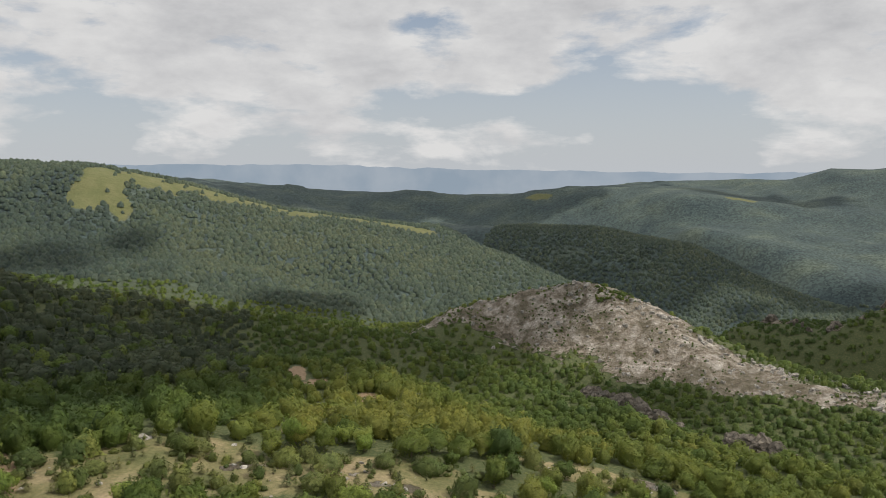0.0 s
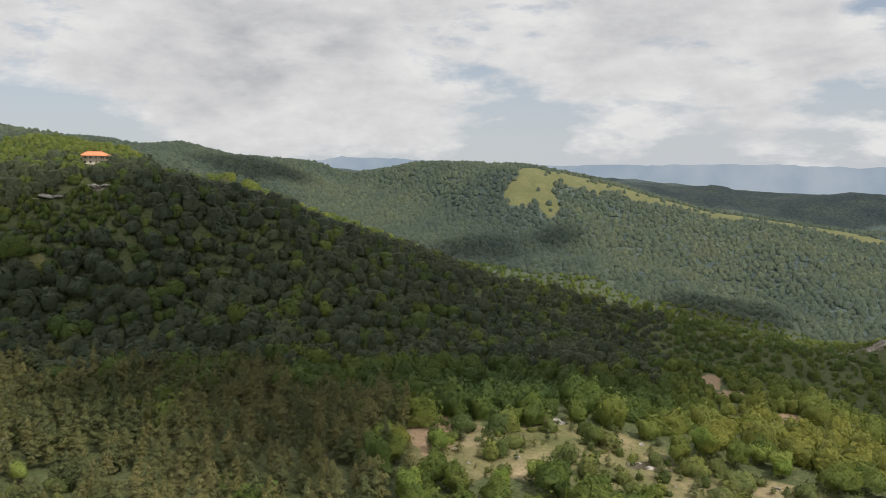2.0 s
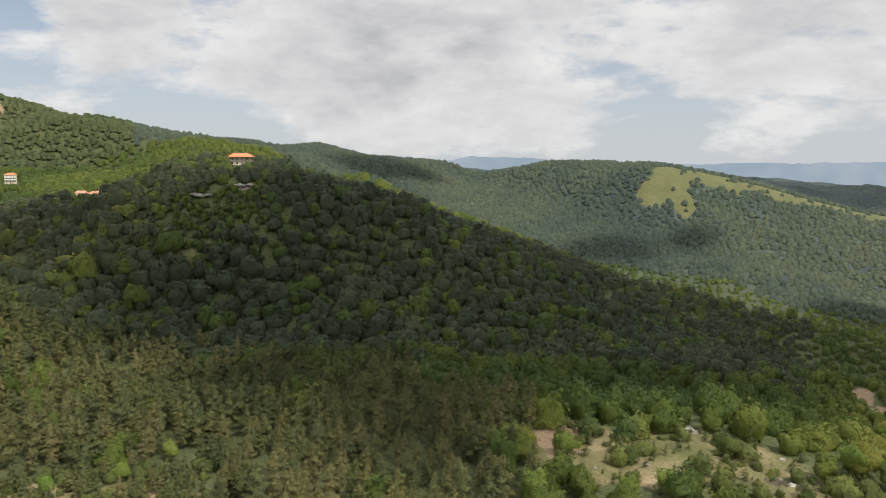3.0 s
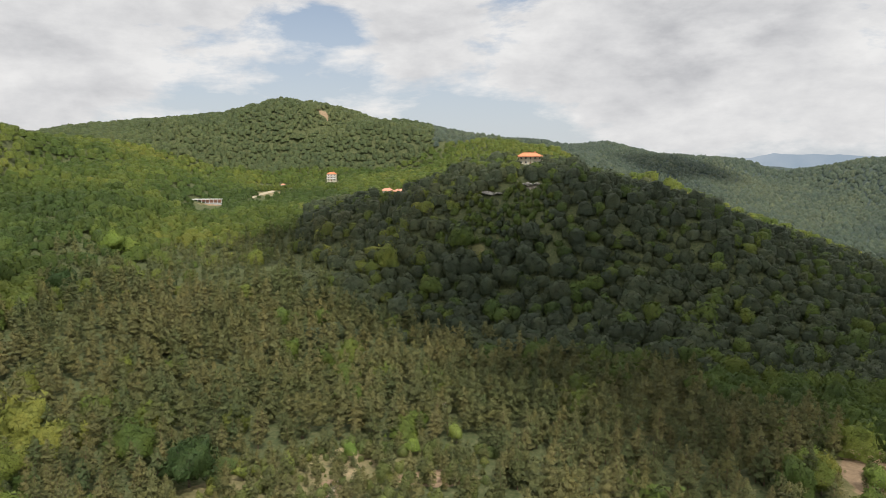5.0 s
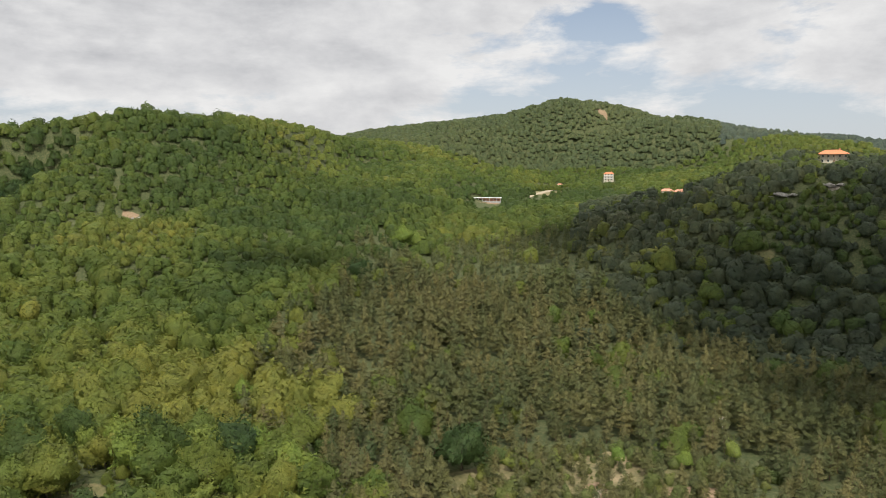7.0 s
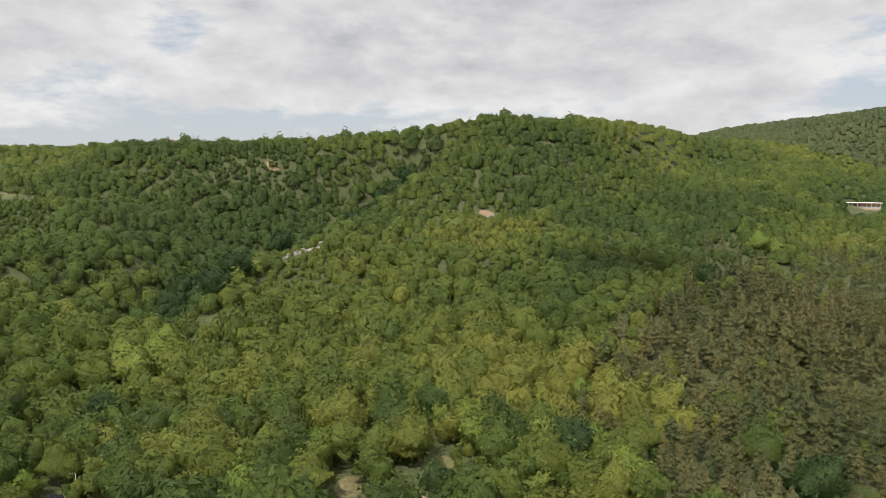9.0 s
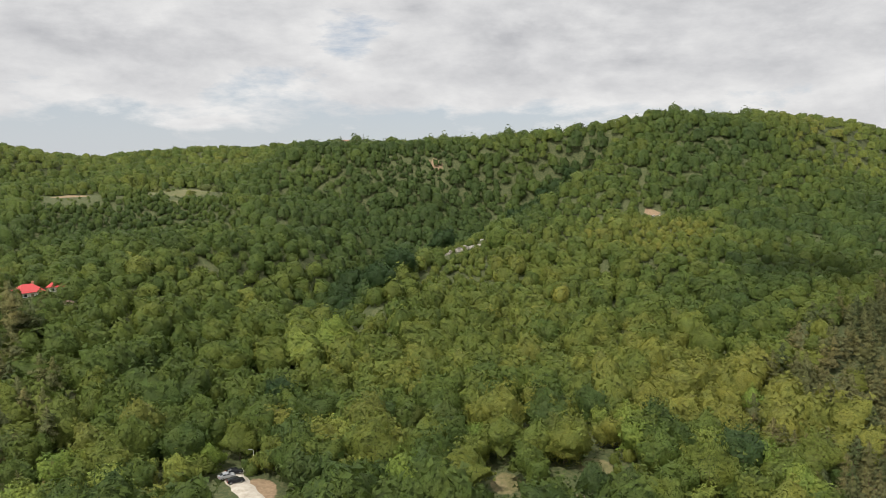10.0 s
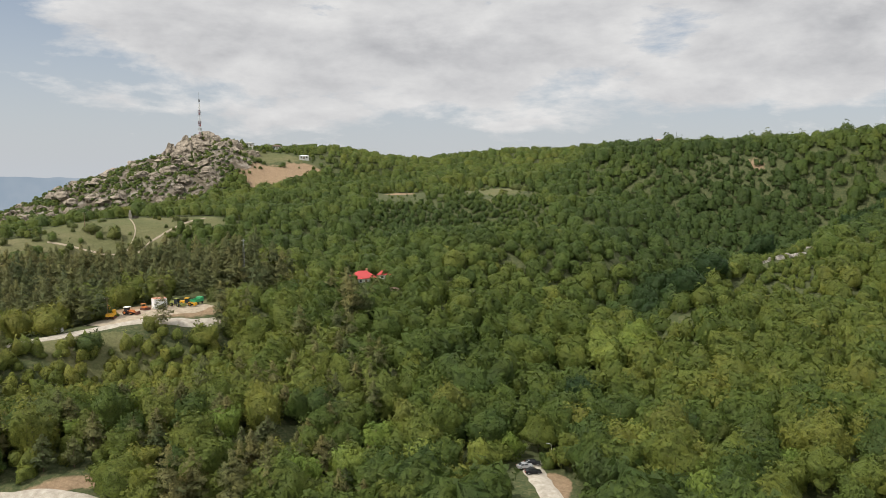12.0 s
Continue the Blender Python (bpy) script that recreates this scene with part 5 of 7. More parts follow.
build_clearing_shrubs()


# ---------------------------------------------------------------- clouds over the hills
def build_clouds():
    """Cumulus added out of view over the hills; they throw the broad shadows on the slopes."""
    m = bpy.data.materials.new("cloud_white")
    tree, add = nodes_of(m)
    pos = add("ShaderNodeNewGeometry").outputs["Position"]
    n = add("ShaderNodeTexNoise", ins={"Vector": pos, "Scale": 0.01, "Detail": 6.0})
    c = ramp(add, n.outputs[0], [(0.3, (0.72, 0.73, 0.75)), (0.7, (0.85, 0.85, 0.86))])
    p = add("ShaderNodeBsdfPrincipled", ins={"Base Color": c, "Roughness": 1.0})
    add("ShaderNodeOutputMaterial", ins={0: p.outputs[0]})
    # shaded ground: bearing, distance, half width across, half depth along
    shaded = ((71, 515, 55, 80), (58, 415, 80, 82), (45, 430, 95, 135), (32, 450, 95, 150), (19, 450, 95, 145), (43, 265, 38, 70), (54, 305, 40, 40), (6, 505, 66, 60), (25, 340, 66, 48), (31, 300, 34, 28), (15.5, 395, 34, 50), (28, 540, 90, 60), (-8, 1900, 560, 400), (-1.0, 705, 96, 80), (-25, 870, 200, 110), (-12, 545, 60, 40), (4, 3350, 1000, 420),
              (-21, 3200, 330, 160), (-27, 1850, 320, 240), (24, 1190, 36, 60), (30, 1110, 60, 80), (12, 1020, 80, 50), (-1, 745, 40, 22), (95, 425, 34, 24), (46, 1560, 120, 70))
    base, rise = 2200.0, TO_SUN / TO_SUN.z
    for k, (a, d, across, along) in enumerate(shaded):
        rng = np.random.RandomState(200 + k)
        gx, gy = bearing(a, d)
        gz = float(height(gx, gy))
        c0 = Vector((gx, gy, gz)) + rise * (base - gz)
        ux, uy = bearing(a, 1.0)
        pieces = []
        ball, bit = cube_ball(2), cube_ball(1)
        for j in range(190):
            # a solid middle that breaks up into shreds at the rim
            edge = j > 66
            q, w = (rng.uniform(0.78, 1.22) if edge else rng.uniform(0, 0.8) ** 0.6), rng.uniform(0, 2 * math.pi)
            u, v = q * math.cos(w) * along, q * math.sin(w) * across
            s = min(across, along) * (rng.uniform(0.05, 0.16) * (1.5 - q) * 2 if edge else rng.uniform(0.25, 0.36))
            b = (bit if edge else ball)[0]
            b = b * [s, s, s * 0.5] * (1 + 0.10 * rng.normal(size=(len(b), 1)))
            pieces.append((b + [c0.x + u * ux + v * uy, c0.y + u * uy - v * ux, base + rng.uniform(0, 0.25) * s], (bit if edge else ball)[1]))
        thing("cloud", "white flat-bottomed cumulus cloud out of view, added to shade the hills", "cloud", kind="stuff", data=mesh_from("cloud", *join(pieces), m, True))


build_clouds()


# ---------------------------------------------------------------- built things
def plain(name, colour, rough=0.6, metal=0.0, var=0.12):
    """A painted or coated surface with slight wear."""
    d = tuple(c * (1 - var) for c in colour)
    l = tuple(min(1.0, c * (1 + var)) for c in colour)
    return surface(name, d, l, 1.5, rough, 0.08, metal)


M_WALL = plain("cream_plaster", (0.62, 0.56, 0.46), 0.85)
M_WHITEWALL = plain("white_plaster", (0.78, 0.77, 0.73), 0.8)
M_GREYWALL = plain("grey_concrete", (0.36, 0.36, 0.35), 0.9)
M_TILE = plain("orange_roof_tiles", (0.55, 0.19, 0.09), 0.75, 0.0, 0.25)
M_PINKTILE = plain("faded_roof_tiles", (0.50, 0.24, 0.16), 0.8, 0.0, 0.25)
M_REDROOF = plain("red_sheet_roof", (0.42, 0.055, 0.055), 0.6)
M_DARKROOF = plain("brown_roof", (0.12, 0.08, 0.06), 0.8)
M_GLASS = plain("window_glass", (0.03, 0.035, 0.04), 0.1)
M_FRAME = plain("window_frame_white", (0.75, 0.75, 0.73), 0.5)
M_WOOD = plain("weathered_timber", (0.24, 0.17, 0.11), 0.85, 0.0, 0.3)
M_STEEL = plain("galvanised_steel", (0.38, 0.39, 0.40), 0.45, 0.7)
M_RED = plain("red_mast_paint", (0.26, 0.05, 0.045), 0.5)
M_WHITE = plain("white_paint", (0.8, 0.8, 0.78), 0.5)
M_YELLOW = plain("yellow_machine_paint", (0.72, 0.38, 0.03), 0.45, 0.0, 0.2)
M_ORANGE = plain("orange_machine_paint", (0.55, 0.18, 0.05), 0.5, 0.0, 0.2)
M_GREEN = plain("green_truck_paint", (0.06, 0.32, 0.14), 0.45, 0.0, 0.15)
M_OLIVE = plain("olive_machine_paint", (0.22, 0.24, 0.07), 0.55, 0.0, 0.2)
M_RUST = plain("rusty_steel", (0.16, 0.07, 0.05), 0.8, 0.3, 0.3)
M_RUBBER = plain("black_rubber", (0.02, 0.02, 0.02), 0.9)
M_BLACKCAR = plain("black_car_paint", (0.012, 0.013, 0.016), 0.2, 0.0, 0.05)
M_SILVERCAR = plain("silver_car_paint", (0.42, 0.43, 0.45), 0.3, 0.5, 0.05)
M_LAMP = plain("lamp_lens", (0.7, 0.68, 0.62), 0.2)
M_TAIL = plain("tail_lamp_red", (0.35, 0.02, 0.02), 0.3)
M_PATH = surface("trodden_path", (0.25, 0.205, 0.145), (0.40, 0.34, 0.255), 0.8, 0.95, 0.3)


def box(x0, x1, y0, y1, z0, z1, tx=0.0, ty=0.0):
    """A block; tx, ty draw its top in."""
    v = np.array([(x0, y0, z0), (x1, y0, z0), (x1, y1, z0), (x0, y1, z0), (x0 + tx, y0 + ty, z1), (x1 - tx, y0 + ty, z1), (x1 - tx, y1 - ty, z1), (x0 + tx, y1 - ty, z1)], float)
    return v, np.array([(0, 3, 2, 1), (4, 5, 6, 7), (0, 1, 5, 4), (1, 2, 6, 5), (2, 3, 7, 6), (3, 0, 4, 7)])


def bar(p, q, r, sides=6):
    return tube([p, q], (r, r), sides)


def disc(x, y, z, r, half, sides=14):
    """A wheel lying across x: a short drum with a rounded shoulder."""
    ring = lambda xx, rr: [(xx, y + rr * math.cos(2 * math.pi * k / sides), z + rr * math.sin(2 * math.pi * k / sides)) for k in range(sides)]
    v = ring(x - half, r * 0.25) + ring(x - half, r * 0.9) + ring(x - half * 0.7, r) + ring(x + half * 0.7, r) + ring(x + half, r * 0.9) + ring(x + half, r * 0.25)
    f = [(j * sides + k, j * sides + (k + 1) % sides, (j + 1) * sides + (k + 1) % sides, (j + 1) * sides + k) for j in range(5) for k in range(sides)]
    return np.array(v, float), np.array(f)


def add_part(name, pieces, material, parent, label="", smooth=False):
    return part(name, mesh_from(name, *join(pieces), material, smooth), parent, label)


def stand(ob, a, d, turn=0.0, dz=0.0, scale=1.0):
    """Sets a thing on the ground at a bearing and distance, its front towards the viewpoint."""
    x, y = bearing(a, d)
    ob.matrix_basis = pose(x, y, float(height(x, y)) + dz, 0, 0, a + turn) @ Matrix.Scale(scale, 4)
    return ob


def hip_roof(w, d, z, rise, over=0.5, ridge=0.4, thick=0.18):
    """A hipped roof shell with eaves over a w x d plan."""
    x, y = w / 2 + over, d / 2 + over
    rx = max(0.05, w / 2 * ridge)
    top = [(-x, -y, z), (x, -y, z), (x, y, z), (-x, y, z), (-rx, 0, z + rise), (rx, 0, z + rise)]
    low = [(p[0], p[1], p[2] - thick) for p in top[:4]]
    v = np.array(top + low + [(rx, 0, z + rise), (-rx, 0, z + rise)], float)
    f = [(0, 1, 5, 4), (2, 3, 4, 5), (1, 2, 5, 10), (3, 0, 4, 11), (0, 6, 7, 1), (1, 7, 8, 2), (2, 8, 9, 3), (3, 9, 6, 0), (9, 8, 7, 6)]
    return v, np.array(f)


def add_window(parent, x, y, z, w, h, facing=-1):
    """A window on a front or back wall: frame with a pane set in it, and a sill."""
    f = facing * 0.05
    lo, hi = min(y, y + f), max(y, y + f)
    fr = add_part("window", [box(x - w / 2, x - w / 2 + 0.1, lo, hi, z, z + h), box(x + w / 2 - 0.1, x + w / 2, lo, hi, z, z + h),
                             box(x - w / 2 + 0.1, x + w / 2 - 0.1, lo, hi, z + h - 0.1, z + h), box(x - w / 2 + 0.1, x + w / 2 - 0.1, lo, hi, z, z + 0.1)], M_FRAME, parent)
    add_part("pane", [box(x - w / 2 + 0.1, x + w / 2 - 0.1, min(y, y + f * 0.4), max(y, y + f * 0.4), z + 0.1, z + h - 0.1)], M_GLASS, fr)
    add_part("sill", [box(x - w / 2 - 0.05, x + w / 2 + 0.05, min(y, y + f * 3), max(y, y + f * 3), z - 0.1, z)], M_GREYWALL, fr)


def build_house(label, a, d, turn, w, dep, storeys, rise, wall, roof, balconies=False, porch=False, windows=4, chimney=True, ridge=0.5, lift=0.0):
    t = thing("house", label, "house")
    h = 2.8 * storeys
    add_part("wall", [box(-w / 2, w / 2, -dep / 2, dep / 2, -2.5, h)], wall, t)
    rf = add_part("roof", [hip_roof(w, dep, h + 0.02, rise, 0.6, ridge)], roof, t)
    if chimney:
        add_part("chimney", [box(w * 0.2, w * 0.2 + 0.7, -0.35, 0.35, h + rise * 0.3, h + rise + 0.7), box(w * 0.2 - 0.08, w * 0.2 + 0.78, -0.43, 0.43, h + rise + 0.7, h + rise + 0.85)], M_PINKTILE, rf)
    for s in range(storeys):
        for k in range(windows):
            x = (k + 0.5) / windows * (w - 1.0) - (w - 1.0) / 2
            if s == 0 and k == windows // 2:
                add_part("door", [box(x - 0.55, x + 0.55, -dep / 2 - 0.06, -dep / 2, 0.0, 2.1)], M_WOOD, t)
            else:
                add_window(t, x, -dep / 2, 0.95 + 2.8 * s, min(1.3, w / windows * 0.55), 1.35)
        if balconies and s > 0:
            b = add_part("balcony", [box(-w / 2, w / 2, -dep / 2 - 1.5, -dep / 2 - 0.003, 2.8 * s - 0.12, 2.8 * s + 0.06)], wall, t)
            add_part("parapet", [box(-w / 2, w / 2, -dep / 2 - 1.5, -dep / 2 - 1.38, 2.8 * s + 0.06, 2.8 * s + 1.0)], M_WHITE, b)
    if porch:
        for k in range(5):
            x = -w / 2 + 0.3 + k * (w - 0.6) / 4
            add_part("post", [box(x - 0.14, x + 0.14, -dep / 2 - 2.2, -dep / 2 - 1.92, -2.0, h - 0.2)], M_WOOD, t)
        add_part("porch_roof", [box(-w / 2 - 0.2, w / 2 + 0.2, -dep / 2 - 2.6, -dep / 2 - 0.61, h - 0.2, h - 0.05)], roof, t)
    return stand(t, a, d, turn, lift)


build_house("large cream house with orange hipped roof among hilltop trees", 56.9, 521, 8, 16.5, 10, 2, 2.6, M_WALL, M_TILE, porch=True, windows=5, lift=-0.3)
build_house("white three-storey house with balconies and red roof", 71.6, 930, -6, 11, 9, 3, 2.2, M_WALL, M_TILE, balconies=True, windows=3, lift=1.0)
build_house("small white hut at the edge of the valley wood", 75.15, 905, 10, 4.5, 4, 1, 1.4, M_WHITEWALL, M_PINKTILE, windows=2, chimney=False)
build_house("cream cottage with faded orange roof", 67.5, 742, 15, 11, 8, 1, 2.2, M_WALL, M_PINKTILE, windows=3, lift=1.5)
build_house("cream cottage with faded orange roof", 66.6, 742, -20, 10, 8, 1, 2.4, M_WALL, M_PINKTILE, windows=3, lift=1.5)
build_house("cream cottage with faded orange roof", 66.0, 750, 5, 8, 7, 1, 2.0, M_WALL, M_PINKTILE, windows=2)
build_house("small roadside house with pale walls", 70.6, 880, 20, 6, 6, 1, 1.8, M_WALL, M_PINKTILE, windows=2)
build_house("low house with bright red metal roof in the wood", 150.35, 354, 25, 9.5, 8.5, 1, 3.0, M_WHITEWALL, M_REDROOF, windows=3, ridge=0.45, lift=-1.3)
build_house("smaller house with bright red metal roof in the wood", 148.55, 356, -10, 6.5, 6, 1, 2.0, M_WHITEWALL, M_REDROOF, windows=2, chimney=False, ridge=0.5, lift=-1.3)
build_house("small shed with brown roof beside the red-roofed houses", 148.0, 331, 0, 3.6, 3, 1, 0.8, M_WALL, M_DARKROOF, windows=2, chimney=False)
build_house("white bungalow above the ploughed field", 154.55, 712, 4, 8.5, 5, 1, 0.7, M_WHITEWALL, M_WHITE, windows=3, chimney=False)
build_house("white cottage near the rocky summit", 158.4, 738, -8, 7, 5, 1, 1.0, M_WHITEWALL, M_GREYWALL, windows=2, chimney=False, lift=1.6)
build_house("cottage with dark red roof near the rocky summit", 156.5, 735, 8, 8, 6, 1, 1.6, M_WHITEWALL, M_DARKROOF, windows=3, chimney=False, lift=1.6)
build_house("long pale low-roofed house on the wooded ridge", 128.6, 780, 5, 26, 8, 2, 0.6, M_WALL, M_PINKTILE, windows=6, chimney=False, ridge=0.85, lift=2.0)
build_house("small pale hut half hidden among trees", 155.4, 350, 20, 3.6, 3, 1, 0.9, M_WALL, M_PINKTILE, windows=2, chimney=False)
build_house("small white kiosk beside the forest road", 124.5, 216, 15, 4.2, 3, 1, 0.7, M_WALL, M_DARKROOF, windows=2, chimney=False)


def build_pavilion():
    """A long low open building by the valley road."""
    t = thing("pavilion", "long low white pavilion with slender columns", "building")
    add_part("wall", [box(-14, 14, 2.5, 2.8, -2.0, 3.2)], M_PINKTILE, t, "faded red back wall")
    add_part("roof", [box(-15, 15, -3.2, 3.2, 3.2, 3.7)], M_WHITEWALL, t)
    add_part("floor_slab", [box(-14.5, 14.5, -3, 3, -2.2, 0.1)], M_GREYWALL, t)
    for k in range(9):
        x = -14 + 3.5 * k
        add_part("column", [box(x - 0.16, x + 0.16, -2.9, -2.6, 0.1, 3.2, 0.03, 0.03)], M_WHITE, t)
    stand(t, 80.6, 746, -4)


build_pavilion()


def build_mast():
    """The guyless lattice mast with its antennas, on the summit crag."""
    t = thing("radio_mast", "tall red and white lattice radio mast on a rocky summit", "mast")
    h = 41.0
    width = lambda z: 0.95 - 0.62 * min(1.0, z / 30.0)
    bands = ((0, 5), (5, 10), (10, 15), (15, 20), (20, 25), (25, 30))
    for k, (z0, z1) in enumerate(bands):
        a, b = width(z0), width(z1)
        pcs = [bar((sx * a, sy * a, z0), (sx * b, sy * b, z1), 0.24) for sx in (-1, 1) for sy in (-1, 1)]
        n = 3
        for j in range(n):
            za, zb = z0 + (z1 - z0) * j / n, z0 + (z1 - z0) * (j + 1) / n
            wa, wb = width(za), width(zb)
            for (x0, y0), (x1, y1) in (((-1, -1), (1, -1)), ((1, -1), (1, 1)), ((1, 1), (-1, 1)), ((-1, 1), (-1, -1))):
                pcs.append(bar((x0 * wa, y0 * wa, za), (x1 * wb, y1 * wb, zb), 0.13, 4))
                pcs.append(bar((x0 * wb, y0 * wb, zb), (x1 * wb, y1 * wb, zb), 0.11, 4))
        add_part("lattice_section", pcs, M_RED if k % 2 == 0 else M_WHITE, t)
    add_part("aerial", [tube([(0, 0, 30), (0, 0, 36), (0, 0, h)], (0.32, 0.22, 0.10))], M_STEEL, t)
    for z, r, n in ((7.5, 1.6, 4), (13.5, 1.3, 4), (23, 1.2, 4), (33, 0.6, 3)):
        for k in range(n):
            w = 2 * math.pi * k / n + 0.4
            x, y = math.cos(w) * r, math.sin(w) * r
            p = add_part("panel_antenna", [box(x - 0.22, x + 0.22, y - 0.14, y + 0.14, z - 1.2, z + 1.2)], M_STEEL, t)
            add_part("bracket", [bar((x * 0.3, y * 0.3, z), (x, y, z), 0.05, 4)], M_STEEL, p)
    add_part("platform", [box(-2.0, 2.0, -0.8, 0.8, 20.0, 20.25)], M_STEEL, t)
    add_part("dish", [disc(1.6, 0, 3.4, 0.9, 0.2)], M_STEEL, t)
    stand(t, 161.8, 727, 0, -0.3)
    for a, d, w, hgt in ((163.2, 728, 2.6, 2.6), (162.6, 730, 1.8, 2.0)):
        s = thing("equipment_cabin", "small grey equipment cabin on the summit crag", "cabin")
        add_part("body", [box(-w / 2, w / 2, -1, 1, -2.0, hgt)], M_GREYWALL, s)
        add_part("roof", [box(-w / 2 - 0.15, w / 2 + 0.15, -1.15, 1.15, hgt, hgt + 0.2, 0.1, 0.1)], M_STEEL, s)
        add_part("door", [box(-0.4, 0.4, -1.06, -1.0, 0.1, 2.0)], M_STEEL, s)
        stand(s, a, d, 10)


build_mast()


def build_poles():
    t = thing("lattice_pylon", "slim grey lattice pylon rising from the wood", "pylon")
    h = 19.0
    w = lambda z: 0.55 - 0.4 * z / h
    legs = [add_part("leg", [bar((sx * w(0), sy * w(0), -1), (sx * w(h), sy * w(h), h), 0.07, 5)], M_STEEL, t) for sx in (-1, 1) for sy in (-1, 1)]
    pcs = []
    for j in range(10):
        za, zb = h * j / 10, h * (j + 1) / 10
        for (x0, y0), (x1, y1) in (((-1, -1), (1, -1)), ((1, -1), (1, 1)), ((1, 1), (-1, 1)), ((-1, 1), (-1, -1))):
            pcs.append(bar((x0 * w(za), y0 * w(za), za), (x1 * w(zb), y1 * w(zb), zb), 0.04, 4))
    add_part("bracing", pcs, M_STEEL, t)
    add_part("crossarm", [box(-0.9, 0.9, -0.06, 0.06, h - 0.8, h - 0.65)], M_STEEL, t)
    stand(t, 159.0, 362)
    t = thing("antenna_pole", "thin grey antenna pole beside a ridge house", "pole")
    add_part("pole", [tube([(0, 0, -1), (0, 0, 16)], (0.4, 0.25))], M_STEEL, t)
    add_part("antenna", [box(-0.25, 0.25, -0.15, 0.15, 13.6, 15.4)], M_STEEL, t)
    stand(t, 127.4, 777)
    first = thing("utility_pole", "grey wooden utility pole with a crossarm", "pole", "utility poles")
    add_part("pole", [tube([(0, 0, -1), (0, 0, 8.5)], (0.17, 0.12))], M_WOOD, first)
    add_part("crossarm", [box(-0.8, 0.8, -0.06, 0.06, 7.7, 7.85)], M_WOOD, first)
    for k in (-0.7, 0.0, 0.7):
        add_part("insulator", [bar((k, 0, 7.85), (k, 0, 8.1), 0.05)], M_WHITE, first)
    spots = ((169.5, 458), (168.3, 291), (172.2, 640))
    keep = first
    for a, d in spots[1:]:
        x, y = bearing(a, d)
        copy_thing(keep, pose(x, y, float(height(x, y)), 0, 0, a + 15))
    stand(first, *spots[0], 15)
    lamp_post = thing("street_lamp", "tall white street lamp beside the car park", "lamp")
    add_part("pole", [tube([(0, 0, -0.5), (0, 0, 7.6)], (0.12, 0.07))], M_WHITE, lamp_post)
    arm = add_part("arm", [tube([(0, 0, 7.5), (-0.5, 0, 7.9), (-1.3, 0, 8.0)], (0.05, 0.05, 0.04))], M_WHITE, lamp_post)
    add_part("lamp_head", [box(-1.9, -1.2, -0.16, 0.16, 7.93, 8.07, 0.08, 0.04)], M_STEEL, arm)
    stand(lamp_post, 135.9, 206, 0, 0.0, 0.75)


build_poles()


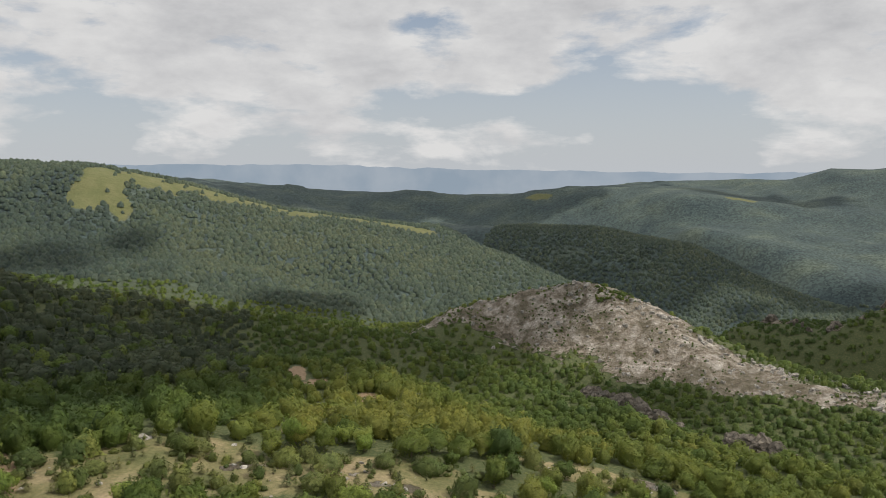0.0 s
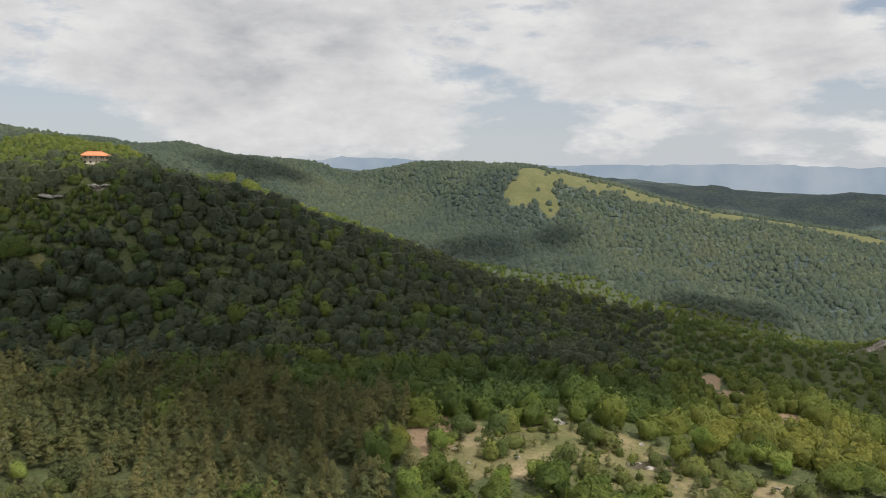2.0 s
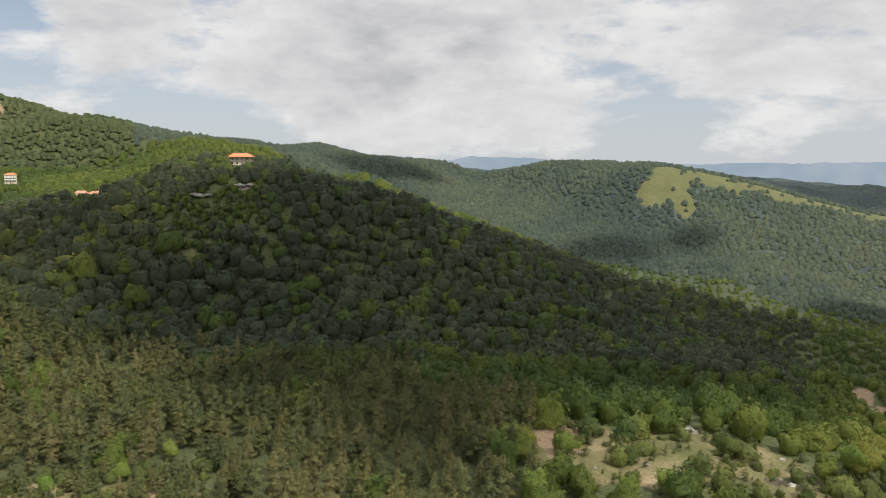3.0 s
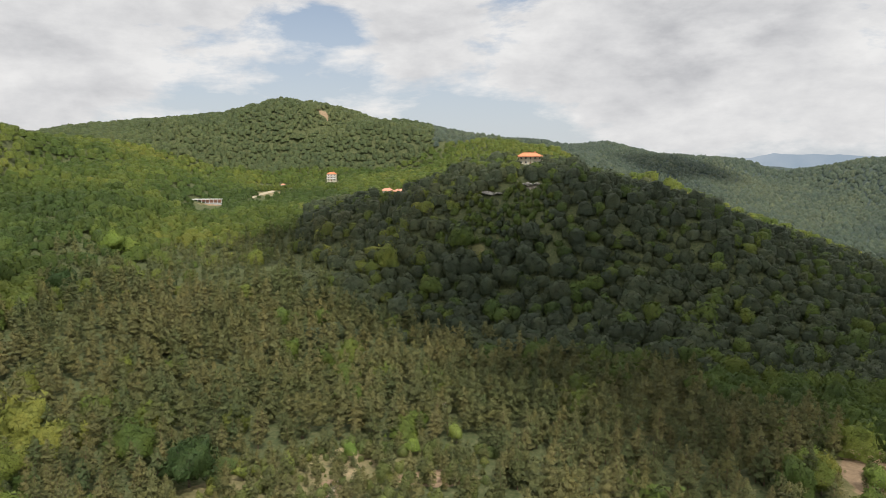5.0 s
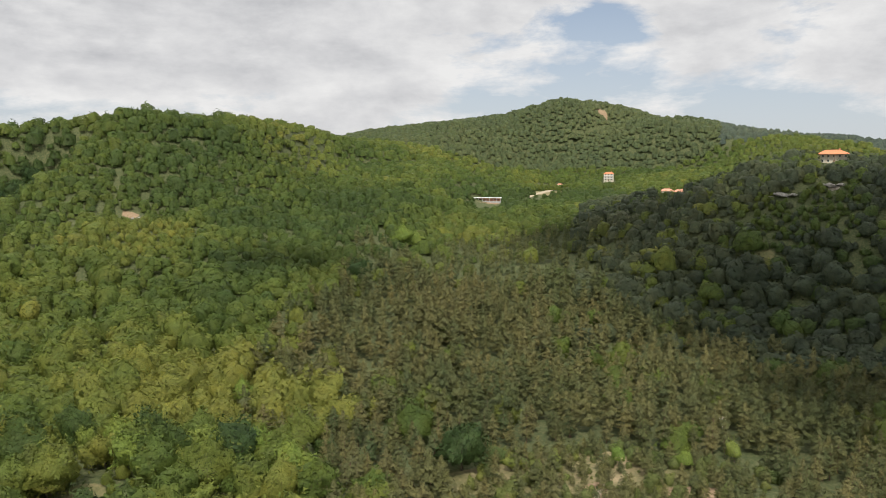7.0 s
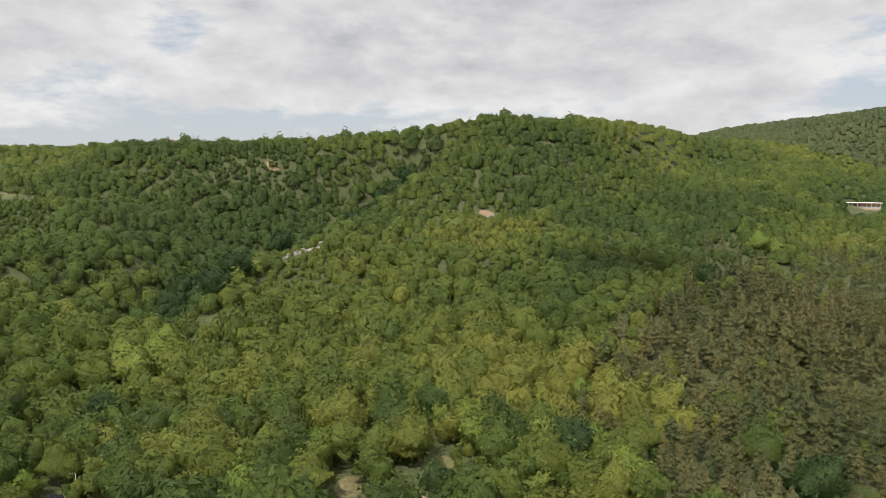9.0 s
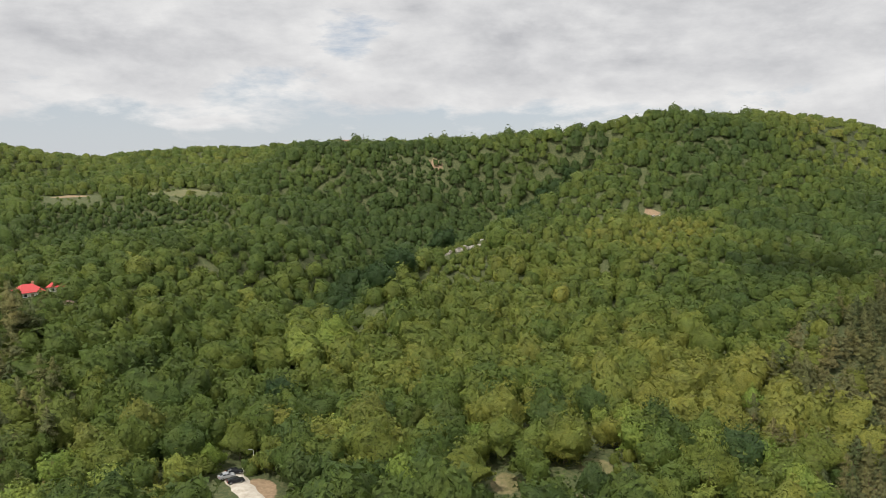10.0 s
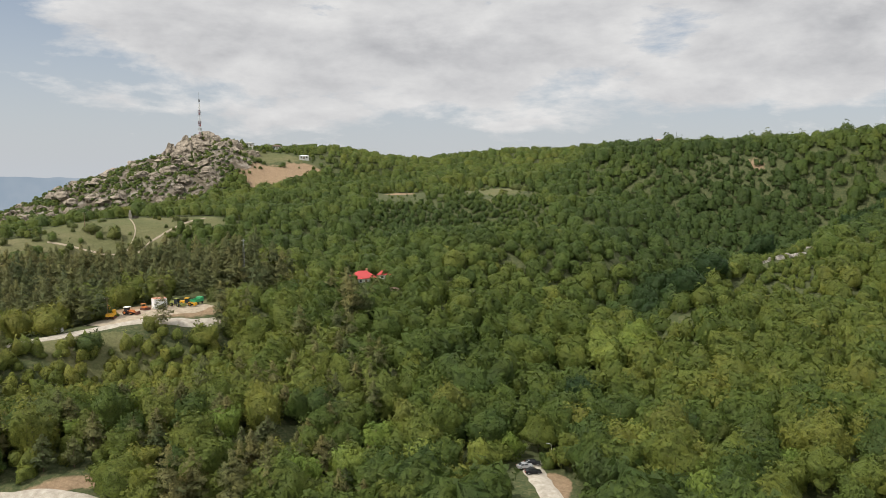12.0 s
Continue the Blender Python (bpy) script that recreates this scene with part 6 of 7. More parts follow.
def build_car(label, paint, a, d, turn):
    t = thing("car", label, "car", "parked cars")
    L, W = 4.4, 1.76
    # side profile swept across: bonnet, cabin and tail rounded in plan
    prof = [(-2.2, 0.42), (-2.18, 0.72), (-1.95, 0.86), (-1.15, 0.95), (-0.45, 1.44), (0.95, 1.46), (1.75, 1.02), (2.12, 0.94), (2.2, 0.6), (2.16, 0.36)]
    vs, fs = [], []
    cols = (-1.0, -0.9, 0.0, 0.9, 1.0)
    for c in cols:
        for (x, z) in prof:
            tuck = 0.80 if z > 1.2 else (0.93 if z > 0.9 else 1.0)
            zz = z - (0.06 if abs(c) == 1.0 else 0.0)
            vs.append((x * (0.97 if abs(c) == 1.0 else 1.0), c * W / 2 * tuck, zz))
    n = len(prof)
    for j in range(len(cols) - 1):
        for k in range(n - 1):
            fs.append((j * n + k, j * n + k + 1, (j + 1) * n + k + 1, (j + 1) * n + k))
        fs.append((j * n + n - 1, j * n, (j + 1) * n, (j + 1) * n + n - 1))
    side = lambda j: [(j * n + 0, j * n + 1, j * n + 8, j * n + 9), (j * n + 1, j * n + 2, j * n + 7, j * n + 8), (j * n + 2, j * n + 3, j * n + 6, j * n + 7), (j * n + 3, j * n + 4, j * n + 5, j * n + 6)]
    fs += side(0) + [f[::-1] for f in side(len(cols) - 1)]
    body = part("body", mesh_from("body", np.array(vs), np.array(fs), paint, False), t)
    add_part("windscreen", [(np.array([(-1.10, -0.62, 1.0), (-1.10, 0.62, 1.0), (-0.50, 0.60, 1.43), (-0.50, -0.60, 1.43)]) + [-0.02, 0, 0.02], np.array([(0, 1, 2, 3)]))], M_GLASS, body)
    add_part("rear_window", [(np.array([(1.68, 0.6, 1.08), (1.68, -0.6, 1.08), (1.0, -0.58, 1.45), (1.0, 0.58, 1.45)]) + [0.02, 0, 0.02], np.array([(0, 1, 2, 3)]))], M_GLASS, body)
    for sy in (-1, 1):
        y = sy * W / 2
        add_part("side_window", [box(-0.75, 0.25, min(y * 0.9, y * 0.86), max(y * 0.9, y * 0.86), 1.0, 1.36, 0.18, 0), box(0.32, 1.35, min(y * 0.9, y * 0.86), max(y * 0.9, y * 0.86), 1.0, 1.36, 0.14, 0)], M_GLASS, body)
        add_part("headlight", [box(-2.24, -2.08, y * 0.72 - 0.16, y * 0.72 + 0.16, 0.62, 0.78, 0.02, 0.02)], M_LAMP, body)
        add_part("tail_light", [box(2.1, 2.24, y * 0.8 - 0.12, y * 0.8 + 0.12, 0.72, 0.92)], M_TAIL, body)
        add_part("mirror", [box(-0.85, -0.68, y * 1.0 - 0.1 + sy * 0.1, y * 1.0 + 0.1 + sy * 0.1, 0.98, 1.14, 0.03, 0.03)], paint, body)
        for x in (-1.35, 1.33):
            v, f = disc(0, 0, 0, 0.33, 0.11)
            wheel = part("wheel", mesh_from("wheel", v[:, [1, 0, 2]] + [x, y * 0.9, 0.33], f[:, ::-1], M_RUBBER, True), t)
            v, f = disc(0, 0, 0, 0.21, 0.02)
            part("rim", mesh_from("rim", v[:, [1, 0, 2]] + [x, y * 0.9 + sy * 0.12, 0.33], f[:, ::-1], M_STEEL, True), wheel)
    return stand(t, a, d, turn, 0.42)


build_car("black hatchback parked on the gravel forest car park", M_BLACKCAR, 137.25, 197, 192)
build_car("silver car parked beside a black hatchback", M_SILVERCAR, 137.9, 201, 200)
build_car("dark car parked in the shade under trees", M_BLACKCAR, 137.3, 204, 185)


def build_machines():
    # yellow excavator, boom raised
    e = thing("excavator", "yellow crawler excavator with its boom raised on the gravel yard", "excavator")
    for sx in (-1, 1):
        tr = add_part("track", [box(sx * 1.2 - 0.32, sx * 1.2 + 0.32, -1.9, 1.9, 0.0, 0.85, 0.0, 0.35)], M_RUST, e)
        add_part("track_frame", [box(sx * 0.85 - 0.06, sx * 0.85 + 0.06, -1.3, 1.3, 0.3, 0.6)], M_YELLOW, tr)
    add_part("undercarriage", [box(-0.85, 0.85, -0.8, 0.8, 0.3, 0.95)], M_RUST, e)
    up = add_part("upper_body", [box(-1.3, 1.3, -1.3, 2.0, 0.95, 2.0, 0.05, 0.1)], M_YELLOW, e)
    add_part("counterweight", [box(-1.25, 1.25, 2.0, 2.6, 1.0, 1.9, 0.1, 0.15)], M_YELLOW, up)
    cab = add_part("cab", [box(-1.25, -0.25, -1.25, 0.3, 2.0, 3.1, 0.08, 0.12)], M_YELLOW, e)
    add_part("cab_window", [box(-1.2, -0.3, -1.29, -1.19, 2.15, 2.95)], M_GLASS, cab)
    add_part("boom", [tube([(0.3, -1.0, 1.8), (1.4, -1.6, 4.2), (2.6, -1.8, 5.0)], (0.32, 0.34, 0.22), 6)], M_YELLOW, e)
    add_part("stick", [tube([(2.6, -1.8, 5.0), (3.6, -2.0, 3.0)], (0.22, 0.15), 6)], M_YELLOW, e)
    add_part("bucket", [box(3.2, 4.1, -2.5, -1.5, 2.1, 3.0, 0.2, 0.1)], M_RUST, e)
    e.matrix_basis = pose(0, 0, 0)
    stand(e, 168.05, 292, 160, 0.32)
    # tractor loader
    t = thing("tractor_loader", "worn red and orange tractor loader with a white cab roof", "tractor")
    hull = add_part("engine_hood", [box(-0.55, 0.55, -2.2, -0.3, 0.9, 1.7, 0.1, 0.05)], M_ORANGE, t)
    add_part("exhaust", [bar((0.3, -1.2, 1.7), (0.3, -1.2, 2.5), 0.06)], M_RUST, hull)
    cab = add_part("cab", [box(-0.8, 0.8, -0.3, 1.3, 1.0, 2.6, 0.1, 0.1)], M_GLASS, t)
    add_part("cab_roof", [box(-0.95, 0.95, -0.5, 1.5, 2.6, 2.85, 0.05, 0.05)], M_WHITE, cab)
    add_part("chassis", [box(-0.6, 0.6, -2.1, 1.4, 0.6, 0.95)], M_RUST, t)
    add_part("loader_bucket", [box(-1.3, 1.3, -4.0, -3.1, 0.2, 1.2, 0.0, 0.25)], M_RUST, t)
    for sx in (-1, 1):
        add_part("loader_arm", [bar((sx * 0.75, 0.0, 1.5), (sx * 0.75, -3.1, 0.8), 0.11)], M_ORANGE, t)
        for y, r in ((-1.6, 0.55), (0.9, 0.8)):
            wh = add_part("wheel", [disc(sx * 0.95, y, r, r, 0.25)], M_RUBBER, t, smooth=True)
            add_part("rim", [disc(sx * 1.2, y, r, r * 0.5, 0.03)], M_ORANGE, wh, smooth=True)
    stand(t, 166.95, 294, 60, 0.32)
    # small bulldozer
    b = thing("bulldozer", "small orange bulldozer parked on gravel", "bulldozer")
    for sx in (-1, 1):
        add_part("track", [box(sx * 0.8 - 0.25, sx * 0.8 + 0.25, -1.3, 1.3, 0.0, 0.75, 0.0, 0.3)], M_RUST, b)
    add_part("body", [box(-0.6, 0.6, -1.2, 1.0, 0.4, 1.3, 0.05, 0.1)], M_ORANGE, b)
    add_part("seat", [box(-0.4, 0.4, 0.3, 0.9, 1.3, 1.8, 0.05, 0.05)], M_RUBBER, b)
    add_part("canopy", [box(-0.7, 0.7, -0.1, 1.1, 2.15, 2.27, 0.05, 0.05)], M_ORANGE, b)
    for x in (-0.6, 0.6):
        for y in (0.0, 1.0):
            add_part("canopy_post", [bar((x, y, 1.2), (x, y, 2.15), 0.05)], M_ORANGE, b)
    add_part("blade", [box(-1.3, 1.3, -1.95, -1.75, 0.1, 1.0, 0.0, 0.04)], M_RUST, b)
    stand(b, 165.9, 298, 40, 0.32)
    # white site container
    c = thing("site_container", "white site container standing on the gravel yard", "container")
    add_part("body", [box(-2.3, 2.3, -1.7, 1.7, 0.15, 3.7)], M_WHITE, c)
    add_part("roof", [box(-2.35, 2.35, -1.75, 1.75, 3.7, 3.85, 0.1, 0.1)], M_PINKTILE, c, "pale pink roof sheet")
    for k in range(15):
        x = -2.1 + 0.3 * k
        add_part("rib", [box(x - 0.05, x + 0.05, -1.75, -1.7, 0.2, 3.65)], M_WHITE, c)
    add_part("door", [box(1.2, 2.1, -1.79, -1.755, 0.25, 2.3)], M_GREYWALL, c)
    stand(c, 164.9, 299, 18, 0.32)
    # olive machine and wheel loader
    for nm, lab, cat, paint, a, d, turn in (("grader", "olive road grader with open engine bay", "grader", M_OLIVE, 163.75, 303, 50), ("wheel_loader", "yellow wheel loader parked on gravel", "loader", M_YELLOW, 163.05, 304, 70)):
        m = thing(nm, lab, cat)
        add_part("rear_hood", [box(-0.8, 0.8, 0.6, 2.6, 1.0, 2.0, 0.08, 0.1)], paint, m)
        add_part("chassis", [box(-0.5, 0.5, -2.2, 2.4, 0.7, 1.05)], paint, m)
        cab = add_part("cab", [box(-0.75, 0.75, -0.8, 0.6, 1.05, 2.9, 0.1, 0.12)], M_GLASS, m)
        add_part("cab_roof", [box(-0.85, 0.85, -0.9, 0.7, 2.9, 3.1, 0.06, 0.06)], paint, cab)
        add_part("bucket", [box(-1.3, 1.3, -3.7, -2.9, 0.3, 1.3, 0.0, 0.25)], paint, m)
        for sx in (-1, 1):
            add_part("lift_arm", [bar((sx * 0.6, -0.8, 1.4), (sx * 0.6, -3.0, 0.9), 0.14)], paint, m)
            for y in (-1.5, 1.6):
                wh = add_part("wheel", [disc(sx * 1.0, y, 0.7, 0.7, 0.26)], M_RUBBER, m, smooth=True)
                add_part("rim", [disc(sx * 1.27, y, 0.7, 0.35, 0.03)], paint, wh, smooth=True)
        stand(m, a, d, turn, 0.32)
    # green tipper truck
    k = thing("tipper_truck", "green tipper truck at the end of the yard", "truck")
    cab = add_part("cab", [box(-1.2, 1.2, -3.1, -1.5, 0.9, 2.7, 0.06, 0.12)], M_GREEN, k)
    add_part("windscreen", [box(-1.05, 1.05, -3.13, -3.02, 1.75, 2.5)], M_GLASS, cab)
    for sx in (-1, 1):
        add_part("headlight", [box(sx * 0.85 - 0.15, sx * 0.85 + 0.15, -3.16, -3.1, 1.0, 1.25)], M_LAMP, cab)
    add_part("chassis", [box(-0.5, 0.5, -2.8, 3.0, 0.6, 0.9)], M_RUST, k)
    add_part("tipper_body", [box(-1.25, 1.25, -1.3, 3.1, 1.0, 1.15), box(-1.25, -1.15, -1.3, 3.1, 1.15, 2.2), box(1.15, 1.25, -1.3, 3.1, 1.15, 2.2), box(-1.15, 1.15, -1.3, -1.2, 1.15, 2.5), box(-1.15, 1.15, 3.0, 3.1, 1.15, 2.2)], M_GREEN, k)
    for sx in (-1, 1):
        for y in (-2.2, 1.2, 2.3):
            add_part("wheel", [disc(sx * 1.05, y, 0.5, 0.5, 0.17)], M_RUBBER, k, smooth=True)
    stand(k, 162.35, 308, 150, 0.32)
    # trailer on the track
    w = thing("trailer", "small grey box trailer beside the gravel track", "trailer")
    add_part("body", [box(-1.0, 1.0, -1.3, 1.3, 0.6, 1.9, 0.05, 0.1)], M_GREYWALL, w)
    add_part("drawbar", [bar((0, -1.3, 0.65), (0, -2.2, 0.5), 0.06)], M_STEEL, w)
    for sx in (-1, 1):
        add_part("wheel", [disc(sx * 0.95, 0.1, 0.36, 0.36, 0.12)], M_RUBBER, w, smooth=True)
    stand(w, 171.4, 277, 70, 0.2)
    s = thing("site_sign", "small brown notice board on two posts", "sign")
    add_part("board", [box(-0.8, 0.8, -0.05, 0.05, 0.9, 2.0)], M_WOOD, s)
    for x in (-0.6, 0.6):
        add_part("post", [box(x - 0.05, x + 0.05, 0.052, 0.14, -0.4, 2.0)], M_WOOD, s)
    stand(s, 160.7, 318)


build_machines()


def build_monument():
    t = thing("stone_monument", "pale stone monument with a low wall on the meadow", "monument")
    add_part("pillar", [box(-0.9, 0.9, -0.7, 0.7, -1.0, 1.2, 0.15, 0.1), box(-1.1, 1.1, -0.55, 0.55, 1.2, 4.6, 0.3, 0.1), box(-0.6, 0.6, -0.4, 0.4, 4.6, 6.4, 0.3, 0.2)], M_GRAVEL, t)
    add_part("wall", [box(0.9, 6.5, -0.3, 0.3, -1.0, 2.3, 0.9, 0.05)], M_DARKCRAG, t)
    add_part("step", [box(-2.0, 2.0, -2.0, -0.7, -1.0, 0.25)], M_ROCK, t)
    stand(t, 166.6, 481, 10, 0.0, 0.8)


build_monument()


# ---------------------------------------------------------------- roads and tracks
def build_road(name, label, pts, width, material, lift=0.4):
    """A track laid on the ground along a few survey points (bearing, distance)."""
    p = [Vector((*bearing(a, d), 0)) for a, d in pts]
    line = []
    for i in range(len(p) - 1):
        p0, p1, p2, p3 = p[max(i - 1, 0)], p[i], p[i + 1], p[min(i + 2, len(p) - 1)]
        n = max(2, int((p2 - p1).length / 2.0))
        for k in range(n):
            t = k / n
            line.append(0.5 * ((2 * p1) + (p2 - p0) * t + (2 * p0 - 5 * p1 + 4 * p2 - p3) * t * t + (3 * p1 - p0 - 3 * p2 + p3) * t ** 3))
    line.append(p[-1])
    rng = np.random.RandomState(len(line))
    vs, fs, cols = [], [], 5
    for i, c in enumerate(line):
        d = line[min(i + 1, len(line) - 1)] - line[max(i - 1, 0)]
        s = Vector((d.y, -d.x, 0)).normalized()
        half = width / 2 * (1 + rng.uniform(-0.12, 0.12))
        for k in range(cols):
            q = c + s * half * (k / (cols - 1) * 2 - 1)
            edge = k in (0, cols - 1)
            vs.append((q.x, q.y, float(height(q.x, q.y)) + (0.02 if edge else lift)))
    for i in range(len(line) - 1):
        for k in range(cols - 1):
            a = i * cols + k
            fs.append((a, a + cols, a + cols + 1, a + 1))
    tagged(new(name, mesh_from(name, np.array(vs), np.array(fs), material, True)), label, "road", kind="structure")


build_road("road", "pale gravel forest road into the car park", ((134.6, 172), (135.9, 184), (136.7, 193), (137.2, 200), (137.5, 207)), 5.6, M_GRAVEL)
build_road("road", "pale gravel track along the machine yard", ((176.5, 268), (173.6, 270), (171, 274), (169, 279), (166.8, 284), (164.5, 286), (162.3, 288), (160.8, 292)), 4.6, M_GRAVEL)
build_road("pavement", "trampled gravel machine yard", ((169.2, 284), (167.2, 292), (165.2, 296), (163.4, 300), (162.2, 309)), 13.0, M_PATH, 0.3)
build_road("road", "gravel road at the foot of the wood", ((181, 199), (177.5, 195), (174.8, 192.5), (172, 189), (170.0, 185), (168, 180)), 4.6, M_GRAVEL)
build_road("road", "asphalt valley road with pale verge", ((77.6, 790), (76.8, 825), (76.0, 857), (75.2, 905), (74.6, 940)), 8.0, M_PATH)
build_road("path", "worn footpath crossing the meadow", ((171.8, 440), (169.2, 434), (166.6, 430), (165.2, 444), (163.4, 462), (161.6, 476)), 1.2, M_PATH)
build_road("path", "worn footpath up to the monument", ((166.9, 434), (166.3, 452), (166.6, 478)), 0.7, M_PATH)
build_road("path", "sandy path between young pines", ((71.4, 176), (72.1, 186), (71.3, 197)), 1.3, M_PATH)
build_road("path", "sandy track through grass", ((111.5, 178), (110, 184), (108, 190), (106.6, 197)), 2.4, M_PATH)


# ---------------------------------------------------------------- rocks
def rock_mesh(seed, cuts, sharp=0.24, tall=0.8):
    rng = np.random.RandomState(seed)
    v, f = cube_ball(cuts)
    # flat fracture planes cut the lump
    for _ in range(20):
        n = unit(rng.normal(size=3))
        lim = rng.uniform(0.50, 0.90)
        over = np.maximum(0, v @ n - lim)
        v = v - over[:, None] * n
    for i in range(len(v)):
        p = Vector(v[i] * 2.2) + Vector((seed * 3.1, 0, 0))
        v[i] = v[i] * (1 + sharp * noise.noise(p) + sharp * 0.5 * noise.noise(p * 2.7))
    return v * [1, 0.85, tall], f


def build_rocks():
    rng = np.random.RandomState(77)

    def lay(name, label, cat, group, material, spots, seeds, cuts, tall=0.8, sink=0.35):
        meshes = [mesh_from(name, *rock_mesh(s, cuts, 0.24, tall), material) for s in seeds]
        for a, d, size in spots:
            x, y = bearing(a, d)
            ob = thing(name, label, cat, group, data=meshes[rng.randint(len(meshes))])
            sc = Matrix.Diagonal((size * rng.uniform(0.8, 1.3), size * rng.uniform(0.8, 1.2), size * rng.uniform(0.7, 1.15), 1))
            ob.matrix_basis = pose(x, y, float(height(x, y)) - sink * size * tall + size * tall * 0.35, rng.uniform(-10, 10), rng.uniform(-10, 10), rng.uniform(0, 360)) @ sc

    hill = []
    for _ in range(270):
        s = STONY[rng.randint(0, 8)]
        q, w = rng.rand() ** 0.5 * 1.05, rng.uniform(0, 2 * math.pi)
        hill.append((s[0] - math.degrees(q * math.cos(w) * s[2] / s[1]), s[1] + q * math.sin(w) * s[3], rng.uniform(0.7, 2.6) ** 1.25))
    for a, d in ((-7.1, 730), (-8.2, 724), (-9.3, 718), (-6.3, 732), (-13.4, 690), (-12.9, 693), (-20.8, 640), (-23.4, 621), (-27, 618), (-26.3, 620), (-5.0, 735), (-22.0, 630), (-18, 655), (-3.6, 741), (-4.2, 739), (-2.6, 743), (-5.8, 735), (-1.2, 742)):
        hill.append((a, d, rng.uniform(3.0, 5.0)))
    crest = ((-5.0, 735), (-9.2, 716), (-13.3, 688), (-17.0, 662), (-20.8, 638), (-23.4, 619), (-26.8, 618), (-29.0, 609))
    for (a0, d0), (a1, d1) in zip(crest, crest[1:]):
        for _ in range(13):
            t = rng.rand()
            hill.append((a0 + (a1 - a0) * t, d0 + (d1 - d0) * t + rng.uniform(-14, 3), rng.uniform(1.4, 4.2)))
    lay("boulder", "pale grey limestone boulder on the bare hill", "rock", "hill boulders", M_ROCK, hill, range(1, 8), 4)
    cliff = [(-9.6, 568, 11), (-10.6, 560, 13), (-11.6, 550, 13), (-12.6, 541, 12), (-13.4, 534, 12.5), (-14.3, 526, 12), (-15.2, 517, 11), (-16, 510, 8),
             (-19.6, 492, 10), (-20.6, 488, 12), (-21.6, 484, 11), (-22.6, 479, 10), (-24.0, 472, 7), (-26.2, 455, 8), (-17.8, 505, 3.5), (-22, 892, 9), (-21.6, 896, 7), (-29, 866, 8), (-26, 842, 6), (-25.6, 838, 6), (-23.3, 890, 8), (-24.3, 862, 6), (-25.8, 848, 6), (-30, 846, 7), (-27.5, 835, 6), (-23.8, 880, 5)]
    for a, d, size in cliff[:14]:
        for _ in range(3):
            cliff.append((a + rng.uniform(-0.5, 0.5), d + rng.uniform(-9, 3), size * rng.uniform(0.45, 0.85)))
    lay("crag", "dark weathered rock crag above the gorge wood", "rock", "gorge crags", M_DARKCRAG, cliff, range(11, 17), 7, 1.0, 0.25)
    top = [(161.9, 727, 9), (162.6, 724, 9), (161.2, 722, 9), (160.6, 724, 7), (162.2, 714, 8), (161.2, 712, 7), (163.2, 716, 7), (160.0, 716, 6), (163.6, 728, 6), (158.4, 715, 6), (157.9, 716, 5)]
    for _ in range(120):
        s = STONY[rng.randint(12, 20)]
        q, w = rng.rand() ** 0.5, rng.uniform(0, 2 * math.pi)
        top.append((s[0] - math.degrees(q * math.cos(w) * s[2] / s[1]), s[1] + q * math.sin(w) * s[3], rng.uniform(2.0, 4.6) ** 1.55))
    lay("summit_crag", "weathered tan granite crag on the rocky summit", "rock", "summit crags", M_CRAG, top, range(21, 28), 8, 0.62, 0.5)
    slabs = [(59.2, 463, 4.6), (59.9, 464, 5.2), (60.6, 463, 4.0), (58.6, 464, 3.6), (61.1, 462, 3.0), (56.9, 470, 5.0), (56.3, 471, 4.4), (57.4, 471, 3.6)]
    lay("rock_slab", "pale flat limestone slab among hillside trees", "rock", "hillside slabs", M_ROCK, slabs, (61, 62, 63), 5, 0.34, 0.3)
    # the great crag that carries the mast
    mx, my = bearing(161.8, 727)
    crown = float(height(mx, my))
    rock = [mesh_from("summit_crag", *rock_mesh(s, 14, 0.20, 1.0), M_CRAG) for s in (51, 52, 53, 54)]
    for k, (a, d, size, drop) in enumerate(((161.9, 719, 15, 0.5), (160.9, 717, 14, 3), (162.9, 717, 13, 4), (160.0, 717, 12, 7), (161.8, 708, 16, 11), (162.9, 706, 13, 13), (160.6, 707, 15, 13), (163.9, 716, 10, 9), (159.1, 716, 10, 10), (158.2, 712, 9, 13), (161.2, 700, 14, 20), (159.6, 702, 12, 19), (163.4, 699, 12, 21))):
        x, y = bearing(a, d)
        ob = thing("summit_crag", "great bulging tan granite crag below the mast", "rock", "summit crags", data=rock[k % 4])
        ob.matrix_basis = pose(x, y, crown - drop - size * 0.85, rng.uniform(-8, 8), rng.uniform(-8, 8), rng.uniform(0, 360)) @ Matrix.Diagonal((size, size, size * 1.15, 1))
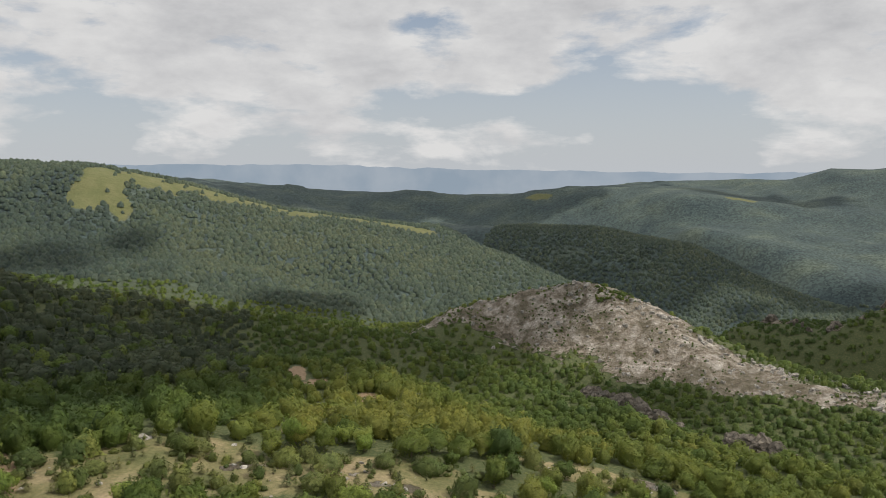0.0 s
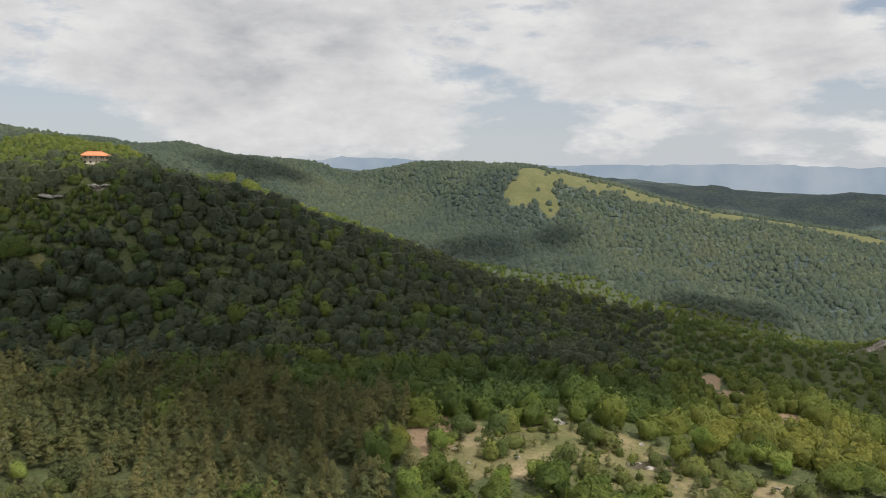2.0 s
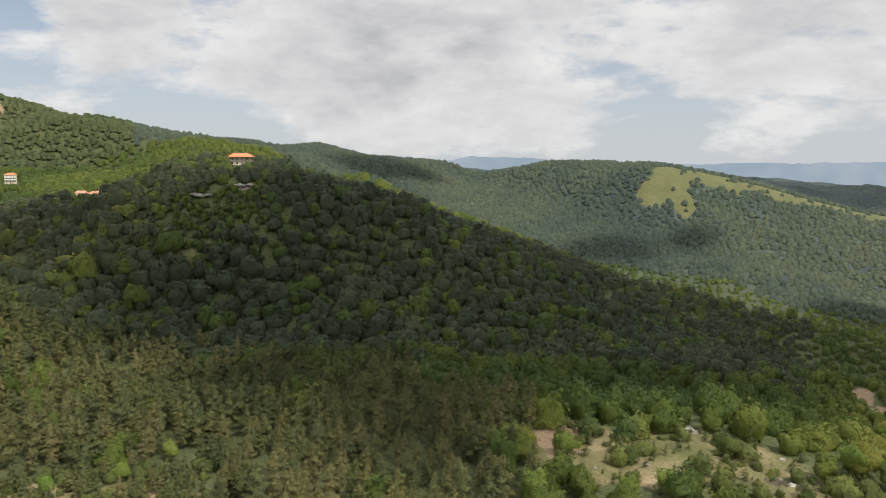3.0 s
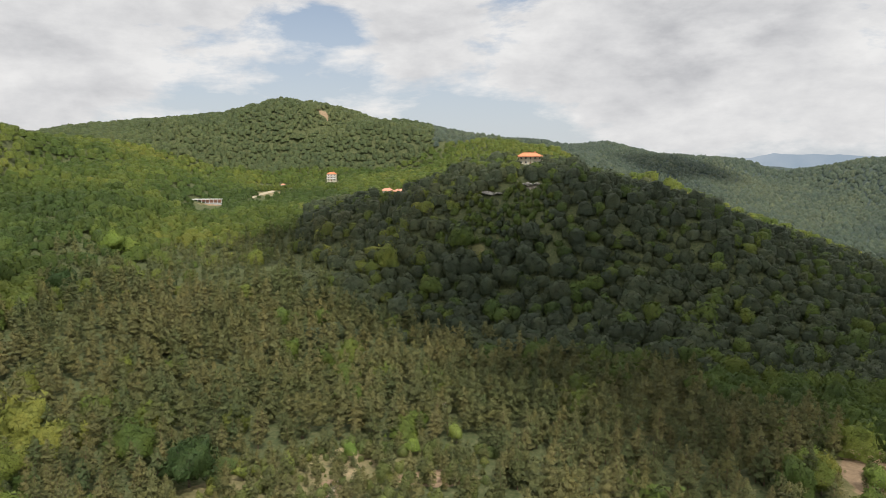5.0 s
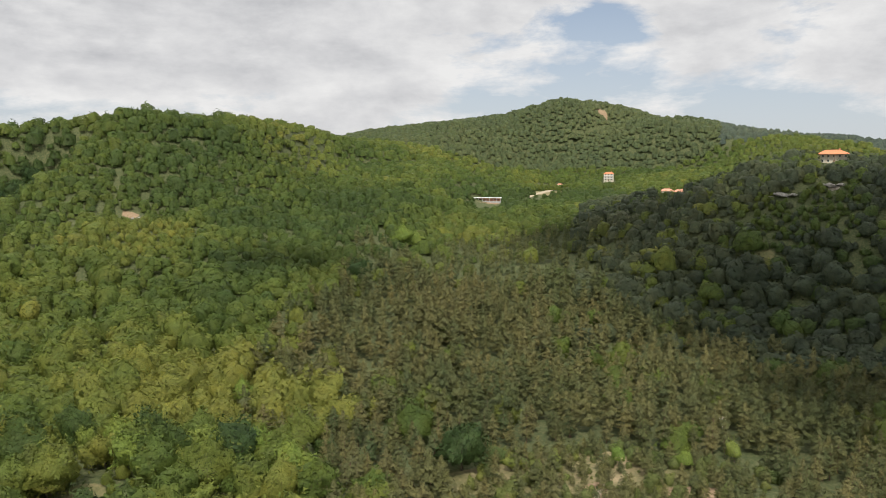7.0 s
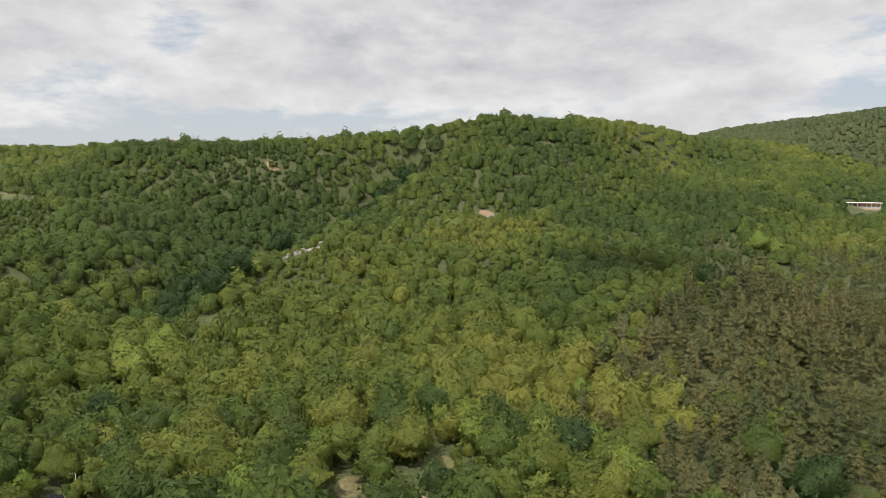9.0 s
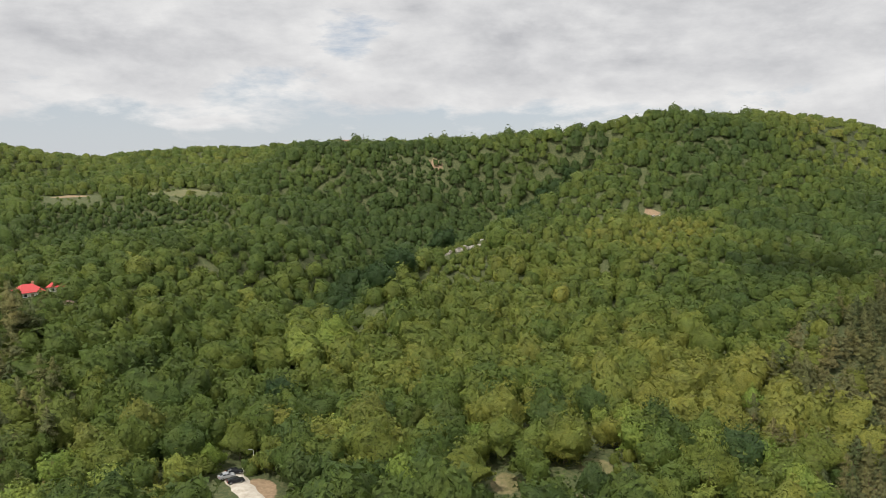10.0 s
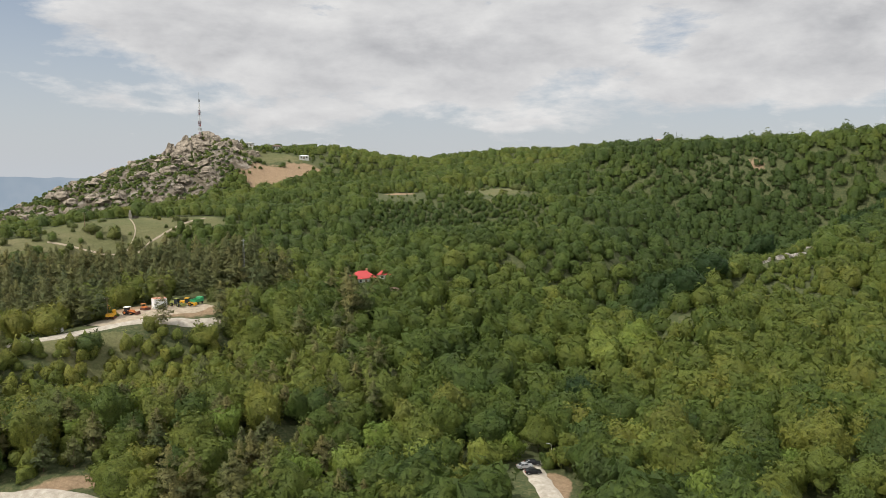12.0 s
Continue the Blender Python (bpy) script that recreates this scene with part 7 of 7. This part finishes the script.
    near = [(23.8, 233, 2.2), (24.3, 234, 1.5), (23.3, 232, 1.3), (16.8, 208, 1.4), (16.0, 207, 1.0), (17.5, 210, 1.1), (5.4, 192, 1.5), (4.6, 191, 1.1), (6.2, 193, 0.8), (-14.5, 227, 1.8), (-13.6, 226, 1.2), (-15.2, 228, 1.0), (11, 200, 0.7),
            (7.6, 308, 2.2), (7.0, 305, 1.8), (118.6, 430, 3.4), (119.1, 427, 4.2), (119.7, 424, 4.6), (120.3, 420, 4.2), (120.9, 417, 3.6), (121.4, 413, 3.0), (122.6, 402, 4.4), (122.9, 399, 3.4), (118.4, 467, 3.2), (118.9, 465, 2.6), (119.5, 463, 3.4), (120.2, 460, 3.0), (120.8, 457, 2.6), (121.4, 455, 2.2), (106, 511, 2.0), (105.6, 513, 1.5), (120.3, 466, 2.2), (118.6, 458, 2.0), (119.4, 462, 1.6), (121.6, 468, 2.4), (123.4, 462, 3.4), (123.9, 460, 3.0), (124.3, 456, 3.2), (53.4, 512, 3.0), (53.0, 510, 2.4)]
    for _ in range(60):
        s = OPEN[rng.randint(0, 5)]
        q, w = rng.rand() ** 0.5, rng.uniform(0, 2 * math.pi)
        near.append((s[1] - math.degrees(q * math.cos(w) * s[3] / s[2]), s[2] + q * math.sin(w) * s[4], rng.uniform(0.35, 1.2) ** 1.3))
    lay("stone", "pale limestone rock lying in dry grass", "rock", "clearing rocks", M_ROCK, near, range(31, 36), 4, 0.6, 0.3)


build_rocks()


def build_dead_trees():
    for a, d, h, seed in ((63.2, 248, 7.5, 1), (8.4, 262, 6.5, 2), (135.0, 300, 7.0, 3), (90.5, 195, 5.5, 4)):
        rng = np.random.RandomState(300 + seed)
        t = thing("dead_tree", "bare bleached dead tree among living ones", "tree")
        part("trunk", mesh_from("trunk", *tube([(0, 0, -0.5), (0.15, 0, h * 0.5), (0.05, 0.1, h)], (0.2, 0.14, 0.04)), M_DEADWOOD), t)
        for k in range(9):
            w, z = rng.uniform(0, 2 * math.pi), h * rng.uniform(0.35, 0.9)
            ln = rng.uniform(1.2, 2.6)
            tip = (math.cos(w) * ln, math.sin(w) * ln, z + ln * rng.uniform(0.3, 0.8))
            mid = (tip[0] * 0.5, tip[1] * 0.5, (z + tip[2]) / 2 - 0.1)
            part("branch", mesh_from("branch", *tube([(0.1, 0, z), mid, tip], (0.08, 0.055, 0.02), 5), M_DEADWOOD), t)
        stand(t, a, d)


build_dead_trees()
